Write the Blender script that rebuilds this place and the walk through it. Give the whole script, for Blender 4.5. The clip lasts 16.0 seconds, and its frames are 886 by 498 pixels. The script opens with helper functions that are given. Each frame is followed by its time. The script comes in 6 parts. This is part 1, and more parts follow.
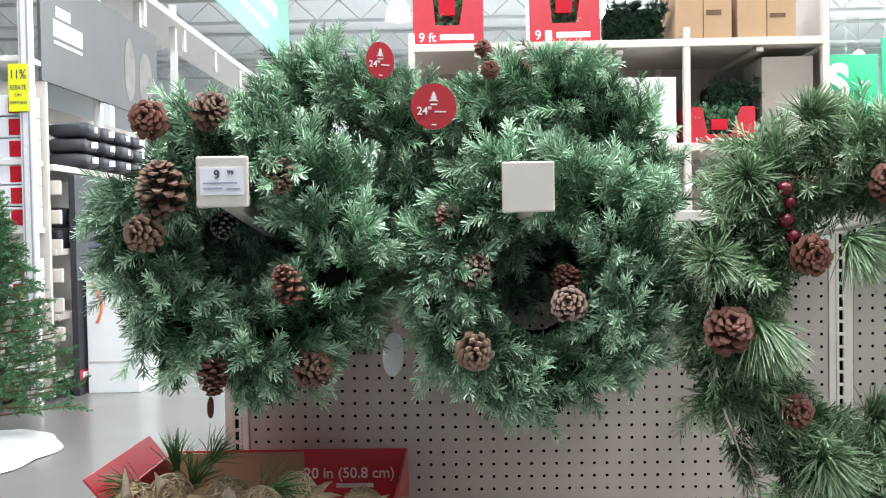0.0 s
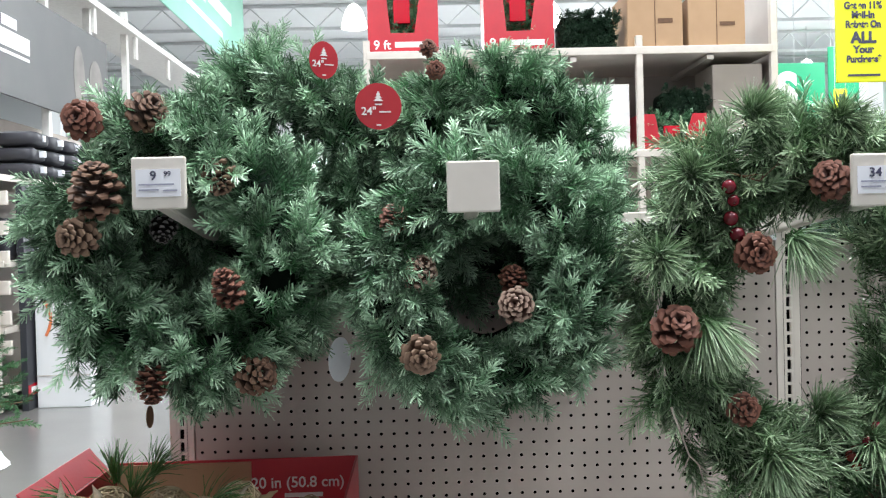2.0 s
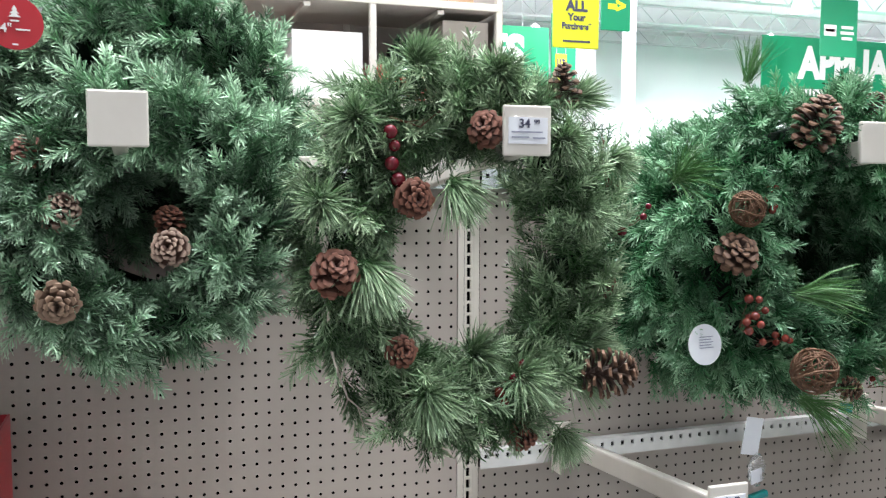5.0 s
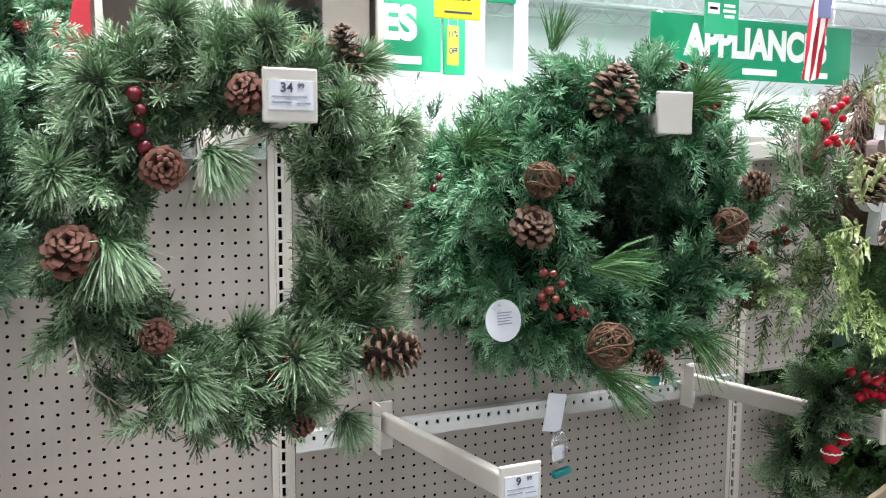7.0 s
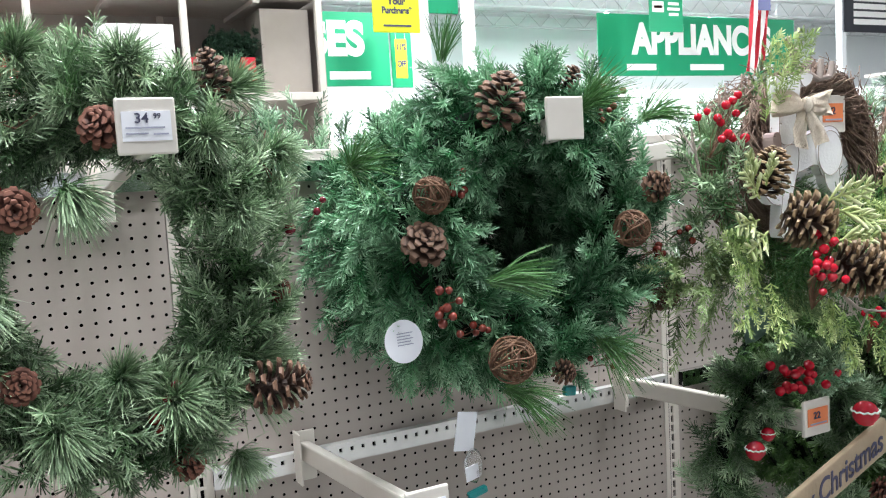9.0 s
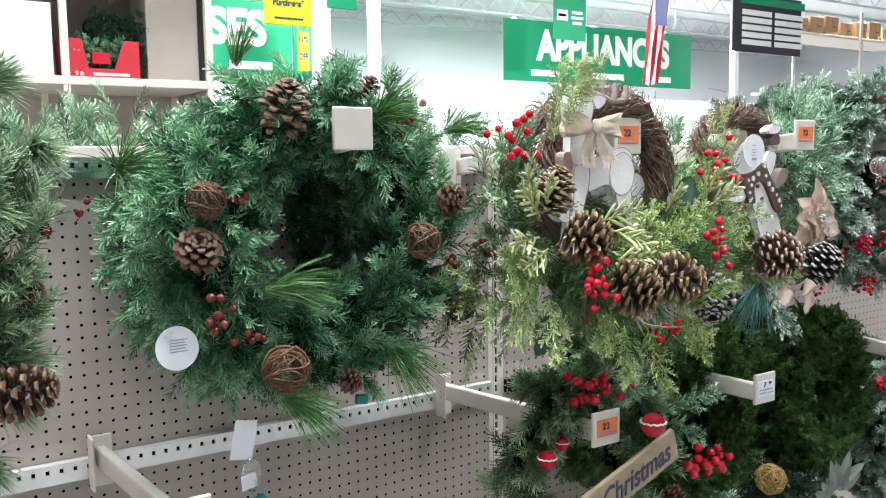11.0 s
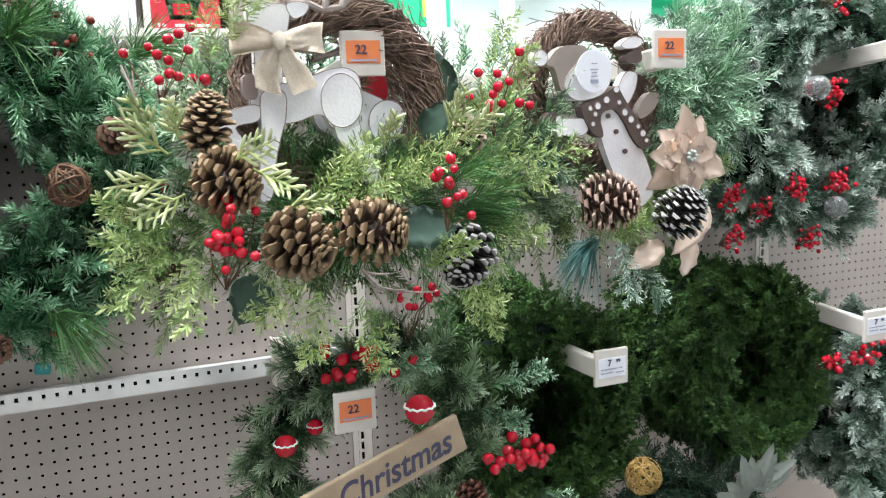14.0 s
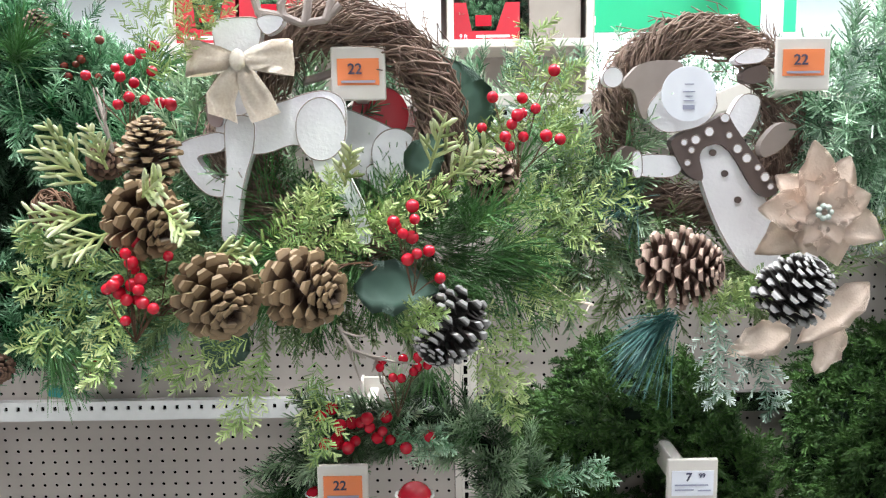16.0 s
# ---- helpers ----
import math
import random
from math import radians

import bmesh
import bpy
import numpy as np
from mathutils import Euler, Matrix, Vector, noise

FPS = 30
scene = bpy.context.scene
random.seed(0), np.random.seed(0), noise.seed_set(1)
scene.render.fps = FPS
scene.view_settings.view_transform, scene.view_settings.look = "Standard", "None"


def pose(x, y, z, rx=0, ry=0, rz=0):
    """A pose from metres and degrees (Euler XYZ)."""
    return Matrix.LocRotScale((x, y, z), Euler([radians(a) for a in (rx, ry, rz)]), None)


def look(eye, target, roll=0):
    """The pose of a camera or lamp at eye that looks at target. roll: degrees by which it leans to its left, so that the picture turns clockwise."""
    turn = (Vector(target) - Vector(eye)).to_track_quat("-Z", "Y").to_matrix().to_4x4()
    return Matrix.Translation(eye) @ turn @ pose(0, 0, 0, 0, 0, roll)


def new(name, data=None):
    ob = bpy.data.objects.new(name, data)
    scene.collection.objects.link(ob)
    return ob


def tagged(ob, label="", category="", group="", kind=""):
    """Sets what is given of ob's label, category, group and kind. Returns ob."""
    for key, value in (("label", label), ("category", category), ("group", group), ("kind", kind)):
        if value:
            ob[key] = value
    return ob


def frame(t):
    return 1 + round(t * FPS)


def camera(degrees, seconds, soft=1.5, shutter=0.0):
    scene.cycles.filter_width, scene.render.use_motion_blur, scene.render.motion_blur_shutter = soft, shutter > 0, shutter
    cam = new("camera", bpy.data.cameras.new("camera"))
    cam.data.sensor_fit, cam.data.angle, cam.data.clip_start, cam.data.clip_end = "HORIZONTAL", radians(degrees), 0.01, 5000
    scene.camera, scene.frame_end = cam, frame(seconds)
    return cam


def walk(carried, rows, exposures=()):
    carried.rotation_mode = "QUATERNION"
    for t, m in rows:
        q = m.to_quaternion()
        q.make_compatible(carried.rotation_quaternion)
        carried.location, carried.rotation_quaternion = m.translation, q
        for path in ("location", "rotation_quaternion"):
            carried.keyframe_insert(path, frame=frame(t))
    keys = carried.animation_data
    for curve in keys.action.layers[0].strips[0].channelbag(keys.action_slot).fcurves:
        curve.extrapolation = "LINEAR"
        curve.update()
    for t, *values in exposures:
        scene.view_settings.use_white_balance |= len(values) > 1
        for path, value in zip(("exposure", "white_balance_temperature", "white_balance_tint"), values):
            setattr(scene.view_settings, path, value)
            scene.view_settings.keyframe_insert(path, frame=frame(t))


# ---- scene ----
cam = camera(54.4, 16.0, 1.15, 0.3)
PATH = [
    (0, (-0.76, -1.737, 1.53), (-0.799, 0.262, 1.482), -1.0),
    (0.5, (-0.753, -1.723, 1.526), (-0.777, 0.276, 1.485), -0.4),
    (1, (-0.752, -1.721, 1.525), (-0.77, 0.278, 1.489), -0.5),
    (1.5, (-0.749, -1.723, 1.518), (-0.735, 0.277, 1.482), -1.0),
    (2, (-0.741, -1.718, 1.519), (-0.685, 0.281, 1.489), -1.5),
    (2.5, (-0.73, -1.716, 1.517), (-0.596, 0.279, 1.487), -1.6),
    (3, (-0.697, -1.705, 1.521), (-0.384, 0.27, 1.49), -1.5),
    (3.5, (-0.657, -1.687, 1.525), (-0.155, 0.249, 1.493), -1.4),
    (3.7, (-0.65, -1.692, 1.523), (-0.135, 0.241, 1.487), -1.0),
    (5.8, (-0.584, -1.701, 1.505), (0.181, 0.133, 1.278), 0.6),
    (6, (-0.564, -1.7, 1.509), (0.237, 0.118, 1.277), 0.7),
    (6.5, (-0.491, -1.7, 1.505), (0.348, 0.102, 1.283), 0.6),
    (7, (-0.432, -1.694, 1.504), (0.41, 0.107, 1.287), 0.3),
    (7.5, (-0.377, -1.695, 1.504), (0.459, 0.109, 1.289), -0.3),
    (8, (-0.359, -1.702, 1.505), (0.573, 0.057, 1.302), -1.5),
    (8.5, (-0.341, -1.704, 1.51), (0.595, 0.053, 1.313), -2.6),
    (9, (-0.312, -1.711, 1.51), (0.6, 0.059, 1.317), -3.3),
    (9.5, (-0.314, -1.744, 1.51), (0.581, 0.033, 1.303), -3.0),
    (10, (-0.256, -1.784, 1.526), (0.802, -0.099, 1.319), -1.6),
    (10.2, (-0.225, -1.791, 1.526), (0.895, -0.146, 1.321), -1.3),
    (12.3, (0.082, -1.884, 1.479), (1.097, -0.174, 1.259), -0.7),
    (12.5, (0.148, -1.899, 1.464), (1.155, -0.184, 1.256), -1.7),
    (13, (0.307, -1.898, 1.46), (1.29, -0.179, 1.174), -1.3),
    (13.5, (0.504, -1.938, 1.469), (1.421, -0.188, 1.159), -0.2),
    (14, (0.658, -1.911, 1.472), (1.411, -0.085, 1.156), -2.0),
    (14.5, (0.862, -1.857, 1.488), (1.468, 0.024, 1.183), -2.4),
    (15, (1.001, -1.79, 1.482), (1.396, 0.151, 1.208), -1.2),
    (15.5, (1.11, -1.753, 1.486), (1.127, 0.227, 1.21), -0.6),
    (16, (1.172, -1.758, 1.493), (1.176, 0.222, 1.213), -0.8),
]
EXPOSURE = [(0, -0.30), (1, -0.48), (2, -0.46), (3.5, -0.42), (6, -0.20), (10, -0.20), (12.5, -0.12), (13, 0.04), (14, 0.0), (15.4, -0.14), (16, 0.0)]
walk(cam, [(t, look(eye, target, roll)) for t, eye, target, roll in PATH], EXPOSURE)

# ---- light ----
world = bpy.data.worlds.new("world")
scene.world = world
world.use_nodes = True
world.node_tree.nodes["Background"].inputs[0].default_value = (0.9, 0.95, 1.0, 1)
world.node_tree.nodes["Background"].inputs[1].default_value = 0.02
CEILING = 8.0


def ceiling_lamp_light(x, y, size, watts):
    data = bpy.data.lights.new("bay_light", "AREA")
    data.shape, data.size, data.energy, data.color = "DISK", size, watts, (0.965, 1.0, 1.04)
    ob = new("bay_light", data)
    ob.matrix_world = pose(x, y, CEILING - 0.9)
    return ob


for lx, ly, watts in ((-3.2, -0.9, 430), (0.7, -0.8, 560), (5.2, -0.9, 430), (-3.0, 4.5, 420), (3.0, 5.0, 420), (9.0, 4.6, 520), (-9, 9, 1000), (1, 13, 1400), (10, 12, 2000), (19, 10, 2600), (8, 22, 3600), (22, 21, 4600), (34, 20, 4400), (-5, 24, 2600), (-1.6, -3.4, 170), (2.6, -3.4, 200)):
    ceiling_lamp_light(lx, ly, 1.2, watts)


# ---- materials ----
def material(name, base, rough=0.6, metal=0.0, spot=None, scale=30, amount=0.5, bump=0.0, bump_scale=200, spec=0.5):
    """A surface with stains at one scale and grain at another."""
    m = bpy.data.materials.new(name)
    m.use_nodes = True
    nt = m.node_tree
    b = nt.nodes["Principled BSDF"]
    b.inputs["Roughness"].default_value, b.inputs["Metallic"].default_value = rough, metal
    b.inputs["Specular IOR Level"].default_value = spec
    co = nt.nodes.new("ShaderNodeTexCoord")
    spot = spot or tuple(c * 0.82 for c in base)
    n1 = nt.nodes.new("ShaderNodeTexNoise")
    n1.inputs["Scale"].default_value, n1.inputs["Detail"].default_value = scale, 5
    nt.links.new(co.outputs["Object"], n1.inputs["Vector"])
    ramp = nt.nodes.new("ShaderNodeMapRange")
    ramp.inputs[1].default_value, ramp.inputs[2].default_value, ramp.inputs[4].default_value = 0.35, 0.75, amount
    nt.links.new(n1.outputs["Fac"], ramp.inputs[0])
    mix = nt.nodes.new("ShaderNodeMix")
    mix.data_type = "RGBA"
    mix.inputs[6].default_value, mix.inputs[7].default_value = (*base, 1), (*spot, 1)
    nt.links.new(ramp.outputs[0], mix.inputs[0])
    nt.links.new(mix.outputs[2], b.inputs["Base Color"])
    n2 = nt.nodes.new("ShaderNodeTexNoise")
    n2.inputs["Scale"].default_value, n2.inputs["Detail"].default_value = bump_scale, 3
    nt.links.new(co.outputs["Object"], n2.inputs["Vector"])
    rr = nt.nodes.new("ShaderNodeMapRange")
    rr.inputs[3].default_value, rr.inputs[4].default_value = max(0.02, rough - 0.08), min(1, rough + 0.08)
    nt.links.new(n2.outputs["Fac"], rr.inputs[0])
    nt.links.new(rr.outputs[0], b.inputs["Roughness"])
    if bump:
        bp = nt.nodes.new("ShaderNodeBump")
        bp.inputs["Strength"].default_value, bp.inputs["Distance"].default_value = bump, 0.002
        nt.links.new(n2.outputs["Fac"], bp.inputs["Height"])
        nt.links.new(bp.outputs[0], b.inputs["Normal"])
    return m


def needle_material(name, dark, light, frost_glint=None, frosted=0.0, rough=0.42):
    """Evergreen needles: darker at the stem as painted shade, lighter at the tip as frost and painted highlight, each
    sprig and needle a little different.
    """
    m = bpy.data.materials.new(name)
    m.use_nodes = True
    nt = m.node_tree
    b = nt.nodes["Principled BSDF"]
    b.inputs["Roughness"].default_value = rough
    b.inputs["Specular IOR Level"].default_value = 0.28
    tip = nt.nodes.new("ShaderNodeAttribute")
    tip.attribute_name = "tip"
    tint = nt.nodes.new("ShaderNodeAttribute")
    tint.attribute_name = "tint"
    geo = nt.nodes.new("ShaderNodeNewGeometry")
    add = nt.nodes.new("ShaderNodeMath")
    add.operation = "MULTIPLY_ADD"
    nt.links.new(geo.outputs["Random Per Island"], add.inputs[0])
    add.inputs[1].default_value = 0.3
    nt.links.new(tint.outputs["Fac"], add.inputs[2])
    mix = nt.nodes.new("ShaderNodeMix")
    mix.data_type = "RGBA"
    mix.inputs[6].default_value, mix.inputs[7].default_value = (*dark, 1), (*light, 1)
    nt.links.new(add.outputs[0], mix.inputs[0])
    last = mix
    if frost_glint:
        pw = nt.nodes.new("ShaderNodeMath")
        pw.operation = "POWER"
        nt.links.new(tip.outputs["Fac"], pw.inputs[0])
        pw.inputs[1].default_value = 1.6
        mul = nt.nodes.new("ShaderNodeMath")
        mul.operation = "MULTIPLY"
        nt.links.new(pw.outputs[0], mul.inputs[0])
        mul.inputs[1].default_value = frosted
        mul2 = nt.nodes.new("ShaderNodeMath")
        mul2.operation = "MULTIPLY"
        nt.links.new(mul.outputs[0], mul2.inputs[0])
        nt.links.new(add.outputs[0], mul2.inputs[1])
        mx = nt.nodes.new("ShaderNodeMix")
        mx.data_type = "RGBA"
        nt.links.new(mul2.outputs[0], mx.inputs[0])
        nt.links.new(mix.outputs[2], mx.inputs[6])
        mx.inputs[7].default_value = (*frost_glint, 1)
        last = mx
    nt.links.new(last.outputs[2], b.inputs["Base Color"])
    b.inputs["Transmission Weight"].default_value = 0.0
    return m


def tip_material(name, base, tip_colour, rough=0.65, start=0.6):
    """Pine cone scales: dark at the root, worn and pale at the lip."""
    m = bpy.data.materials.new(name)
    m.use_nodes = True
    nt = m.node_tree
    b = nt.nodes["Principled BSDF"]
    b.inputs["Roughness"].default_value = rough
    at = nt.nodes.new("ShaderNodeAttribute")
    at.attribute_name = "tip"
    no = nt.nodes.new("ShaderNodeTexNoise")
    no.inputs["Scale"].default_value = 160
    mr = nt.nodes.new("ShaderNodeMapRange")
    mr.inputs[1].default_value, mr.inputs[2].default_value = start, 1.05
    ad = nt.nodes.new("ShaderNodeMath")
    ad.operation = "MULTIPLY_ADD"
    nt.links.new(no.outputs["Fac"], ad.inputs[0])
    ad.inputs[1].default_value = 0.3
    nt.links.new(at.outputs["Fac"], ad.inputs[2])
    nt.links.new(ad.outputs[0], mr.inputs[0])
    mix = nt.nodes.new("ShaderNodeMix")
    mix.data_type = "RGBA"
    mix.inputs[6].default_value, mix.inputs[7].default_value = (*base, 1), (*tip_colour, 1)
    nt.links.new(mr.outputs[0], mix.inputs[0])
    nt.links.new(mix.outputs[2], b.inputs["Base Color"])
    return m


def glow(name, colour, strength):
    m = bpy.data.materials.new(name)
    m.use_nodes = True
    b = m.node_tree.nodes["Principled BSDF"]
    b.inputs["Base Color"].default_value = (*colour, 1)
    b.inputs["Emission Color"].default_value = (*colour, 1)
    b.inputs["Emission Strength"].default_value = strength
    return m


PEG = material("peg_board", (0.42, 0.37, 0.333), 0.5, spot=(0.38, 0.33, 0.30), scale=6, amount=0.7, bump=0.15, bump_scale=500)
STEEL = material("beige_painted_steel", (0.66, 0.61, 0.55), 0.38, spot=(0.58, 0.53, 0.47), scale=14, amount=0.5, bump=0.05)
RAIL = material("glossy_white_steel", (0.82, 0.82, 0.80), 0.2, metal=0.45, spot=(0.7, 0.7, 0.68), scale=25, amount=0.6)
WHITESTEEL = material("white_painted_steel", (0.80, 0.79, 0.76), 0.35, spot=(0.66, 0.65, 0.62), scale=25, amount=0.6)
# near-black colour that stands in for shade in hollows
DARK = material("shade_black", (0.006, 0.006, 0.006), 0.95, spec=0.1)
CHROME = material("chrome", (0.62, 0.63, 0.65), 0.16, metal=1.0, spot=(0.5, 0.51, 0.53), scale=40)
PLASTIC = material("beige_plastic", (0.68, 0.635, 0.58), 0.4, spot=(0.63, 0.585, 0.53), scale=30, amount=0.6)
PAPER = material("white_paper", (0.82, 0.83, 0.88), 0.6, spot=(0.76, 0.77, 0.84), scale=60)
INK = material("dark_ink", (0.06, 0.06, 0.11), 0.7)
GREYINK = material("grey_ink", (0.35, 0.36, 0.46), 0.7)
ORANGE = material("orange_label", (0.86, 0.24, 0.08), 0.55, spot=(0.8, 0.26, 0.12), scale=60)
RED = material("red_card", (0.46, 0.018, 0.03), 0.4, spot=(0.38, 0.015, 0.025), scale=20)
REDBOX = material("red_box_card", (0.52, 0.02, 0.035), 0.35, spot=(0.4, 0.015, 0.03), scale=9)
WHITEINK = material("white_print", (0.85, 0.84, 0.82), 0.55)
KRAFT = material("brown_cardboard", (0.42, 0.27, 0.155), 0.8, spot=(0.36, 0.225, 0.125), scale=8, bump=0.2)
GREYKRAFT = material("grey_cardboard", (0.36, 0.32, 0.28), 0.8, spot=(0.30, 0.265, 0.23), scale=7, bump=0.2)
HUSK = material("corn_husk", (0.60, 0.50, 0.32), 0.8, spot=(0.46, 0.36, 0.21), scale=30, amount=0.9, bump=0.3)
NETTING = material("burlap_netting", (0.42, 0.33, 0.21), 0.9, spot=(0.32, 0.24, 0.14), scale=90, amount=0.9)
CONCRETE = material("polished_concrete", (0.21, 0.206, 0.198), 0.2, spot=(0.17, 0.166, 0.16), scale=0.9, amount=0.8, bump=0.02, bump_scale=60)
WALLWHITE = material("white_wall_panel", (0.82, 0.84, 0.85), 0.6, spot=(0.76, 0.78, 0.8), scale=0.5)
CEILWHITE = material("white_ceiling_deck", (0.78, 0.80, 0.81), 0.7, spot=(0.7, 0.72, 0.73), scale=0.7)
GREENSIGN = material("green_sign", (0.0, 0.27, 0.12), 0.45, spot=(0.0, 0.24, 0.105), scale=2)
GREENPALE = material("pale_green_banner", (0.22, 0.52, 0.40), 0.4, spot=(0.30, 0.58, 0.47), scale=1.2)
YELLOW = material("yellow_sign", (0.80, 0.83, 0.02), 0.5, spot=(0.74, 0.77, 0.02), scale=6)
GREYSIGN = material("charcoal_sign", (0.075, 0.078, 0.082), 0.45, spot=(0.11, 0.11, 0.11), scale=1.5, amount=0.8)
PHOTOGREY = material("grey_photo_print", (0.15, 0.14, 0.13), 0.45, spot=(0.24, 0.22, 0.20), scale=5, amount=1.0)
BLACKCARD = material("black_card", (0.03, 0.032, 0.04), 0.5, spot=(0.045, 0.045, 0.06), scale=8)
TWIG = material("brown_twig", (0.15, 0.075, 0.038), 0.75, spot=(0.085, 0.045, 0.026), scale=60, amount=1.0, bump=0.4, bump_scale=300)
VINE = material("grapevine", (0.24, 0.16, 0.12), 0.8, spot=(0.09, 0.055, 0.042), scale=50, amount=1.0, bump=0.5, bump_scale=260)
GREYTWIG = material("grey_twig", (0.38, 0.33, 0.29), 0.8, spot=(0.26, 0.22, 0.19), scale=60, amount=1.0)
BERRY = material("red_berry", (0.50, 0.008, 0.026), 0.16, spot=(0.38, 0.006, 0.012), scale=120)
BURGUNDY = material("burgundy_berry", (0.14, 0.010, 0.018), 0.2, spot=(0.09, 0.008, 0.014), scale=90)
COPPER = material("copper_berry", (0.17, 0.030, 0.020), 0.22, spot=(0.11, 0.02, 0.014), scale=90)
BURLAP = material("burlap", (0.84, 0.76, 0.65), 0.95, spot=(0.70, 0.60, 0.49), scale=300, amount=1.0, bump=0.6, bump_scale=800, spec=0.1)
PETAL = material("tan_fabric_petal", (0.90, 0.76, 0.66), 0.95, spot=(0.79, 0.64, 0.53), scale=45, amount=0.9, bump=0.25, bump_scale=300, spec=0.1)
WOODGREY = material("whitewashed_wood", (0.90, 0.885, 0.90), 0.6, spot=(0.70, 0.67, 0.71), scale=14, amount=0.8, bump=0.3)
WOODPINK = material("dusty_taupe_paint", (0.36, 0.27, 0.26), 0.7, spot=(0.30, 0.22, 0.21), scale=25, amount=0.8)
WOODTAUPE = material("taupe_wood", (0.34, 0.28, 0.25), 0.75, spot=(0.27, 0.22, 0.2), scale=25, amount=0.8)
WOODBROWN = material("brown_painted_wood", (0.10, 0.07, 0.062), 0.75, spot=(0.13, 0.095, 0.085), scale=30)
PLANK = material("weathered_plank", (0.44, 0.34, 0.23), 0.8, spot=(0.33, 0.25, 0.165), scale=18, amount=0.9, bump=0.4)
SNOW = material("white_snow_fabric", (0.84, 0.85, 0.86), 0.9, spot=(0.78, 0.79, 0.81), scale=20, bump=0.5, bump_scale=150)
LEAF = material("dark_leaf", (0.07, 0.135, 0.10), 0.5, spot=(0.10, 0.18, 0.135), scale=25, amount=0.9)
GREYLEAF = material("sage_leaf", (0.42, 0.47, 0.42), 0.7, spot=(0.55, 0.58, 0.52), scale=30)
TEAL = material("teal_plastic", (0.01, 0.24, 0.24), 0.3)
# near-black paint for the shade deep inside foliage
CORE = material("foliage_shade_core", (0.006, 0.014, 0.009), 0.95, spot=(0.010, 0.012, 0.007), scale=40, bump=0.8, bump_scale=120, spec=0.1)
GOLDVINE = material("gold_vine", (0.42, 0.27, 0.08), 0.4, spot=(0.3, 0.18, 0.05), scale=60)
BLUE = material("flag_blue", (0.02, 0.03, 0.13), 0.7)
FLAGRED = material("flag_red", (0.45, 0.02, 0.04), 0.7)
LAMP = glow("lit_lamp", (1.0, 0.99, 0.96), 9.0)
TRUSS = material("ceiling_truss", (0.6, 0.62, 0.63), 0.5)
CLEAR = bpy.data.materials.new("clear_plastic")
CLEAR.use_nodes = True
CLEAR.node_tree.nodes["Principled BSDF"].inputs["Transmission Weight"].default_value = 0.9
CLEAR.node_tree.nodes["Principled BSDF"].inputs["Roughness"].default_value = 0.12

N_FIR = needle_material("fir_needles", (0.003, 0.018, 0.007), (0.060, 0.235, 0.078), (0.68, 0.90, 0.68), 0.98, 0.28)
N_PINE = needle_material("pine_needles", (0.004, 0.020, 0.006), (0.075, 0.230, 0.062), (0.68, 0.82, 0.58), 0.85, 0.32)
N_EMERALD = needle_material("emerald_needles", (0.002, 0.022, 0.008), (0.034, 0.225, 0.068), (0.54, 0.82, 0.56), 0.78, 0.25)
N_LIME = needle_material("cedar_tips", (0.07, 0.17, 0.035), (0.36, 0.50, 0.15), (0.72, 0.76, 0.44), 0.75, 0.6)
N_FINGER = needle_material("pale_cedar_shoots", (0.16, 0.22, 0.07), (0.50, 0.56, 0.22), (0.80, 0.82, 0.62), 0.8, 0.65)
N_MOSS = needle_material("olive_needles", (0.024, 0.062, 0.016), (0.18, 0.29, 0.09), (0.46, 0.54, 0.31), 0.6, 0.55)
N_LONG = needle_material("long_pine_needles", (0.020, 0.070, 0.020), (0.11, 0.26, 0.08), None, 0.0, 0.4)
N_BLUE = needle_material("blue_spruce_needles", (0.010, 0.060, 0.055), (0.040, 0.150, 0.135), (0.35, 0.48, 0.44), 0.3)
N_SNOW = needle_material("flocked_needles", (0.012, 0.055, 0.026), (0.09, 0.22, 0.12), (0.82, 0.90, 0.84), 1.0, 0.6)
N_BOX = needle_material("boxwood_leaves", (0.016, 0.045, 0.011), (0.085, 0.18, 0.045), None, 0.0, 0.45)
N_TREE = needle_material("tree_needles", (0.020, 0.075, 0.030), (0.10, 0.23, 0.10), None, 0.0, 0.5)
N_DARK = needle_material("dark_green_needles", (0.010, 0.030, 0.017), (0.028, 0.065, 0.036), None, 0.0, 0.5)
CONE = tip_material("brown_pine_cone", (0.035, 0.016, 0.010), (0.16, 0.085, 0.052), start=0.45)
CONEPALE = tip_material("tan_pine_cone", (0.06, 0.032, 0.020), (0.27, 0.175, 0.12), start=0.4)
CONEFROST = tip_material("frosted_pine_cone", (0.065, 0.028, 0.017), (0.40, 0.28, 0.22), 0.7, 0.75)
CONEGOLD = tip_material("golden_pine_cone", (0.042, 0.020, 0.011), (0.26, 0.175, 0.095), 0.6, 0.35)
CONEROSE = tip_material("reddish_pine_cone", (0.05, 0.017, 0.011), (0.20, 0.078, 0.05), start=0.45)
CONEDARK = tip_material("dark_frosted_cone", (0.014, 0.010, 0.009), (0.34, 0.33, 0.32), 0.7, 0.85)


# ---- building blocks ----
def thing(name, loc, label, category, group="", kind=""):
    ob = new(name)
    ob.empty_display_size = 0.05
    ob.location = loc
    tagged(ob, label, category, group, kind)
    return ob


def origin(parent):
    """Where a thing stands, through its chain of parents."""
    v = Vector((0, 0, 0))
    while parent is not None:
        v = v + parent.location
        parent = parent.parent
    return v


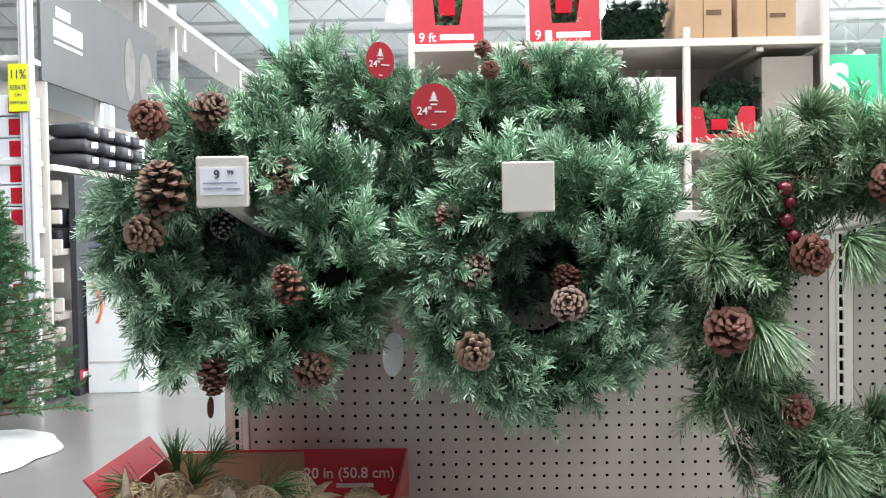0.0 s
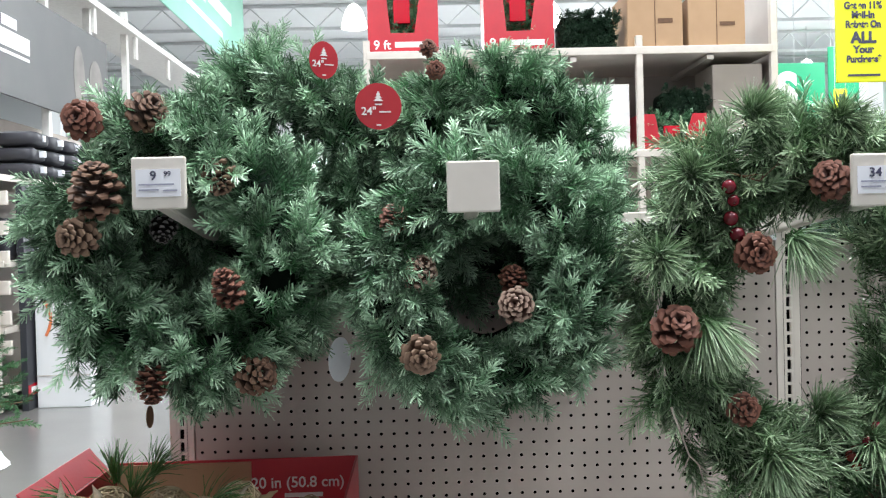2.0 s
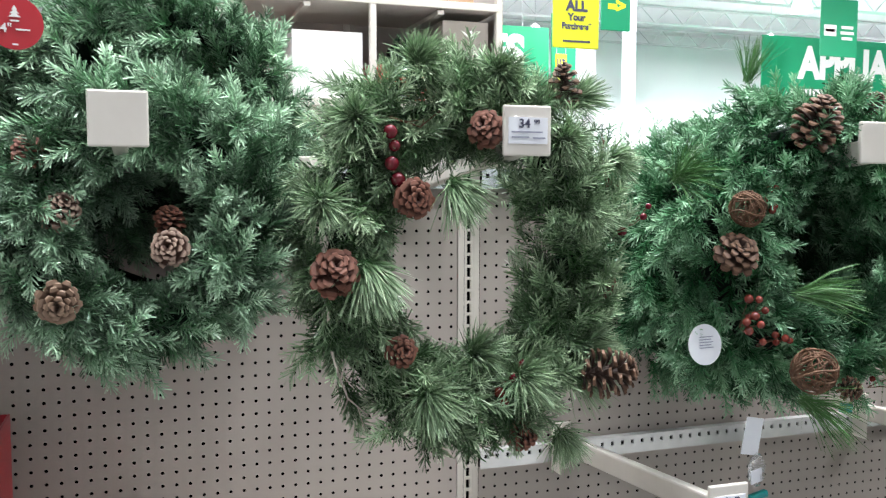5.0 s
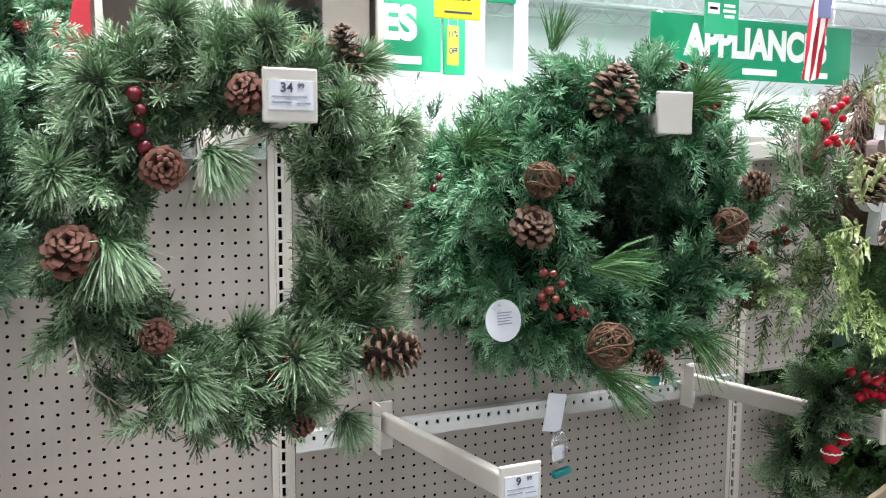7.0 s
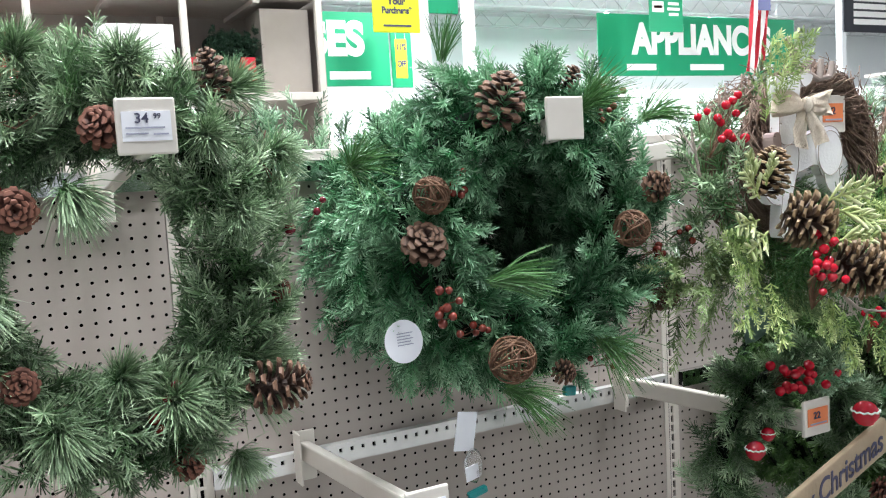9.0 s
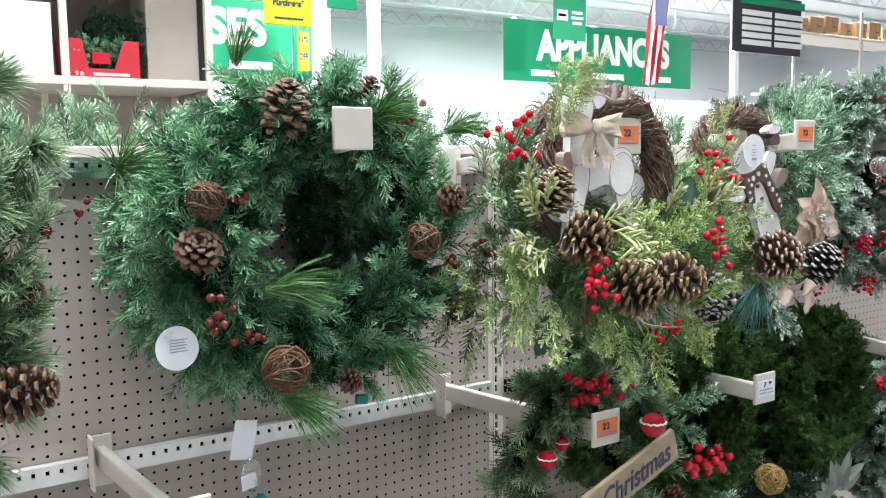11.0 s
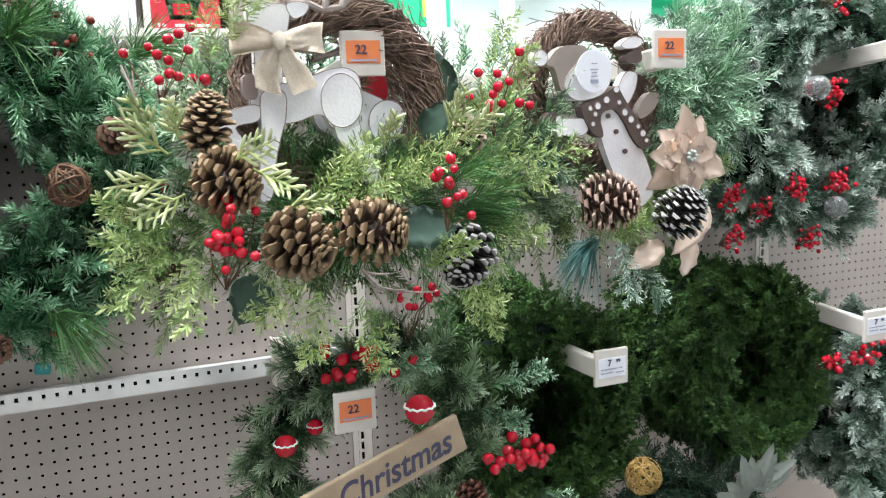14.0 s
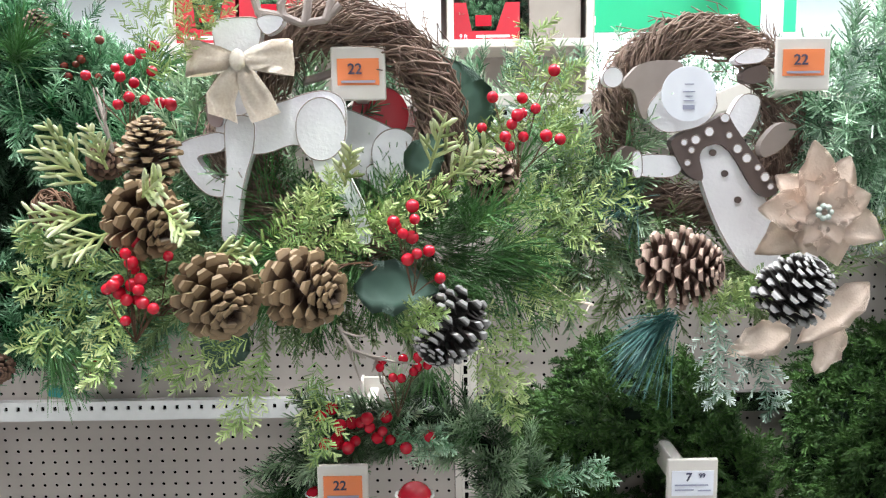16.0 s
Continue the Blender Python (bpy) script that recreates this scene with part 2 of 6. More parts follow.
def hang(ob, parent):
    """Put ob, whose mesh is in world coordinates, under parent."""
    if parent is None:
        return ob
    o = origin(parent)
    ob.data.transform(Matrix.Translation(-o))
    ob.parent = parent
    return ob


def finish(bm, name, mat, smooth=False):
    me = bpy.data.meshes.new(name)
    bm.to_mesh(me)
    bm.free()
    for m in (mat if isinstance(mat, (list, tuple)) else [mat]):
        me.materials.append(m)
    if smooth:
        me.polygons.foreach_set("use_smooth", [True] * len(me.polygons))
    return me


def part(name, bm, mat, parent=None, label="", smooth=False):
    ob = hang(new(name, finish(bm, name, mat, smooth)), parent)
    return tagged(ob, label) if label else ob


def mesh_part(name, V, F, mat, parent=None, label="", tip=None, tint=None, smooth=False):
    me = bpy.data.meshes.new(name)
    V = np.asarray(V, dtype=np.float32)
    F = np.asarray(F, dtype=np.int32)
    k = F.shape[1]
    me.vertices.add(len(V))
    me.vertices.foreach_set("co", V.ravel())
    me.loops.add(F.size)
    me.loops.foreach_set("vertex_index", F.ravel())
    me.polygons.add(len(F))
    me.polygons.foreach_set("loop_start", np.arange(0, F.size, k, dtype=np.int32))
    me.polygons.foreach_set("loop_total", np.full(len(F), k, dtype=np.int32))
    for key, values in (("tip", tip), ("tint", tint)):
        if values is not None:
            me.attributes.new(key, "FLOAT", "POINT").data.foreach_set("value", np.asarray(values, dtype=np.float32))
    me.update(calc_edges=True)
    me.polygons.foreach_set("use_smooth", [smooth] * len(me.polygons))
    me.materials.append(mat)
    ob = hang(new(name, me), parent)
    return tagged(ob, label) if label else ob


def box(bm, lo, hi, bevel=0.0, m=None):
    lo, hi = Vector(lo), Vector(hi)
    r = bmesh.ops.create_cube(bm, size=1.0)
    vs = r["verts"]
    for v in vs:
        v.co = Vector([lo[i] + (v.co[i] + 0.5) * (hi[i] - lo[i]) for i in range(3)])
    if bevel:
        es = list({e for v in vs for e in v.link_edges})
        r = bmesh.ops.bevel(bm, geom=es, offset=bevel, segments=2, affect="EDGES", profile=0.5)
        vs = list({v for f in r["faces"] for v in f.verts} | {v for v in vs if v.is_valid})
    if m is not None:
        bmesh.ops.transform(bm, matrix=m, verts=[v for v in vs if v.is_valid])
    return bm


def new_box(lo, hi, bevel=0.0, m=None):
    return box(bmesh.new(), lo, hi, bevel, m)


def tube(bm, pts, radius, sides=6, taper=1.0):
    """A round bar along points."""
    pts = [Vector(p) for p in pts]
    rings = []
    up = Vector((0.13, 0.27, 0.95))
    for i, p in enumerate(pts):
        d = (pts[min(i + 1, len(pts) - 1)] - pts[max(i - 1, 0)]).normalized()
        a = d.cross(up)
        a = a.normalized() if a.length > 1e-4 else d.cross(Vector((1, 0, 0))).normalized()
        b = d.cross(a)
        r = radius * (1 + (taper - 1) * i / max(1, len(pts) - 1))
        rings.append([bm.verts.new(p + r * (math.cos(2 * math.pi * k / sides) * a + math.sin(2 * math.pi * k / sides) * b)) for k in range(sides)])
    for r0, r1 in zip(rings, rings[1:]):
        for k in range(sides):
            bm.faces.new((r0[k], r0[(k + 1) % sides], r1[(k + 1) % sides], r1[k]))
    bm.faces.new(rings[0][::-1])
    bm.faces.new(rings[-1])
    return bm


def prism(bm, outline, y0, y1, mat_index=0, m=None):
    """A flat cut-out: an outline in x, z given thickness in y."""
    a = [bm.verts.new((x, y0, z)) for x, z in outline]
    b = [bm.verts.new((x, y1, z)) for x, z in outline]
    n = len(outline)
    fs = [bm.faces.new(a), bm.faces.new(b[::-1])]
    for i in range(n):
        fs.append(bm.faces.new((a[i], b[i], b[(i + 1) % n], a[(i + 1) % n])))
    for f in fs:
        f.material_index = mat_index
    if m is not None:
        bmesh.ops.transform(bm, matrix=m, verts=a + b)
    return fs


def disc_outline(cx, cz, rx, rz=None, n=28):
    rz = rz or rx
    return [(cx + rx * math.cos(2 * math.pi * i / n), cz + rz * math.sin(2 * math.pi * i / n)) for i in range(n)]


def words(text, size, m, mat, parent, name="lettering", label="", align="CENTER", squeeze=1.0, bold=0.012):
    """Lettering lying in the plane of m (x along the line, y up the letters)."""
    cu = bpy.data.curves.new(name, "FONT")
    cu.body, cu.size, cu.align_x, cu.align_y, cu.extrude, cu.offset = text, size, align, "CENTER", 0.0006, bold * size
    tmp = new(name, cu)
    me = bpy.data.meshes.new_from_object(tmp.evaluated_get(bpy.context.evaluated_depsgraph_get()))
    bpy.data.objects.remove(tmp)
    bpy.data.curves.remove(cu)
    me.transform(m @ Matrix.Diagonal((squeeze, 1, 1, 1)))
    me.materials.clear()
    me.materials.append(mat)
    ob = hang(new(name, me), parent)
    return tagged(ob, label) if label else ob


def facing(x, y, z, yaw=0, pitch=0, roll=0):
    """A plane that faces the aisle: letters read from -y."""
    return pose(x, y, z, 0, 0, yaw) @ pose(0, 0, 0, 90 + pitch) @ pose(0, 0, 0, 0, 0, roll)


# ---- greenery ----
def unit(a):
    return a / np.maximum(1e-9, np.linalg.norm(a, axis=-1, keepdims=True))


def sprigs(rng, base, way, length, count, needle, width, lean=0.75, spread=0.3, flat=None, cone=0.6, droop=0.0):
    """Many twigs at once: needles of blunt flat strips set round each stem. Returns vertices, faces, tip and tint."""
    n = len(base)
    way = unit(way)
    u = unit(np.cross(way, rng.normal(size=(n, 3))))
    w = np.cross(way, u)
    if flat is not None:
        u = unit(np.cross(way, np.broadcast_to(flat, (n, 3)) + 0.25 * rng.normal(size=(n, 3))))
        w = np.cross(way, u)
    s = np.broadcast_to((np.arange(count) + 0.5) / count, (n, count)) + rng.uniform(-0.3, 0.3, (n, count)) / count
    phi = np.arange(count) * 2.39996 + rng.uniform(0, 6.28, (n, 1)) + rng.normal(0, 0.3, (n, count))
    side = np.cos(phi)[..., None] * u[:, None] + np.sin(phi)[..., None] * w[:, None]
    if flat is not None:
        sign = np.where(np.arange(count) % 2 == 0, 1.0, -1.0)
        side = sign[None, :, None] * u[:, None] + 0.25 * rng.normal(size=(n, count, 3))
    tilt = lean + (1.0 - lean) * s ** 2 * cone
    d = unit(way[:, None] * tilt[..., None] + side * (1.15 - tilt[..., None] * 0.6) + spread * rng.normal(size=(n, count, 3)) * 0.5)
    d[..., 2] -= droop
    d = unit(d)
    p0 = base[:, None] + way[:, None] * (s * length[:, None])[..., None]
    ln = needle * (0.75 + 0.5 * rng.random((n, count))) * (1.0 - 0.35 * s)
    p1 = p0 + d * ln[..., None]
    flatdir = unit(np.cross(d, rng.normal(size=(n, count, 3)))) * (width * 0.5)
    V = np.stack([p0 - flatdir * 0.6, p0 + flatdir * 0.6, p1 + flatdir * 0.8, p1 - flatdir * 0.8], axis=2).reshape(-1, 3)
    m = n * count
    F = (np.arange(m)[:, None] * 4 + np.arange(4)[None]).astype(np.int32)
    # low tip value at the stem end paints shade into each sprig
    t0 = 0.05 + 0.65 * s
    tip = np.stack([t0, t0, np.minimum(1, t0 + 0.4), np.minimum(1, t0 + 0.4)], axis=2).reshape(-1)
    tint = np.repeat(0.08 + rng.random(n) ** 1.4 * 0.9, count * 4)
    return V, F, tip, tint


def joined(sets):
    V, F, a, b, k = [], [], [], [], 0
    for v, f, t, c in sets:
        V.append(v), F.append(f + k), a.append(t), b.append(c)
        k += len(v)
    return np.concatenate(V), np.concatenate(F), np.concatenate(a), np.concatenate(b)


def ring_frame(th, c, rx, rz, lean):
    """Points, outward and tangent directions on an upright ring at c that leans back by lean."""
    ct, st = np.cos(th), np.sin(th)
    p = np.stack([rx * ct, lean * rz * st, rz * st], -1) + np.asarray(c)
    out = np.stack([ct, lean * st, st], -1)
    tan = np.stack([-st, lean * ct, ct], -1)
    return p, unit(out), unit(tan)


def ring_sprigs(rng, c, rx, rz, tubr, n, count, needle, width, length, swirl=0.8, lean=0.0, front=0.35, arc=(0, 2 * math.pi), lean_n=0.75, flat=None, back=True, jitter=0.45, droop=0.0):
    th = rng.uniform(arc[0], arc[1], n)
    ph = rng.uniform(-math.pi, math.pi, n) if back else rng.normal(0, 1.0, n)
    p, out, tan = ring_frame(th, c, rx, rz, lean)
    face = np.array([0.0, -1.0, 0.0])
    nrm = np.cos(ph)[:, None] * face + np.sin(ph)[:, None] * out
    nrm[:, 1] -= front
    nrm = unit(nrm)
    d = unit(nrm + swirl * tan * np.where(rng.random(n) < 0.8, 1, -1)[:, None] + jitter * rng.normal(size=(n, 3)))
    base = p + nrm * (tubr * rng.uniform(0.2, 0.55, n))[:, None]
    return sprigs(rng, base, d, length * rng.uniform(0.7, 1.25, n), count, needle, width, lean_n, flat=flat, droop=droop)


# Added filler ring that blocks light and, near-black, stands for shade between needles.
def ring_core(parent, c, rx, rz, r, lean=0.0, name="shade_core_ring", mat=None):
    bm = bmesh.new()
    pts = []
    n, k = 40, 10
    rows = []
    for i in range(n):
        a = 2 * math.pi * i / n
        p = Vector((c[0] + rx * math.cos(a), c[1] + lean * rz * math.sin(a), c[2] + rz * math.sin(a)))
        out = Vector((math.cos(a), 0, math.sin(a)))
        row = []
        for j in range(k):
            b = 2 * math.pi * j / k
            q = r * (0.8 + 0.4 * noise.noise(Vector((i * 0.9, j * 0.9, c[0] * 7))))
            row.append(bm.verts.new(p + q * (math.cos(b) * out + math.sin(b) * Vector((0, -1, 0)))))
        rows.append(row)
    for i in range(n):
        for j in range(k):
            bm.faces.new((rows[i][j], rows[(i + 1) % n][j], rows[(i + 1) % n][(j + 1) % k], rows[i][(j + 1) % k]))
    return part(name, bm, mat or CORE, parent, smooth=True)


def green(parent, sets, mat, label="", name="greenery", hole=None):
    """Needles as one mesh; hole (x, z, rx, rz) keeps the middle of a wreath open."""
    V, F, t, c = joined(sets)
    if hole:
        k = F.shape[1]
        far = V[F].max(axis=1)
        near = V[F].min(axis=1)
        cx, cz = (far[:, 0] + near[:, 0]) / 2 - hole[0], (far[:, 2] + near[:, 2]) / 2 - hole[1]
        wob = 1 + 0.12 * np.sin(3 * np.arctan2(cz, cx) + 40 * hole[0])
        F = F[(cx / hole[2]) ** 2 + (cz / hole[3]) ** 2 > wob]
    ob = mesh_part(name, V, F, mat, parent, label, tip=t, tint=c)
    return ob


def cone_mesh(p, axis, length, radius, mat, parent, label="", rows=None, open_=0.9, seed=0, name="pine_cone"):
    """A pine cone: a spiral of thick, curved scales round a spindle, its base at p and its point along axis."""
    rng = np.random.default_rng(seed + 11)
    z = unit(np.asarray(axis, float))
    x = unit(np.cross(z, [0.31, 0.2, 0.93]))
    y = np.cross(z, x)
    n = int((rows or 66) * 0.8)
    V, F, T = [], [], []
    size = radius * 0.56 * (53 / n) ** 0.35
    for i in range(n):
        s = (i + 0.5) / n
        prof = math.sin(math.pi * (0.14 + 0.80 * s ** 0.85)) ** 0.7
        r = max(0.16, prof) * radius * rng.uniform(0.93, 1.07)
        a = i * 2.39996 + rng.normal(0, 0.09)
        rad = math.cos(a) * x + math.sin(a) * y
        tang = -math.sin(a) * x + math.cos(a) * y
        rise = 0.10 + 1.35 * s * s + (1.0 - open_) * 0.35 + rng.normal(0, 0.05)
        d = unit(rad + z * rise)
        nn = np.cross(tang, d)
        c0 = np.asarray(p) + z * (s * length * 0.84) + rad * r * 0.16
        L = r * 0.98
        w = size * (0.45 + 0.5 * prof) * rng.uniform(0.9, 1.08)
        th = w * 0.07
        k = len(V)
        for u_, ww, dz, tk in ((0.0, 0.35, 0.0, 1.0), (0.55, 0.72, -0.10, 1.2), (0.86, 1.0, -0.02, 2.2), (1.04, 0.62, 0.16, 1.6)):
            q = c0 + d * (L * u_) + nn * (dz * w)
            V += [q - tang * ww * w * 0.5 - nn * th * tk, q + tang * ww * w * 0.5 - nn * th * tk, q + tang * ww * w * 0.36 + nn * th * tk, q - tang * ww * w * 0.36 + nn * th * tk]
            T += [u_ ** 3 * 0.95] * 4
        for j in range(3):
            o = k + 4 * j
            for e in range(4):
                F.append((o + e, o + (e + 1) % 4, o + 4 + (e + 1) % 4, o + 4 + e))
        F.append((k + 12, k + 13, k + 14, k + 15))
    k = len(V)
    m = 9
    for i in range(m):
        s = i / (m - 1)
        r = radius * 0.36 * max(0.05, math.sin(math.pi * (0.1 + 0.85 * s)))
        for j in range(8):
            a = 2 * math.pi * j / 8
            V.append(np.asarray(p) + z * length * s * 0.9 + r * (math.cos(a) * x + math.sin(a) * y))
            T.append(0.0)
    for i in range(m - 1):
        for j in range(8):
            F.append((k + 8 * i + j, k + 8 * i + (j + 1) % 8, k + 8 * i + 8 + (j + 1) % 8, k + 8 * i + 8 + j))
    return mesh_part(name, V, F, mat, parent, label, tip=T)


def cone_at(c, axis, length, radius, mat, parent, label="", open_=0.9, seed=0, rows=None):
    a = Vector(axis).normalized()
    return cone_mesh(np.asarray(Vector(c) - a * length * 0.45), axis, length, radius, mat, parent, label, rows, open_, seed)


def ball_part(c, r, mat, parent, name="berry", label=""):
    bm = bmesh.new()
    bmesh.ops.create_uvsphere(bm, u_segments=14, v_segments=9, radius=r, matrix=Matrix.Translation(c))
    tip_ = Vector(c) + Vector((0.2, -0.75, -0.6)).normalized() * r
    for v in bm.verts:
        if (v.co - tip_).length < r * 0.28:
            v.co = Vector(c) + (v.co - Vector(c)) * 0.93
    return part(name, bm, mat, parent, label, smooth=True)


def berries(parent, c, spread, n, r, mat, seed=0, stem_to=None, stem_mat=None):
    """A bunch of berries on wire stems."""
    rng = random.Random(seed)
    c = Vector(c)
    root = Vector(stem_to) if stem_to else c + Vector((0, 0.05, -0.02))
    bm = bmesh.new()
    for i in range(n):
        for tries in range(30):
            q = Vector([rng.gauss(0, 0.5) * s for s in spread]) + c
            if all((q - o).length > 1.7 * r for o in made_berries):
                break
        made_berries.append(q)
        ball_part(q, r * rng.uniform(0.85, 1.12), mat, parent)
        mid = (q + root) / 2 + Vector((rng.gauss(0, 0.006), 0.004, rng.gauss(0, 0.006)))
        tube(bm, [root, mid, q], 0.0011, 4)
    made_berries.clear()
    bmesh.ops.remove_doubles(bm, verts=bm.verts[:], dist=0.0016)
    tagged(part("berry_stem", bm, stem_mat or TWIG, parent), kind="stuff")


made_berries = []


def vine_ball(parent, c, r, mat, seed=0, n=26, name="vine_ball", label=""):
    """A ball wound of thin vine."""
    rng = random.Random(seed)
    bm = bmesh.new()
    for i in range(n):
        q = Euler((rng.uniform(0, 6.28), rng.uniform(0, 6.28), rng.uniform(0, 6.28))).to_matrix()
        rr, off = r * rng.uniform(0.82, 1.0), rng.uniform(-0.45, 0.45) * r
        rad = math.sqrt(max(0.1 * r * r, rr * rr - off * off))
        pts = []
        for k in range(21):
            a = 2 * math.pi * k / 20
            pts.append(Vector(c) + q @ Vector((rad * math.cos(a), rad * math.sin(a), off + 0.08 * r * math.sin(3 * a + i))))
        tube(bm, pts, rng.uniform(0.0009, 0.0017), 4)
    return part(name, bm, mat, parent, label, smooth=True)


def grapevine(parent, c, rx, rz, r, n, mat, seed=0, lean=0.0, name="grapevine_ring", arc=None):
    """A ring of many twisted vines."""
    rng = random.Random(seed)
    bm = bmesh.new()
    for i in range(n):
        a0, ph, tw = rng.uniform(0, 6.28), rng.uniform(0, 6.28), rng.choice((2, 3, 4, 5))
        q, span = r * math.sqrt(rng.random()), rng.uniform(2.2, 5.5)
        pts = []
        for k in range(30):
            a = a0 + span * k / 29
            b = ph + tw * a
            out = q * math.cos(b) + 0.005 * math.sin(7 * a + 2.1 * i) + 0.003 * math.sin(23 * a + 1.3 * i)
            pts.append((c[0] + (rx + out) * math.cos(a), c[1] + lean * (rz + out) * math.sin(a) - q * math.sin(b), c[2] + (rz + out) * math.sin(a)))
        tube(bm, pts, rng.uniform(0.0008, 0.0021), 4)
    for i in range(n * 7):
        a = rng.uniform(0, 6.28)
        p = Vector((c[0] + rx * math.cos(a), c[1] + lean * rz * math.sin(a), c[2] + rz * math.sin(a))) + Vector([rng.gauss(0, r * 0.5) for _ in range(3)])
        d = Vector((-math.sin(a), rng.gauss(0, 0.3), math.cos(a))) + Vector([rng.gauss(0, 0.3) for _ in range(3)])
        tube(bm, [p, p + d * 0.014, p + d * 0.028 + Vector([rng.gauss(0, 0.006) for _ in range(3)])], 0.0008, 4)
    return part(name, bm, mat, parent, smooth=True)


def leaf(parent, p, way, up, length, width, mat, label="", bend=0.2, name="leaf"):
    """A broad leaf with a fold along its rib and a bend."""
    way, up = Vector(way).normalized(), Vector(up).normalized()
    side = way.cross(up).normalized()
    up = side.cross(way)
    bm = bmesh.new()
    rows = []
    n = 9
    for i in range(n):
        s = i / (n - 1)
        w = width * 0.5 * (math.sin(math.pi * s ** 0.8) ** 0.8 if 0 < s < 1 else 0.02)
        c = Vector(p) + way * (length * s) - up * (bend * length * s * s)
        rows.append([bm.verts.new(c + side * w * k + up * abs(k) * w * 0.25 + up * (0.05 * width * math.sin(17 * s + 9 * k + 40 * p[0]) * abs(k)) + side * (0.04 * width * k * math.sin(23 * s + 31 * p[2]))) for k in (-1, -0.5, 0, 0.5, 1)])
    for a, b in zip(rows, rows[1:]):
        for k in range(4):
            bm.faces.new((a[k], a[k + 1], b[k + 1], b[k]))
    r = bmesh.ops.solidify(bm, geom=bm.faces[:], thickness=0.0012)
    return part(name, bm, mat, parent, label, smooth=True)


def twig(parent, pts, r, mat, name="twig", side=0, seed=0):
    """A bare twig with short side shoots."""
    rng = random.Random(seed)
    bm = bmesh.new()
    tube(bm, pts, r, 5, 0.4)
    pts = [Vector(p) for p in pts]
    for i in range(side):
        k = rng.randrange(len(pts) - 1)
        p = pts[k].lerp(pts[k + 1], rng.random())
        d = (pts[k + 1] - pts[k]).normalized() + Vector([rng.gauss(0, 0.6) for _ in range(3)])
        ln = rng.uniform(0.015, 0.035)
        tube(bm, [p, p + d * ln * 0.5, p + d * ln + Vector((0, 0, 0.004))], r * 0.6, 4, 0.5)
    return part(name, bm, mat, parent)


def tuft(rng, c, way, n, length, width, spread=0.9):
    """A fan of long needles from one point."""
    d = unit(np.asarray(way, float) + spread * rng.normal(size=(n, 3)) * 0.6)
    base = np.repeat(np.asarray(c, float)[None], n, 0) + 0.004 * rng.normal(size=(n, 3))
    ln = length * rng.uniform(0.7, 1.1, n)
    sidev = unit(np.cross(d, rng.normal(size=(n, 3)))) * width * 0.5
    mid = base + d * (ln * 0.55)[:, None]
    end = base + d * ln[:, None] + np.array([0, 0, -1.0]) * (0.12 * ln)[:, None]
    V = np.stack([base - sidev * 0.7, base + sidev * 0.7, mid + sidev, mid - sidev, end + sidev * 0.4, end - sidev * 0.4], 1).reshape(-1, 3)
    k = np.arange(n)[:, None] * 6
    F = np.concatenate([k + np.array([[0, 1, 2, 3]]), k + np.array([[3, 2, 4, 5]])]).astype(np.int32)
    tip = np.tile([0.1, 0.1, 0.6, 0.6, 1, 1], n)
    tint = np.repeat(0.25 + rng.random(n) * 0.4, 6)
    return V, F, tip, tint


# ---- the shop ----
part("floor", new_box((-22, -12, -0.2), (48, 32, 0)), CONCRETE)
part("ceiling", new_box((-22, -12, CEILING), (48, 32, CEILING + 0.2)), CEILWHITE)
part("wall_north", new_box((-22.2, 32, -0.2), (48.2, 32.2, CEILING + 0.2)), WALLWHITE)
part("wall_south", new_box((-22.2, -12.2, -0.2), (48.2, -12, CEILING + 0.2)), WALLWHITE)
part("wall_west", new_box((-22.2, -12, -0.2), (-22, 32, CEILING + 0.2)), WALLWHITE)
part("wall_east", new_box((48, -12, -0.2), (48.2, 32, CEILING + 0.2)), WALLWHITE)
for nm, label, cat in (("floor", "polished grey concrete shop floor", "floor"), ("ceiling", "white metal ceiling deck of the shop", "ceiling"), ("wall_north", "white painted shop wall far off", "wall"), ("wall_south", "white painted shop wall", "wall"), ("wall_west", "white painted shop wall", "wall"), ("wall_east", "white painted shop wall", "wall")):
    tagged(bpy.data.objects[nm], label, cat, kind="structure")

# ---- gondola shelving with peg board ----
IN = 0.0254
BASE, TOP = 0.16, 1.535


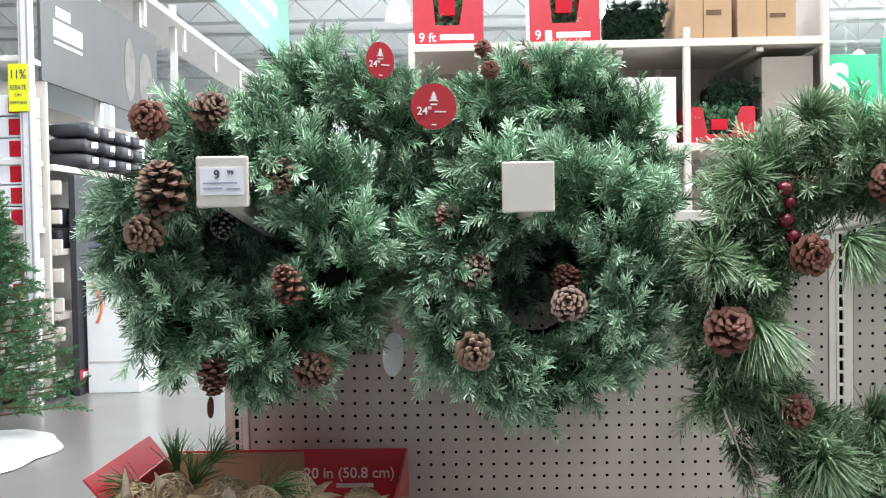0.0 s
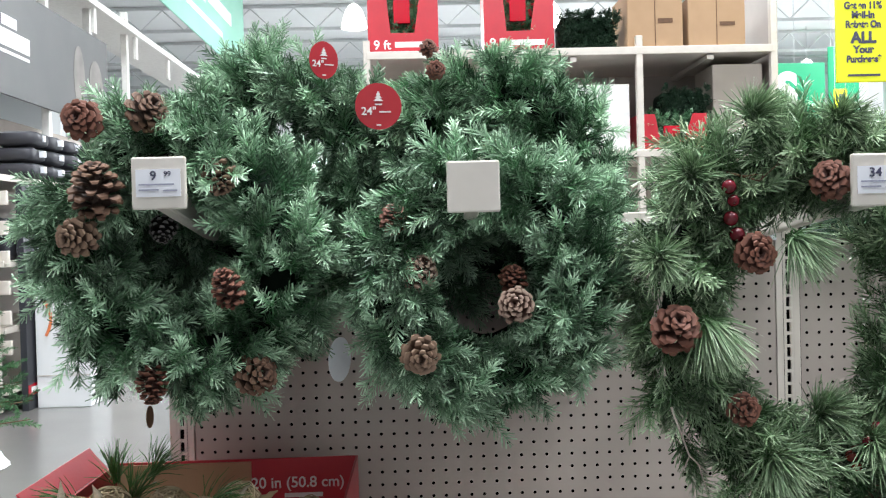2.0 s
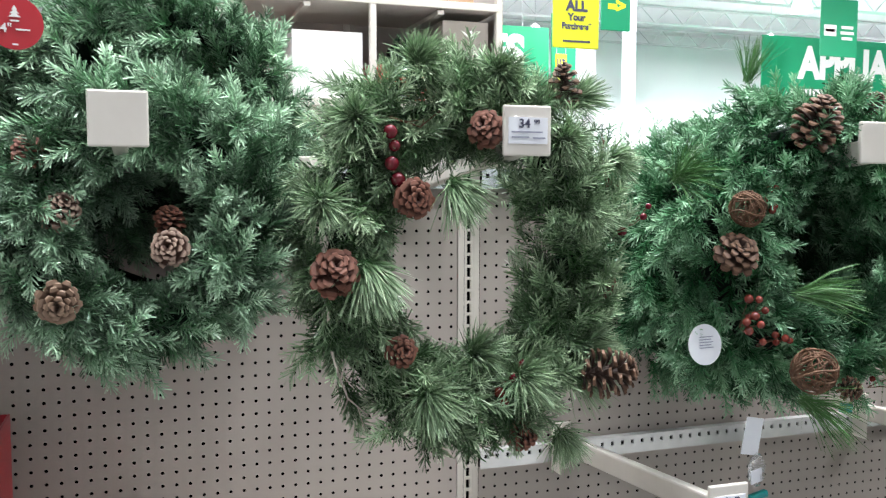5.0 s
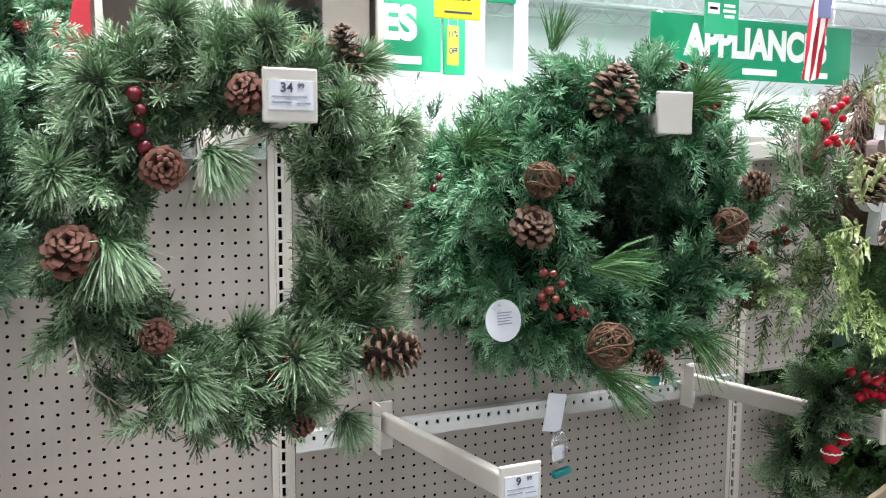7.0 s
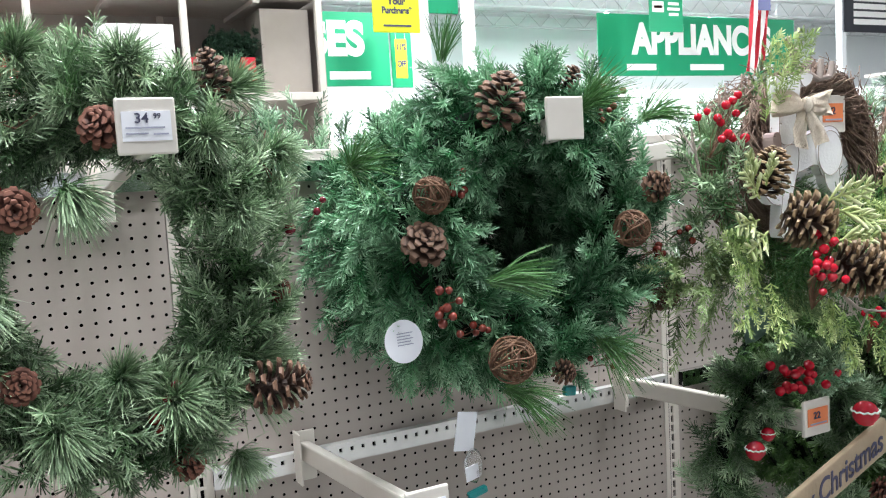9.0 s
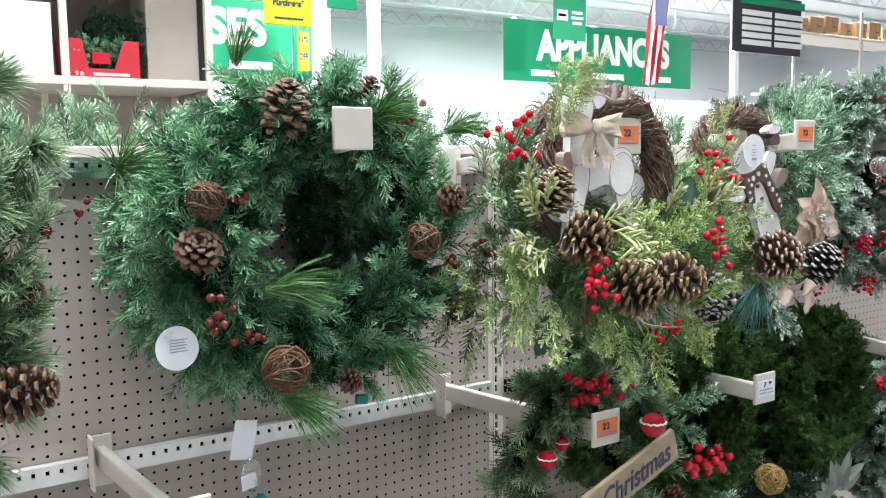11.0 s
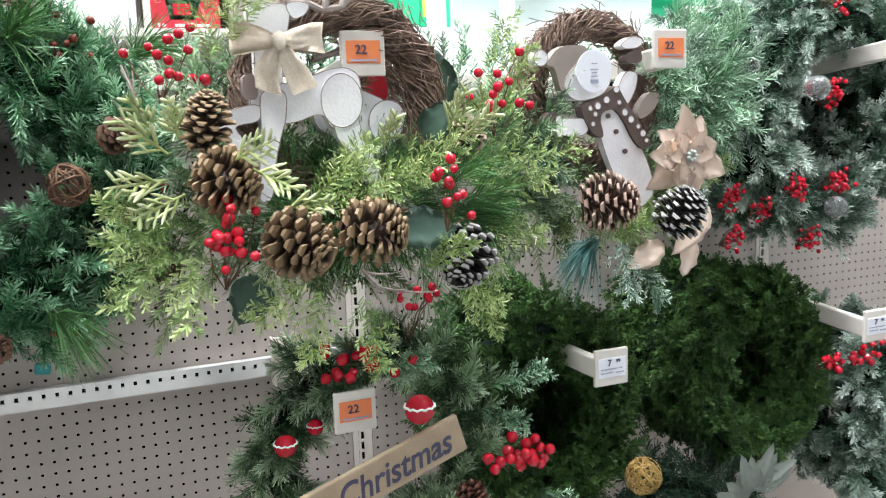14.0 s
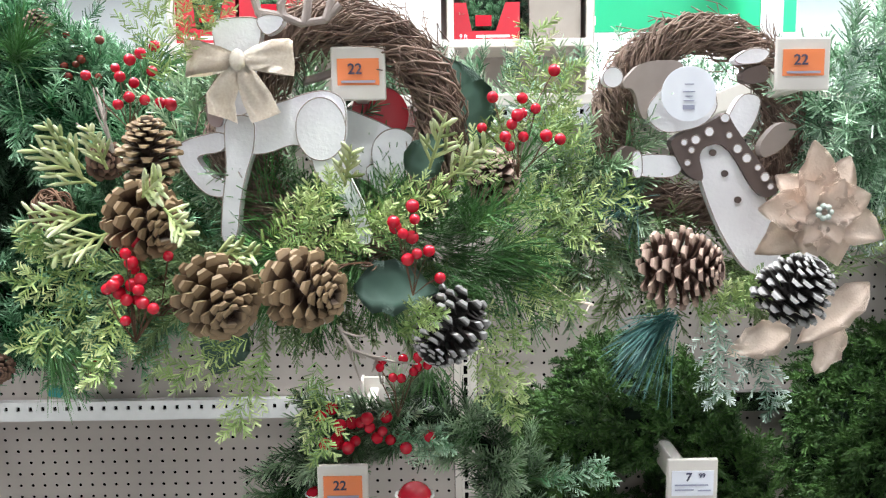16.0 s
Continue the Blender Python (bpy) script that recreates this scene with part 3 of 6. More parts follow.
def cells(x0, cols, z0, rows, half, hole_x, hole_z, y, depth, octagon):
    """A sheet of square cells, each with a hole through it."""
    c, r = np.meshgrid(np.arange(cols), np.arange(rows))
    cx, cz = (x0 + c * IN).ravel(), (z0 + r * IN).ravel()
    if octagon:
        outer = np.array([(-1, -1), (0, -1), (1, -1), (1, 0), (1, 1), (0, 1), (-1, 1), (-1, 0)]) * half
        ang = np.radians([225, 270, 315, 0, 45, 90, 135, 180])
        inner = np.stack([np.cos(ang) * hole_x, np.sin(ang) * hole_z], 1)
    else:
        outer = np.array([(-1, -1), (1, -1), (1, 1), (-1, 1)]) * np.array([[half, IN / 2]])
        inner = np.array([(-1, -1), (1, -1), (1, 1), (-1, 1)]) * np.array([[hole_x, hole_z]])
    k = len(outer)
    pts = np.concatenate([np.c_[outer[:, 0], np.full(k, y), outer[:, 1]], np.c_[inner[:, 0], np.full(k, y), inner[:, 1]], np.c_[inner[:, 0], np.full(k, y + depth), inner[:, 1]]])
    V = pts[None] + np.stack([cx, 0 * cx, cz], 1)[:, None]
    q = np.arange(k)
    face = np.concatenate([np.c_[q, (q + 1) % k, k + (q + 1) % k, k + q], np.c_[k + q, k + (q + 1) % k, 2 * k + (q + 1) % k, 2 * k + q]])
    F = face[None] + (np.arange(len(cx)) * 3 * k)[:, None, None]
    V, back = np.unique(np.round(V.reshape(-1, 3), 5), axis=0, return_inverse=True)
    return V, back.reshape(-1)[F.reshape(-1, 4)]


ROW0 = 1.0 - 26 * IN
for bay in range(-1, 3):
    x0 = bay * 48 * IN
    g = thing("gondola_bay", (x0 + 24 * IN, 0.1, 0), "beige steel shelving bay with a perforated back panel", "shelving", "shelving bays")
    V, F = cells(x0 + 1.5 * IN, 46, ROW0, 47, IN / 2, 0.0034, 0.0034, 0.0, 0.0006, True)
    mesh_part("peg_panel", V, F, PEG, g)
    part("lower_panel", new_box((x0 + 1.0 * IN, 0, 0.16), (x0 + 47 * IN, 0.004, ROW0 - IN / 2)), PEG, g)
    # added black sheet: painted darkness seen through the peg holes
    part("hole_shade_sheet", new_box((x0 + 0.9 * IN, 0.022, 0.16), (x0 + 47.1 * IN, 0.03, TOP)), DARK, g)
    part("back_panel", new_box((x0 + 0.9 * IN, 0.055, 0.1), (x0 + 47.1 * IN, 0.06, TOP)), PEG, g)
    part("kick_plate", new_box((x0 + 0.2 * IN, -0.40, 0.0), (x0 + 47.8 * IN, -0.38, 0.12), 0.003), STEEL, g)
    part("base_deck", new_box((x0 + 0.2 * IN, -0.42, 0.12), (x0 + 47.8 * IN, 0.0, 0.155), 0.004), STEEL, g)
    part("top_cap", new_box((x0, -0.012, TOP), (x0 + 48 * IN, 0.07, TOP + 0.022), 0.003), STEEL, g)
for k in range(-1, 4):
    x0 = k * 48 * IN
    u = thing("slotted_upright", (x0, 0.02, 0), "beige slotted steel upright between perforated panels", "shelving post", "uprights")
    V, F = cells(x0, 1, ROW0 + IN / 2, 47, 0.010, 0.0042, 0.0098, -0.003, 0.006, False)
    mesh_part("slotted_face", V, F, STEEL, u)
    part("left_flange", new_box((x0 - 0.024, -0.0022, 0.1), (x0 - 0.0101, 0.01, TOP), 0.001), STEEL, u)
    part("right_flange", new_box((x0 + 0.0101, -0.0022, 0.1), (x0 + 0.024, 0.01, TOP), 0.001), STEEL, u)
    # added black block in place of the shade inside the slots
    part("slot_shade_block", new_box((x0 - 0.0098, 0.012, 0.1), (x0 + 0.0098, 0.05, TOP)), DARK, u)
    part("foot", new_box((x0 - 0.02, -0.41, 0.0), (x0 + 0.02, 0.06, 0.1), 0.004), STEEL, u)


def cross_bar(x0, x1, z, mat, label, y=-0.025):
    """A perforated bar that carries the hooks."""
    b = thing("cross_bar", ((x0 + x1) / 2, y, z), label, "display bar", "cross bars")
    n = int((x1 - x0) / IN)
    V, F = cells(x0 + IN / 2, n, z - 0.018 + 0.0260, 1, IN / 2, 0.0036, 0.0046, y, 0.005, False)
    mesh_part("slotted_face", V, F, mat, b)
    part("lower_face", new_box((x0, y, z - 0.018), (x0 + n * IN, y + 0.004, z + 0.0080 - IN / 2 + 0.0)), mat, b)
    part("top_flange", new_box((x0, y, z + 0.0080 + IN / 2), (x0 + n * IN, y + 0.02, z + 0.0080 + IN / 2 + 0.002)), mat, b)
    # added black fill that paints the bar's slots dark, as if shaded
    part("bar_shade_block", new_box((x0 + 0.002, y + 0.007, z - 0.016), (x0 + n * IN - 0.002, y + 0.018, z + 0.019)), DARK, b)
    return b


for bay in range(-1, 2):
    cross_bar(bay * 1.2192 + 0.02, bay * 1.2192 + 1.2, 1.512, CHROME, "shiny dark metal hook bar fixed along the top of the panel")
cross_bar(0.02, 1.2, 0.915, RAIL, "white perforated hook bar with a scuffed face")
cross_bar(1.24, 2.42, 0.915, CHROME, "shiny metal hook bar across the panel")


def price_plate(parent, x, y, z, w=0.071, h=0.069, yaw=0):
    m = pose(x, y, z, 0, 0, yaw)
    return part("price_plate", new_box((-w / 2, -0.004, -h / 2), (w / 2, 0.004, h / 2), 0.0025, m), PLASTIC, parent)


def hook(x, y_tip, z, kind, text="", x_tip=None, label="", z_wall=None, plate=True):
    """A flat display arm from the panel to a price plate at its tip."""
    x_tip = x if x_tip is None else x_tip
    zw = z if z_wall is None else z_wall
    hk = thing("display_hook", (x, -0.02, zw), label or "beige display arm with a square price plate at its tip", "display hook", "display arms")
    a, b = Vector((x, -0.03, zw - 0.012)), Vector((x_tip, y_tip, z - 0.012))
    d = (b - a)
    yaw = math.degrees(math.atan2(-d.x, d.y)) + 180
    m = Matrix.Translation(a) @ (-d).to_track_quat("Y", "Z").to_matrix().to_4x4()
    part("arm", new_box((-0.010, -d.length, -0.021), (0.010, 0, 0.019), 0.004, m), PLASTIC, hk)
    part("bracket", new_box((x - 0.022, -0.034, zw - 0.075), (x + 0.022, -0.028, zw + 0.03), 0.002), PLASTIC, hk)
    part("bracket_rib", new_box((x - 0.024, -0.034, zw - 0.07), (x - 0.021, -0.075, zw + 0.034), 0.001), PLASTIC, hk)
    pl = price_plate(hk, x_tip, y_tip - 0.006, z)
    y = y_tip - 0.0125
    if kind in ("white", "small"):
        part("price_label", new_box((x_tip - 0.029, y + 0.001, z - 0.018), (x_tip + 0.029, y + 0.0024, z + 0.018)), PAPER, hk)
        words(text[0], 0.017, facing(x_tip - 0.006, y, z + 0.009), INK, hk)
        if len(text) > 1:
            words(text[1], 0.009, facing(x_tip + 0.0125, y, z + 0.0115), INK, hk)
        for k, (u, v, w) in enumerate(((-0.002, -0.002, 0.046), (-0.012, -0.009, 0.026), (0.016, -0.010, 0.018))):
            part("print_line", new_box((x_tip + u - w / 2, y - 0.0004, z + v - 0.0010), (x_tip + u + w / 2, y + 0.0004, z + v + 0.0010)), GREYINK, hk)
    if kind == "orange":
        part("price_label", new_box((x_tip - 0.027, y + 0.001, z - 0.015), (x_tip + 0.027, y + 0.0024, z + 0.019)), ORANGE, hk)
        words(text[0], 0.019, facing(x_tip - 0.004, y, z + 0.005), INK, hk)
        part("print_line", new_box((x_tip - 0.022, y - 0.0004, z - 0.012), (x_tip + 0.022, y + 0.0004, z - 0.009)), GREYINK, hk)
    return hk


def hook_at(p, kind, text=(), label="", z_wall=1.515):
    return hook(p[0], p[1], p[2], kind, text, label=label, z_wall=z_wall)


hook_at((-1.079, -0.570, 1.598), "white", ("9", "99"), "beige display arm whose price plate reads 9.99")
hook_at((-0.666, -0.560, 1.584), "blank", (), "beige display arm with a blank price plate")
hook_at((-0.139, -0.600, 1.578), "white", ("34", "99"), "beige display arm whose price plate reads 34.99")
hook_at((0.510, -0.560, 1.574), "blank", (), "beige display arm with a blank square price plate")
hook_at((0.207, -0.600, 1.008), "white", ("9", "99"), "empty beige display arm whose price plate reads 9.99", 0.955)

# ---- wreaths ----
def fir_wreath(c, rx, rz, tubr, seed, label, n=440, count=92, stack=0, step=0.12, mat=None, needle=0.0235, width=0.0021, swirl=1.0, lean=0.0, length=0.066, drop=0.0, rear=0.6, name="evergreen_wreath", group="fir wreaths", hole=None):
    """Wreaths hung one behind another: a ring of short branches, each with forked tips."""
    made = []
    for k in range(stack + 1):
        cc = (c[0] + 0.006 * k, c[1] + step * k, c[2] + drop * k)
        w = thing(name, (cc[0], cc[1], cc[2] - rz - tubr), label, "wreath", group)
        rng = np.random.default_rng(seed + 31 * k)
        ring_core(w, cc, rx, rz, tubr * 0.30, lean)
        q = 1.0 if k == 0 else rear
        sets = forked(rng, cc, rx, rz, tubr, int(n * 0.42 * q), count, needle, width, length, swirl, lean)
        # inner twigs get less tint and tip: shade of the wreath's depth in colour
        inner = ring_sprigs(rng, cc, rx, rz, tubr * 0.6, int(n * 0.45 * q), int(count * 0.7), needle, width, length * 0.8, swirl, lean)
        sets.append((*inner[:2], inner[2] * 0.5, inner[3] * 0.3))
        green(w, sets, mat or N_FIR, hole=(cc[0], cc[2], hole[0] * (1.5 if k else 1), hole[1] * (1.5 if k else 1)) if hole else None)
        made.append(w)
    return made


def forked(rng, c, rx, rz, tubr, n, count, needle, width, length, swirl, lean):
    """Branches round a ring, each with a leading tip and two side tips."""
    th = rng.uniform(0, 2 * math.pi, n)
    ph = rng.uniform(-2.5, 2.5, n)
    p, out, tan = ring_frame(th, c, rx, rz, lean)
    nrm = np.cos(ph)[:, None] * np.array([0.0, -1.0, 0.0]) + np.sin(ph)[:, None] * out
    nrm[:, 1] -= 0.25
    nrm = unit(nrm)
    way = unit(0.6 * nrm + swirl * tan * np.where(rng.random(n) < 0.85, 1, -1)[:, None] + 0.35 * rng.normal(size=(n, 3)))
    base = p + nrm * (tubr * rng.uniform(0.25, 0.6, n))[:, None]
    ln = length * rng.uniform(0.8, 1.3, n)
    side = unit(np.cross(way, nrm + 0.3 * rng.normal(size=(n, 3))))
    sets = [sprigs(rng, base, way, ln, count, needle, width, 0.70)]
    for sg in (-1.0, 1.0):
        keep = rng.random(n) < 0.75
        b = (base + way * (ln * rng.uniform(0.1, 0.45, n))[:, None])[keep]
        d = (way * 0.75 + sg * side * 0.7 + 0.15 * rng.normal(size=(n, 3)))[keep]
        sets.append(sprigs(rng, b, d, ln[keep] * 0.7, int(count * 0.7), needle * 0.95, width, 0.70))
    return sets


FIR = "green fir wreath with brown pine cones hung on a display arm"
wa = fir_wreath((-1.09, -0.45, 1.503), 0.145, 0.15, 0.088, 1, FIR, stack=4, step=0.095, hole=(0.062, 0.054))[0]
wb = fir_wreath((-0.645, -0.45, 1.450), 0.135, 0.138, 0.080, 2, FIR, stack=4, step=0.095, hole=(0.070, 0.082))[0]
wa2 = fir_wreath((-0.975, -0.24, 1.625), 0.15, 0.15, 0.088, 3, "green fir wreath hung behind others with a round red tag", stack=1, step=0.1, n=400)[0]
wb2 = fir_wreath((-0.61, -0.27, 1.615), 0.15, 0.14, 0.09, 4, "green fir wreath hung behind others with a round red tag", stack=1, step=0.1, n=400)[0]
wc = fir_wreath((-0.195, -0.49, 1.392), 0.180, 0.226, 0.088, 5, "large mixed pine wreath with cones and berries on a display arm", n=680, count=78, mat=N_PINE, needle=0.027, width=0.0021, length=0.075, hole=(0.11, 0.135), name="pine_wreath", group="pine wreaths")[0]
wd = fir_wreath((0.495, -0.44, 1.40), 0.195, 0.185, 0.128, 6, "emerald green wreath with vine balls and cones on a display arm", n=600, count=90, stack=4, step=0.09, mat=N_EMERALD, needle=0.024, width=0.0022, length=0.078, hole=(0.066, 0.10), drop=-0.014, rear=0.8, name="emerald_wreath", group="emerald wreaths")[0]
wg = fir_wreath((2.19, -0.44, 1.445), 0.20, 0.21, 0.12, 9, "snow-flocked wreath with red berry clusters", n=480, stack=3, mat=N_SNOW, needle=0.021, width=0.0028, name="flocked_wreath", group="flocked wreaths")[0]
for k, (cx, cz) in enumerate(((1.50, 0.85), (2.02, 0.865))):
    fir_wreath((cx, -0.42, cz), 0.145, 0.17, 0.095, 11 + k, "dense dark green boxwood wreath on a display arm", n=1000, count=44, stack=4, step=0.085, hole=(0.038, 0.075), mat=N_BOX, needle=0.014, width=0.0034, length=0.045, name="boxwood_wreath", group="boxwood wreaths")
wk = fir_wreath((2.469, -0.450, 0.683), 0.15, 0.17, 0.105, 14, "snow-flocked wreath hung low on the panel", n=460, stack=2, mat=N_SNOW, needle=0.023, width=0.0028, name="flocked_wreath", group="flocked wreaths")[0]

# cones of the first two stacks
for p, ax, ln, r, mat, parent, op in (
    ((-1.195, -0.530, 1.690), (0.1, -1, 0.1), 0.05, 0.029, CONEROSE, wa, 1.25), ((-1.105, -0.530, 1.700), (0.5, -0.6, 0.3), 0.055, 0.030, CONE, wa, 1.1),
    ((-1.171, -0.550, 1.593), (0.1, -0.5, 0.9), 0.085, 0.037, CONE, wa, 1.0), ((-1.198, -0.550, 1.530), (-0.2, -1, -0.1), 0.06, 0.029, CONEPALE, wa, 0.8),
    ((-1.013, -0.520, 1.608), (0.2, -0.5, -0.8), 0.055, 0.026, CONEPALE, wa, 0.9), ((-1.000, -0.550, 1.457), (-0.2, -0.5, 0.85), 0.068, 0.023, CONEROSE, wa, 0.8),
    ((-1.114, -0.520, 1.324), (0.1, -0.4, -0.9), 0.06, 0.024, CONEROSE, wa, 0.8), ((-0.974, -0.500, 1.331), (0.5, -0.7, 0.2), 0.06, 0.031, CONE, wa, 0.9),
    ((-1.127, -0.400, 1.540), (0.1, -0.6, -0.6), 0.05, 0.022, CONEDARK, wa, 0.9),
    ((-0.775, -0.500, 1.545), (-0.1, -0.6, 0.7), 0.045, 0.022, CONEROSE, wb, 0.9), ((-0.741, -0.500, 1.469), (0.3, -0.6, 0.5), 0.055, 0.027, CONEFROST, wb, 1.0),
    ((-0.607, -0.520, 1.420), (-0.2, -0.9, 0.2), 0.05, 0.027, CONEFROST, wb, 1.0), ((-0.607, -0.490, 1.455), (0.1, -0.5, 0.8), 0.04, 0.022, CONEROSE, wb, 0.9),
    ((-0.743, -0.540, 1.356), (0.1, -1, -0.1), 0.06, 0.029, CONEPALE, wb, 0.85),
    ((-0.707, -0.360, 1.780), (0.1, -1, 0.1), 0.03, 0.016, CONEROSE, wb2, 1.0), ((-0.717, -0.340, 1.819), (0.1, -1, 0.3), 0.03, 0.015, CONEROSE, wb2, 1.0),
    # large pine wreath
    ((-0.402, -0.560, 1.387), (-0.1, -0.85, 0.5), 0.075, 0.032, CONEROSE, wc, 0.75), ((-0.293, -0.560, 1.485), (0.1, -1, 0), 0.035, 0.026, CONEROSE, wc, 1.25),
    ((-0.189, -0.560, 1.581), (-0.5, -0.7, 0.3), 0.05, 0.026, CONEROSE, wc, 1.0), ((-0.306, -0.540, 1.273), (0.2, -1, 0.2), 0.03, 0.022, CONEROSE, wc, 1.2),
    ((0.008, -0.560, 1.226), (0.9, -0.4, 0.1), 0.095, 0.037, CONE, wc, 0.85), ((-0.113, -0.520, 1.131), (0.4, -0.8, 0.3), 0.045, 0.023, CONEROSE, wc, 1.1),
    ((0.034, -0.500, 1.348), (0.5, -0.8, 0.2), 0.03, 0.018, CONEROSE, wc, 1.1), ((-0.031, -0.480, 1.654), (-0.3, -0.5, 0.8), 0.09, 0.024, CONE, wc, 0.95), 
    # emerald wreath
    ((0.402, -0.530, 1.605), (0.0, -0.45, 0.9), 0.100, 0.039, CONE, wd, 0.8), ((0.260, -0.520, 1.394), (-0.1, -0.7, 0.6), 0.05, 0.034, CONE, wd, 1.2),
    ((0.708, -0.530, 1.453), (0.3, -0.9, 0.1), 0.045, 0.027, CONE, wd, 1.15), ((0.592, -0.450, 1.648), (0.2, -0.5, 0.7), 0.05, 0.020, CONE, wd, 0.9),
    ((0.518, -0.500, 1.149), (0.4, -0.8, -0.2), 0.04, 0.021, CONE, wd, 0.9),
):
    out = 0.022 if parent in (wc, wd) else 0.0
    cone_at((p[0], p[1] - out, p[2]), ax, ln * 0.94, r * (0.92 if out else 0.84), mat, parent, open_=op, seed=int(abs(p[0]) * 977 + abs(p[2]) * 131))

for p, r, seed in (((0.273, -0.550, 1.467), 0.030, 1), ((0.370, -0.600, 1.207), 0.037, 2), ((0.636, -0.570, 1.386), 0.031, 3), ((0.759, -0.500, 1.251), 0.031, 4)):
    vine_ball(wd, p, r, TWIG, seed)
for p, spread, n, r, mat, parent in (
    ((-0.315, -0.570, 1.529), (0.012, 0.008, 0.035), 4, 0.0095, BURGUNDY, wc), ((-0.122, -0.560, 1.222), (0.014, 0.008, 0.02), 3, 0.008, BURGUNDY, wc),
    ((-0.152, -0.550, 1.197), (0.012, 0.008, 0.01), 2, 0.008, COPPER, wc), ((0.057, -0.540, 1.432), (0.010, 0.008, 0.008), 1, 0.0085, BURGUNDY, wc), ((0.103, -0.520, 1.457), (0.014, 0.008, 0.012), 2, 0.006, BURGUNDY, wc),
    ((0.324, -0.530, 1.481), (0.02, 0.01, 0.03), 6, 0.006, COPPER, wd), ((0.285, -0.570, 1.291), (0.03, 0.012, 0.03), 8, 0.007, COPPER, wd),
    ((0.328, -0.560, 1.254), (0.03, 0.012, 0.012), 5, 0.006, COPPER, wd), ((0.709, -0.550, 1.339), (0.03, 0.012, 0.02), 5, 0.0065, COPPER, wd), ((0.775, -0.550, 1.368), (0.015, 0.01, 0.02), 3, 0.006, COPPER, wd),
    ((0.628, -0.500, 1.147), (0.03, 0.01, 0.015), 4, 0.006, COPPER, wd), ((0.662, -0.500, 1.596), (0.03, 0.01, 0.03), 7, 0.006, COPPER, wd),
):
    berries(parent, p, spread, n, r, mat, seed=int(abs(p[0]) * 613 + abs(p[2]) * 97))
rng = np.random.default_rng(77)
green(wd, [tuft(rng, p, w, n, ln, 0.0016, sp) for p, w, n, ln, sp in (
    ((0.157, -0.520, 1.512), (0.3, -0.7, 0.4), 150, 0.085, 0.6), ((0.358, -0.560, 1.325), (0.9, -0.4, 0.05), 150, 0.11, 0.35), ((0.384, -0.560, 1.150), (0.6, -0.4, -0.3), 120, 0.10, 0.45),
    ((0.596, -0.520, 1.195), (0.6, -0.4, -0.6), 120, 0.11, 0.5), ((0.580, -0.520, 1.594), (0.4, -0.5, 0.4), 140, 0.11, 0.6), ((0.381, -0.400, 1.688), (0.2, -0.2, 1), 90, 0.09, 0.45), ((0.748, -0.480, 1.573), (0.7, -0.4, 0.3), 120, 0.10, 0.6))], N_LONG, name="long_needles")
green(wc, [tuft(rng, p, w, 2 * n, ln * 0.88, 0.0016, sp) for p, w, n, ln, sp in (
    ((-0.019, -0.550, 1.460), (0.05, -1, 0.1), 260, 0.062, 1.0), ((-0.055, -0.550, 1.564), (0.1, -1, 0.2), 230, 0.055, 1.0), ((-0.126, -0.560, 1.222), (0.3, -0.8, 0.2), 240, 0.07, 0.8), ((-0.269, -0.560, 1.206), (0.1, -0.8, -0.3), 240, 0.075, 0.8),
    ((-0.359, -0.570, 1.395), (0.3, -0.6, -0.7), 230, 0.085, 0.6), ((-0.419, -0.570, 1.478), (-0.1, -0.9, 0.2), 220, 0.06, 1.0), ((-0.233, -0.560, 1.506), (0.4, -0.6, -0.6), 230, 0.075, 0.6),
    ((-0.273, -0.530, 1.670), (0.1, -0.7, 0.6), 200, 0.07, 0.9), ((-0.150, -0.530, 1.663), (0.0, -0.8, 0.3), 220, 0.07, 0.9), ((-0.041, -0.520, 1.121), (0.3, -0.7, -0.6), 200, 0.06, 0.8), ((-0.363, -0.540, 1.588), (-0.4, -0.7, 0.3), 220, 0.07, 0.9), ((-0.188, -0.530, 1.253), (0.2, -0.7, 0.5), 200, 0.07, 0.7), ((0.048, -0.500, 1.540), (0.7, -0.6, 0.2), 180, 0.06, 0.9), ((-0.010, -0.510, 1.245), (0.8, -0.3, 0.35), 220, 0.085, 0.7), ((-0.020, -0.510, 1.215), (0.9, -0.2, -0.2), 220, 0.085, 0.7), ((-0.045, -0.470, 1.620), (0.3, -0.3, 0.8), 220, 0.075, 0.8), ((0.000, -0.470, 1.630), (0.6, -0.4, 0.5), 200, 0.07, 0.8))], N_PINE, name="long_needles")
twig(wc, [(-0.401, -0.550, 1.276), (-0.397, -0.570, 1.251), (-0.381, -0.560, 1.212), (-0.348, -0.540, 1.180)], 0.0022, GREYTWIG, side=4, seed=3)
twig(wc, [(-0.318, -0.550, 1.596), (-0.281, -0.570, 1.582), (-0.243, -0.550, 1.609)], 0.0018, TWIG, side=5, seed=4)
twig(wc, [(0.039, -0.500, 1.573), (0.019, -0.530, 1.531), (0.049, -0.520, 1.499)], 0.0015, TWIG, side=6, seed=5)


def round_tag(parent, p, r, mat, yaw=0, name="round_tag", label="", tilt=0, sx=1.0):
    m = pose(*p, 0, 0, yaw) @ pose(0, 0, 0, tilt)
    bm = bmesh.new()
    prism(bm, disc_outline(0, 0, r * sx, r, 36), -0.0006, 0.0006, m=m)
    return part(name, bm, mat, parent, label), m


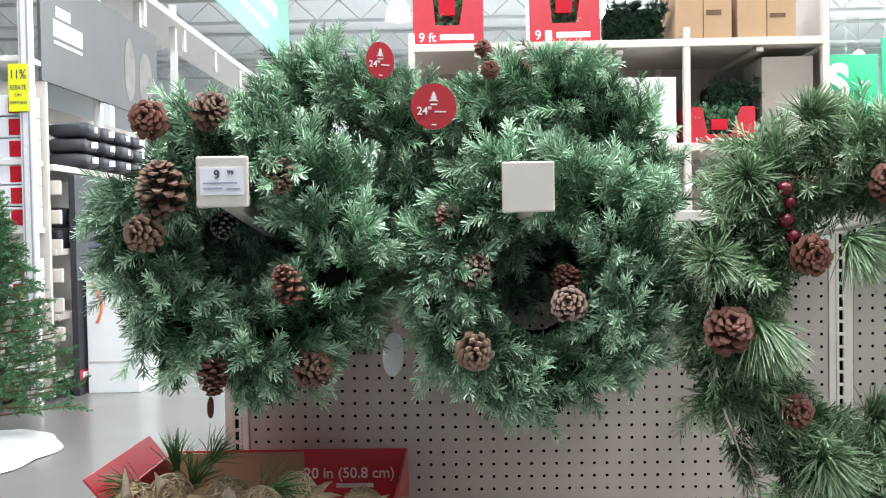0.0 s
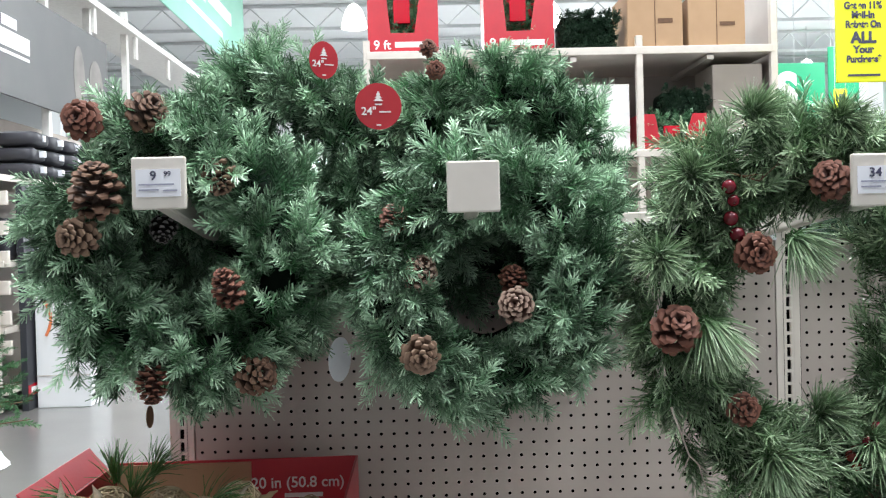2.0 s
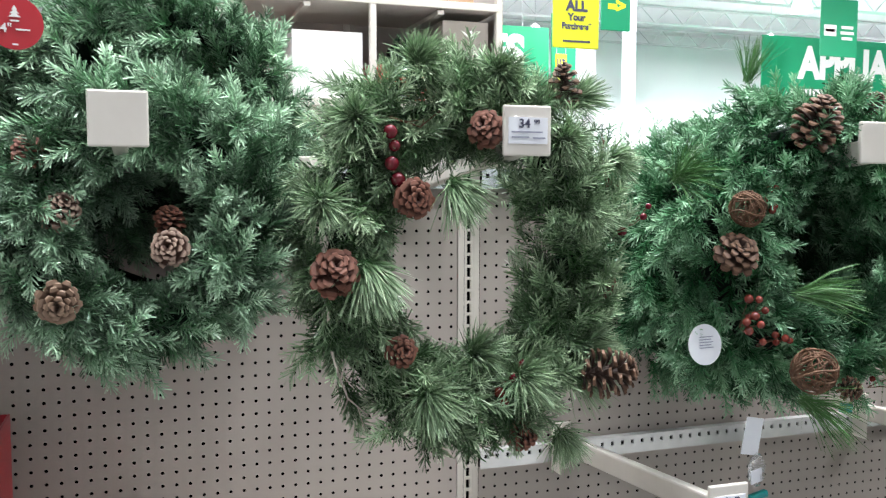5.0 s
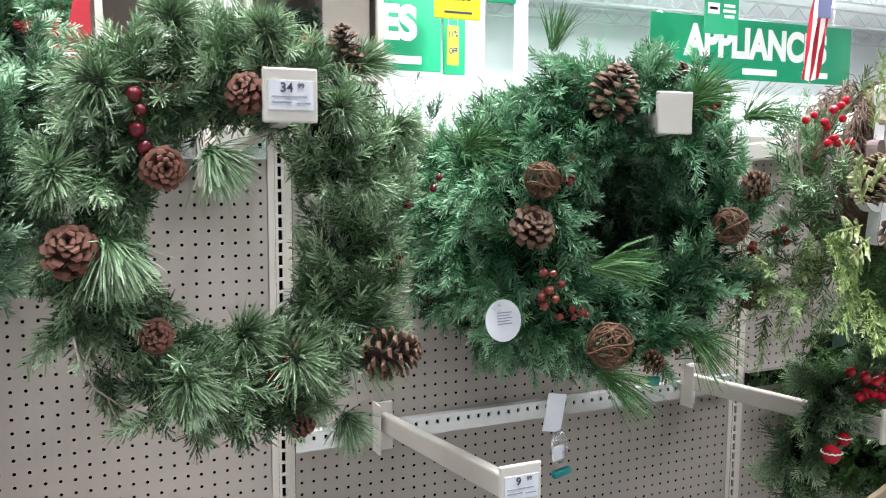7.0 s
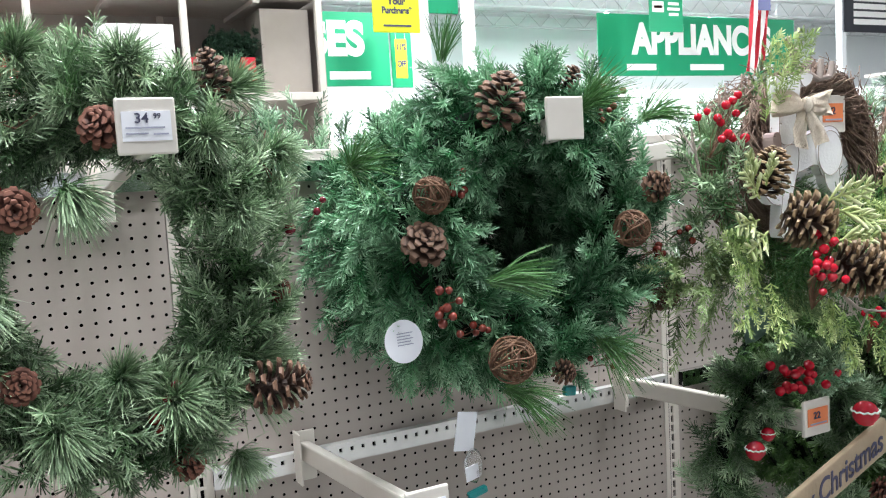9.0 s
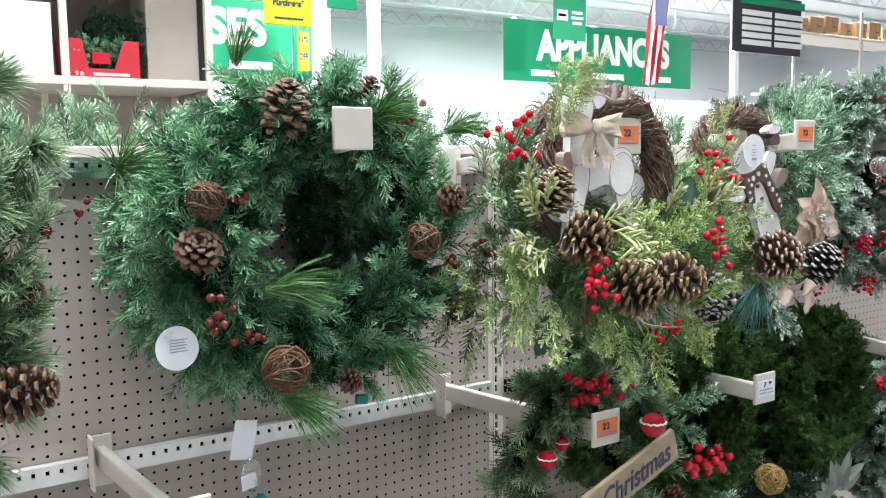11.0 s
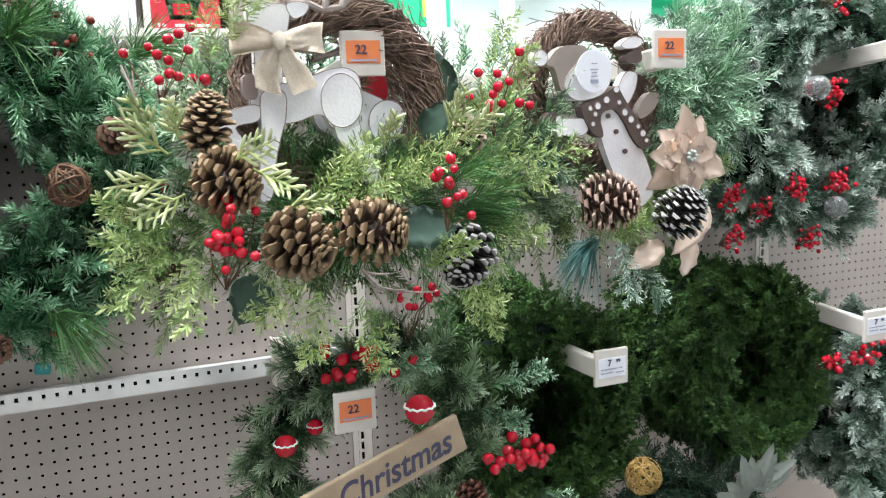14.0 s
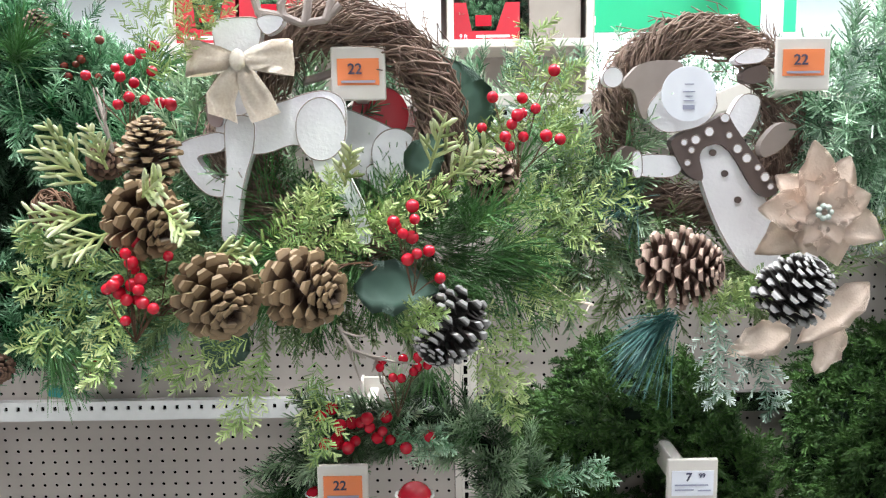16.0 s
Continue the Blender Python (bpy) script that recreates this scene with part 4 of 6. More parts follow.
def red_tag(parent, p, r, yaw, sx=1.0):
    tag, m = round_tag(parent, p, r, RED, yaw, label="round red card tag", sx=sx)
    up = m @ pose(0, -0.0016, 0, 90)
    words("24\"", r * 0.48, up @ Matrix.Translation((-r * 0.42 * sx, -r * 0.22, 0)), WHITEINK, tag)
    bm = bmesh.new()
    for k in range(3):
        w = r * (0.10 + 0.06 * k)
        prism(bm, [(-w, r * (0.48 - 0.13 * k)), (w, r * (0.48 - 0.13 * k)), (0, r * (0.66 - 0.13 * k))], -0.0018, -0.0010, m=m)
    part("tree_mark", bm, WHITEINK, tag)
    for k, (u, v, w) in enumerate(((0, 0.08, 0.3), (0.28, -0.24, 0.5), (0, -0.8, 0.2))):
        bm = new_box((r * (u - w / 2), -0.0017, r * (v - 0.03)), (r * (u + w / 2), -0.0009, r * (v + 0.03)), 0, m)
        part("print_line", bm, WHITEINK, tag)


red_tag(wb2, (-0.796, -0.420, 1.716), 0.035, 8)
red_tag(wa2, (-0.880, -0.380, 1.795), 0.029, 25, 0.8)
tg, m = round_tag(wd, (0.234, -0.500, 1.240), 0.034, PAPER, 5, label="round white paper tag", tilt=-8)
for k in range(5):
    part("print_line", new_box((-0.012, -0.0016, 0.012 - k * 0.0045), (0.016 - 0.004 * (k % 2), -0.0009, 0.0135 - k * 0.0045), 0, m), GREYINK, tg)
round_tag(wa, (-1.134, -0.470, 1.270), 0.016, TWIG, 70, sx=0.5, label="small brown paper tag")
round_tag(wb, (-0.866, -0.400, 1.335), 0.034, PAPER, 66, label="round white paper tag seen edge on")
# clear bag with a plug hanging from the emerald wreath
bag = thing("adapter_bag", (0.360, -0.480, 1.032), "clear plastic bag with a white label and teal cap", "bag")
bm = bmesh.new()
m = pose(*(0.334, -0.500, 1.076), 0, 12, 10)
box(bm, (-0.020, -0.001, -0.032), (0.020, 0.001, 0.032), 0, m)
part("paper_label", bm, PAPER, bag)
bm = bmesh.new()
bmesh.ops.create_icosphere(bm, subdivisions=3, radius=1, matrix=pose(*(0.345, -0.500, 1.016)) @ Matrix.Diagonal((0.017, 0.009, 0.03, 1)))
for v in bm.verts:
    v.co += Vector((0, 0.004, 0.002)) * noise.noise(v.co * 90)
part("clear_bag", bm, CLEAR, bag, smooth=True)
part("inner_label", new_box((-0.014, -0.001, -0.012), (0.014, 0.001, 0.012), 0, pose(*(0.337, -0.510, 1.009), 0, -4, 15)), PAPER, bag)
part("teal_cap", new_box((-0.018, -0.006, -0.006), (0.018, 0.006, 0.006), 0.003, pose(*(0.350, -0.500, 0.970), 0, -12, 0)), TEAL, bag)
part("teal_clip", new_box((-0.012, -0.006, -0.009), (0.012, 0.006, 0.009), 0.003, pose(*(0.571, -0.460, 1.095), 0, 8, 0)), TEAL, wd)

# ---- reindeer wreath ----
we = thing("reindeer_wreath", (1.058, -0.450, 1.258), "grapevine wreath with a whitewashed reindeer, burlap bow, cones and red berries", "wreath", "novelty wreaths")
grapevine(we, (1.036, -0.600, 1.487), 0.140, 0.142, 0.032, 210, VINE, 5)
rng = np.random.default_rng(8)


def swag(parent, c, half, n, mat, count, needle, width, length, seed, outward=1.0, flat=None, lean=0.7, up=0.0):
    """A spray of twigs that fans out from a line through c."""
    r = np.random.default_rng(seed)
    u = r.uniform(-1, 1, n)
    v = r.normal(0, 0.5, n)
    base = np.asarray(c) + np.stack([u * half[0] * 0.75, r.normal(0, half[1] * 0.5, n), v * half[2] * 0.7], 1)
    d = np.stack([u * 1.1 * outward, -0.55 + 0 * u, v * 1.3 + up], 1) + 0.45 * r.normal(size=(n, 3))
    return green(parent, [sprigs(r, base, d, length * r.uniform(0.7, 1.2, n), count, needle, width, lean, flat=flat)], mat)


E0 = (0.945, -0.620, 1.314)
swag(we, (E0[0], E0[1] + 0.10, E0[2] - 0.03), (0.25, 0.09, 0.10), 150, N_MOSS, 60, 0.020, 0.0026, 0.09, 21)
swag(we, (E0[0] + 0.15, E0[1] + 0.04, E0[2] + 0.01), (0.22, 0.08, 0.10), 80, N_LONG, 50, 0.075, 0.0018, 0.06, 22, lean=0.9)
swag(we, (E0[0] - 0.01, E0[1] + 0.10, E0[2] + 0.12), (0.17, 0.06, 0.16), 90, N_PINE, 46, 0.030, 0.0030, 0.09, 24, up=0.4)


def cedar(parent, items, mat, seed, needle=0.015, width=0.0030, count=52, name="cedar_sprays"):
    """Flat bright sprays, each a stem with short side twigs."""
    r = np.random.default_rng(seed)
    sets = []
    for p, d, ln in items:
        d = unit(np.asarray(d, float))
        side = unit(np.cross(d, [0, -1, 0.15]))
        k = 9
        base = np.asarray(p) + d * (np.linspace(0.1, 0.95, k) * ln)[:, None]
        sg = np.where(np.arange(k) % 2 == 0, 1, -1)[:, None]
        way = d * 0.8 + side * sg * 0.75 + 0.1 * r.normal(size=(k, 3))
        lens = ln * 0.42 * (1.15 - np.linspace(0, 1, k) * 0.6)
        sets.append(sprigs(r, base, way, lens, count // 2, needle * 0.8, width * 0.8, 0.7, flat=np.array([0.0, -1.0, 0.2])))
        sets.append(sprigs(r, np.asarray(p)[None], d[None], np.array([ln]), count, needle, width, 0.65, flat=np.array([0.0, -1.0, 0.2])))
    return green(parent, sets, mat, name=name)


cedar(we, [((0.769, -0.730, 1.333), (-0.9, -0.3, -0.15), 0.1),
           ((0.757, -0.730, 1.313), (-0.6, -0.3, -0.6), 0.11),
           ((0.783, -0.730, 1.292), (-0.2, -0.4, -0.9), 0.1),
           ((0.743, -0.730, 1.355), (-0.95, -0.2, 0.2), 0.07),
           ((0.945, -0.690, 1.350), (0.75, -0.4, 0.5), 0.11),
           ((0.965, -0.690, 1.345), (0.9, -0.4, 0.15), 0.11),
           ((0.990, -0.680, 1.370), (0.6, -0.4, 0.7), 0.09),
           ((1.040, -0.690, 1.365), (0.9, -0.4, 0.2), 0.10),
           ((1.075, -0.690, 1.385), (0.9, -0.3, 0.3), 0.11),
           ((0.935, -0.730, 1.240), (-0.8, -0.4, -0.35), 0.1),
           ((0.955, -0.730, 1.226), (-0.3, -0.4, -0.8), 0.1),
           ((1.017, -0.730, 1.211), (0.1, -0.4, -0.95), 0.11),
           ((1.115, -0.730, 1.245), (0.5, -0.5, 0.4), 0.08),
           ((1.200, -0.630, 1.211), (0.7, -0.3, -0.5), 0.1),
           ((1.222, -0.630, 1.180), (0.5, -0.3, -0.7), 0.09),
           ((1.185, -0.630, 1.235), (0.8, -0.3, -0.1), 0.1),
           ((1.216, -0.630, 1.364), (0.8, -0.3, 0.4), 0.12),
           ((1.246, -0.630, 1.348), (0.9, -0.3, 0.05), 0.12),
           ((1.187, -0.630, 1.416), (0.6, -0.3, 0.7), 0.11),
           ((0.863, -0.680, 1.576), (0.05, -0.2, 0.95), 0.11),
           ((0.834, -0.680, 1.549), (-0.1, -0.2, 0.95), 0.13),
           ((0.886, -0.680, 1.610), (0.3, -0.2, 0.8), 0.09),
           ((1.283, -0.630, 1.488), (0.1, -0.2, 0.95), 0.13),
           ((1.306, -0.630, 1.377), (0.7, -0.3, 0.2), 0.12),
           ((1.261, -0.630, 1.287), (0.7, -0.3, -0.2), 0.1),
           ((1.305, -0.630, 1.473), (0.3, -0.2, 0.9), 0.1)], N_LIME, 31)


def fingers(parent, items, mat, seed):
    """Sprays of thick, blunt, pale shoots, as on preserved cedar."""
    r_ = random.Random(seed)
    V, F, T, C = [], [], [], []

    def shoot(a, b, r0, tint):
        d = (b - a).normalized()
        x = d.cross(Vector((0.2, 1, 0.3))).normalized()
        y = d.cross(x)
        k = len(V)
        for u_, q in ((0.0, 0.7), (0.4, 1.0), (0.8, 0.95), (1.0, 0.35)):
            for e in range(6):
                g = e * math.pi / 3
                V.append(a.lerp(b, u_) + (x * math.cos(g) + y * math.sin(g)) * r0 * q * r_.uniform(0.85, 1.15))
                T.append(u_)
                C.append(tint)
        for m_ in range(3):
            for e in range(6):
                F.append((k + 6 * m_ + e, k + 6 * m_ + (e + 1) % 6, k + 6 * m_ + 6 + (e + 1) % 6, k + 6 * m_ + 6 + e))

    for p, d, ln in items:
        p, d = Vector(p), Vector(d).normalized()
        side = d.cross(Vector((0, -1, 0.2))).normalized()
        shoot(p, p + d * ln, 0.0026, r_.random() * 0.7)
        for k in range(9):
            s_ = 0.12 + 0.09 * k
            a = p + d * ln * s_
            way = d * 0.8 + side * (0.75 if k % 2 else -0.75) + Vector([r_.gauss(0, 0.15) for _ in range(3)])
            way.y -= 0.2
            b = a + way.normalized() * ln * (0.50 - 0.28 * s_) * r_.uniform(0.85, 1.15)
            shoot(a, b, r_.uniform(0.0022, 0.0033), r_.random() * 0.8)
            if k < 6:
                c = a.lerp(b, 0.45)
                shoot(c, c + (d + side * r_.gauss(0, 0.3) + Vector((0, -0.3, 0))).normalized() * ln * 0.2, 0.0022, r_.random() * 0.8)
    return tagged(mesh_part("cedar_shoot", V, F, mat, parent, tip=T, tint=C, smooth=True), kind="stuff")


fingers(we, [((0.762, -0.730, 1.429), (-0.75, -0.3, 0.6), 0.085),
           ((0.750, -0.730, 1.449), (-0.5, -0.3, 0.8), 0.07),
           ((0.760, -0.730, 1.395), (-0.95, -0.3, -0.05), 0.085),
           ((0.779, -0.730, 1.375), (-0.9, -0.3, -0.35), 0.08),
           ((0.836, -0.790, 1.419), (0.5, -0.6, 0.3), 0.075),
           ((0.861, -0.790, 1.406), (0.5, -0.6, -0.3), 0.075),
           ((0.905, -0.760, 1.350), (0.9, -0.4, 0.05), 0.070),
           ((0.777, -0.730, 1.449), (-0.2, -0.4, 0.9), 0.06),
           ((1.058, -0.730, 1.425), (0.2, -0.5, 0.8), 0.06),
           ((1.159, -0.730, 1.444), (0.3, -0.4, 0.9), 0.075),
           ((1.179, -0.730, 1.430), (0.7, -0.4, 0.6), 0.075)], N_FINGER, 33)
for p, ax, ln, r, mat, op in (
    ((0.818, -0.700, 1.468), (0.1, -0.35, 0.95), 0.09, 0.033, CONEGOLD, 0.85), ((0.830, -0.765, 1.390), (0.75, -0.6, -0.35), 0.085, 0.041, CONEGOLD, 1.1), ((0.917, -0.790, 1.304), (0.5, -0.75, -0.35), 0.095, 0.043, CONEGOLD, 1.15),
    ((1.018, -0.795, 1.313), (0.8, -0.6, -0.1), 0.095, 0.041, CONEGOLD, 1.15), ((1.180, -0.735, 1.252), (-0.5, -0.5, -0.6), 0.10, 0.040, CONEDARK, 1.0), ((1.243, -0.600, 1.427), (-0.1, -0.6, 0.7), 0.08, 0.032, CONEFROST, 1.0)):
    cone_at(p, ax, ln, r, mat, we, open_=op, seed=int(p[0] * 991), rows=104)
for p, sp, n, r in (((0.777, -0.640, 1.566), (0.05, 0.02, 0.055), 10, 0.0082), ((0.828, -0.640, 1.527), (0.002, 0.002, 0.002), 1, 0.009), ((0.826, -0.800, 1.320), (0.035, 0.02, 0.05), 15, 0.0085), ((1.148, -0.785, 1.368), (0.06, 0.02, 0.055), 8, 0.0085), ((1.282, -0.672, 1.498), (0.055, 0.02, 0.06), 11, 0.0085), ((1.122, -0.680, 1.184), (0.045, 0.02, 0.03), 7, 0.0075)):
    berries(we, p, tuple(0.8 * q for q in sp), n + 2, r * 0.86, BERRY, seed=int(p[0] * 300), stem_to=(p[0] - 0.01, p[1] + 0.02, p[2] - 0.07))
leaf(we, (1.066, -0.740, 1.303), (0.95, -0.1, 0.02), (0.1, -0.9, 0.4), 0.100, 0.068, LEAF, "broad dark green leaf")
leaf(we, (0.891, -0.600, 1.233), (-0.3, -0.2, -0.6), (0.1, -0.95, 0.3), 0.08, 0.07, LEAF)
leaf(we, (1.140, -0.690, 1.429), (0.4, -0.15, 0.8), (-0.2, -0.9, 0.2), 0.065, 0.052, LEAF, "broad dark green leaf")
leaf(we, (1.228, -0.560, 1.473), (-0.35, -0.1, 0.9), (0.1, -0.95, 0.1), 0.125, 0.080, LEAF, "broad dark green leaf")
twig(we, [(1.038, -0.660, 1.237), (1.057, -0.680, 1.211), (1.086, -0.680, 1.200), (1.091, -0.660, 1.160)], 0.0035, GREYTWIG, side=8, seed=9)
twig(we, [(0.744, -0.620, 1.466), (0.736, -0.620, 1.503), (0.720, -0.600, 1.551)], 0.003, GREYTWIG, side=6, seed=10)
twig(we, [(1.116, -0.720, 1.327), (1.077, -0.740, 1.334), (1.043, -0.740, 1.331)], 0.002, TWIG, side=6, seed=11)


def rounded(pts, times=2):
    """Corners of an outline cut round."""
    for _ in range(times if len(pts) < 20 else 1 if len(pts) > 24 else 0):
        pts = [q for (a, b), (c, d) in zip(pts, pts[1:] + pts[:1]) for q in ((0.78 * a + 0.22 * c, 0.78 * b + 0.22 * d), (0.22 * a + 0.78 * c, 0.22 * b + 0.78 * d))]
    return pts


def cutout(name, parent, c, scale, shapes, mats, label="", thick=0.012, extra=None):
    """A flat wooden figure sawn from board: outlines in small units about c, each layer a little proud of the last."""
    bm = bmesh.new()
    shapes = [(mi, lift, rounded(pts)) for mi, lift, pts in shapes]
    for k, (mi, lift, pts) in enumerate(shapes):
        prism(bm, [(c[0] + x * scale, c[2] - z * scale) for x, z in pts], c[1] - lift, c[1] + thick, mi)
    edge = len(mats) - 1 if len(mats) > 3 else 1
    for mi, lift, pts in shapes:
        if mi:
            continue
        n0 = len(bm.faces)
        tube(bm, [(c[0] + x * scale, c[1] - lift, c[2] - z * scale) for x, z in pts + pts[:1]], 0.0008, 4)
        bm.faces.ensure_lookup_table()
        for f in bm.faces[n0:]:
            f.material_index = edge
    if extra:
        extra(bm)
    bmesh.ops.recalc_face_normals(bm, faces=bm.faces[:])
    return part(name, bm, mats, parent, label)


RC, RS = (0.957, -0.645, 1.500), 0.000737


def antlers(lines, c):
    """Rounded taupe antlers: a beam with short tines."""
    def add(bm):
        for line in lines:
            n0 = len(bm.faces)
            tube(bm, [(c[0] + x * RS, c[1] - 0.003, c[2] - z * RS) for x, z in line], 0.0062, 8, 0.8)
            bm.faces.ensure_lookup_table()
            for f in bm.faces[n0:]:
                f.material_index = 1
    return add


cutout("reindeer_figure", we, RC, RS, [
    (0, 0.006, [(-85, -30), (-28, -24), (20, -37), (65, -52), (100, -57), (128, -42), (132, -5), (122, 65), (65, 70), (50, 30), (-18, 55), (-80, 42), (-98, 15)]),
    (0, 0.009, [(-94, -172), (-60, -179), (-12, -179), (-6, -160), (-14, -125), (-25, -90), (-30, -15), (-85, -15), (-80, -90), (-86, -125)]),
    (0, 0.011, [(-18, -176), (6, -184), (34, -178), (24, -158), (-2, -146)]),
    (0, 0.010, [(-76, 8), (-150, 26), (-164, 42), (-158, 64), (-135, 100), (-112, 122), (-80, 126), (-79, 97), (-102, 90), (-120, 70), (-130, 52), (-76, 46)]),
    (0, 0.013, [(-75, -15), (-24, -15), (-27, 40), (-42, 80), (-55, 130), (-64, 202), (-93, 204), (-86, 130), (-76, 70), (-78, 30)]),
    (0, 0.011, [(132, 10), (126, 38), (109, 58), (87, 65), (65, 58), (49, 37), (44, 9), (49, -18), (66, -38), (88, -45), (110, -38), (126, -17)]),
    (0, 0.008, [(65, 40), (120, 30), (126, 70), (138, 100), (160, 145), (174, 210), (144, 212), (132, 155), (105, 115), (76, 90)]),
    (2, 0.011, [(-110, -42), (-82, -48), (-78, 4), (-104, 4)])], [WOODGREY, WOODTAUPE, WOODPINK], "flat whitewashed wooden reindeer figure with taupe antlers", extra=antlers([[(-42, -265), (-23, -225), (-13, -189), (28, -181), (59, -168), (101, -174), (126, -199)], [(28, -181), (25, -200), (32, -218)], [(65, -168), (70, -190), (73, -215)], [(101, -174), (108, -192), (112, -210)], [(-23, -225), (-5, -245)], [(-13, -189), (-2, -172)]], RC))
# the next reindeer wreath on the same arm
we2 = thing("reindeer_wreath", (1.045, -0.480, 1.258), "grapevine wreath with a wooden reindeer hung behind another on one arm", "wreath", "novelty wreaths")
grapevine(we2, (1.045, -0.480, 1.487), 0.138, 0.140, 0.030, 90, VINE, 6)
R2 = (RC[0] + 0.02, -0.590, RC[2])
cutout("reindeer_figure", we2, R2, RS * 1.05, [
    (0, 0.004, [(20, -5), (80, -30), (140, -5), (175, 12), (210, 42), (215, 90), (170, 110), (80, 90), (20, 60)]),
    (0, 0.009, [(217, 55), (211, 78), (195, 94), (174, 100), (153, 94), (138, 77), (133, 54), (138, 31), (154, 15), (175, 9), (196, 15), (211, 32)]),
    (0, 0.006, [(120, 70), (180, 70), (210, 130), (220, 200), (192, 200), (175, 140), (130, 110)])], [WOODGREY, WOODTAUPE, WOODPINK], "flat whitewashed wooden reindeer figure", extra=antlers([[(20, -75), (44, -81), (95, -96), (75, -117), (88, -143)], [(80, -92), (110, -110)]], R2))
# burlap bow
bc = Vector((0.927, -0.668, 1.577))
bow = new("burlap_bow")
bow.location = bc - we.location
bow.parent = we
tagged(bow, "tan burlap bow with wired edges")


def ribbon(name, parent, pts, width, mat, up=(0, 0, 1)):
    """A soft strip along points."""
    bm = bmesh.new()
    up = Vector(up)
    rows = []
    for i, (p, w) in enumerate(pts):
        p = Vector(p)
        row = []
        for k in range(5):
            s = k / 4 - 0.5
            row.append(bm.verts.new(p + up * (s * width * w) + Vector((0, -0.006 * math.cos(s * 6 + i), 0))))
        rows.append(row)
    for a, b in zip(rows, rows[1:]):
        for k in range(4):
            bm.faces.new((a[k], a[k + 1], b[k + 1], b[k]))
    bmesh.ops.solidify(bm, geom=bm.faces[:], thickness=0.0016)
    return part(name, bm, mat, parent, smooth=True)


for s in (-1, 1):
    loop = [(bc + Vector((s * x, y, z)), w) for x, y, z, w in ((0.0, -0.012, 0, 0.35), (0.02, -0.022, 0.002, 0.7), (0.045, -0.024, 0.004, 0.95), (0.064, -0.014, 0.003, 1.05), (0.066, 0.0, 0.002, 1.0), (0.045, 0.008, 0.002, 0.9), (0.015, 0.004, 0, 0.5))]
    ribbon("bow_loop", bow, loop, 0.042, BURLAP)
    tail = [(bc + Vector((s * x, y, z)), w) for x, y, z, w in ((0.002, -0.014, -0.004, 0.5), (0.012, -0.02, -0.025, 0.75), (0.022, -0.018, -0.045, 0.95), (0.033 if s > 0 else 0.020, -0.016, -0.070, 1.0))]
    ribbon("bow_tail", bow, tail, 0.036, BURLAP, (1, 0, 0.35 * s))
bm = bmesh.new()
bmesh.ops.create_icosphere(bm, subdivisions=2, radius=1, matrix=Matrix.Translation(bc + Vector((0, -0.018, 0))) @ Matrix.Diagonal((0.010, 0.009, 0.014, 1)))
part("bow_knot", bm, BURLAP, bow, smooth=True)
round_tag(we2, (1.090, -0.560, 1.510), 0.040, REDBOX, 10, name="red_ornament", label="dark red ornament with a white mark")
hook_at((1.068, -0.615, 1.563), "orange", ("22",), "beige display arm whose orange price label reads 22")

# ---- snowman wreath ----
wf = thing("snowman_wreath", (1.588, -0.450, 1.250), "grapevine wreath with a wooden snowman, tan poinsettia and frosted cones", "wreath", "novelty wreaths")
grapevine(wf, (1.544, -0.500, 1.496), 0.124, 0.124, 0.028, 190, VINE, 15)
F0 = (1.531, -0.550, 1.318)
swag(wf, (F0[0], F0[1] + 0.10, F0[2] - 0.02), (0.26, 0.07, 0.09), 160, N_MOSS, 44, 0.024, 0.0028, 0.085, 41)
swag(wf, (F0[0] + 0.28, F0[1] + 0.09, F0[2] + 0.17), (0.13, 0.06, 0.16), 150, N_FIR, 46, 0.034, 0.0026, 0.09, 42)
swag(wf, (F0[0] - 0.20, F0[1] + 0.06, F0[2] + 0.06), (0.16, 0.06, 0.14), 140, N_PINE, 44, 0.028, 0.0026, 0.08, 43)
cedar(wf, [((1.372, -0.520, 1.371), (-0.2, -0.3, 0.9), 0.13), ((1.355, -0.510, 1.432), (-0.1, -0.3, 0.9), 0.09), ((1.572, -0.600, 1.262), (0.5, -0.5, 0.2), 0.09), ((1.513, -0.620, 1.235), (0.6, -0.4, 0.4), 0.09), ((1.771, -0.500, 1.315), (0.6, -0.3, 0.3), 0.09)], N_LIME, 51)
cedar(wf, [((1.453, -0.530, 1.380), (-0.4, -0.4, 0.6), 0.07)], N_FIR, 53, needle=0.014, width=0.004)
cedar(wf, [((1.550, -0.600, 1.230), (-0.1, -0.4, -0.9), 0.11), ((1.597, -0.580, 1.193), (0.3, -0.4, -0.9), 0.10), ((1.728, -0.520, 1.505), (0.2, -0.3, 0.7), 0.10)], N_SNOW, 52)
green(wf, [tuft(rng, (1.482, -0.620, 1.236), (-0.75, -0.4, -0.55), 170, 0.11, 0.0018, 0.45), tuft(rng, (1.450, -0.540, 1.380), (-0.6, -0.5, 0.2), 110, 0.08, 0.0018, 0.5)], N_BLUE, name="long_needles")
for p, ax, ln, r, mat, op in (((1.480, -0.668, 1.308), (0.85, -0.5, 0.05), 0.105, 0.046, CONEFROST, 1.1), ((1.622, -0.676, 1.281), (0.5, -0.4, 0.75), 0.095, 0.042, CONEDARK, 0.75)):
    cone_at(p, ax, ln, r, mat, wf, open_=op, seed=int(p[0] * 77), rows=116)
SC, SS = (1.536, -0.555, 1.437), 0.000526
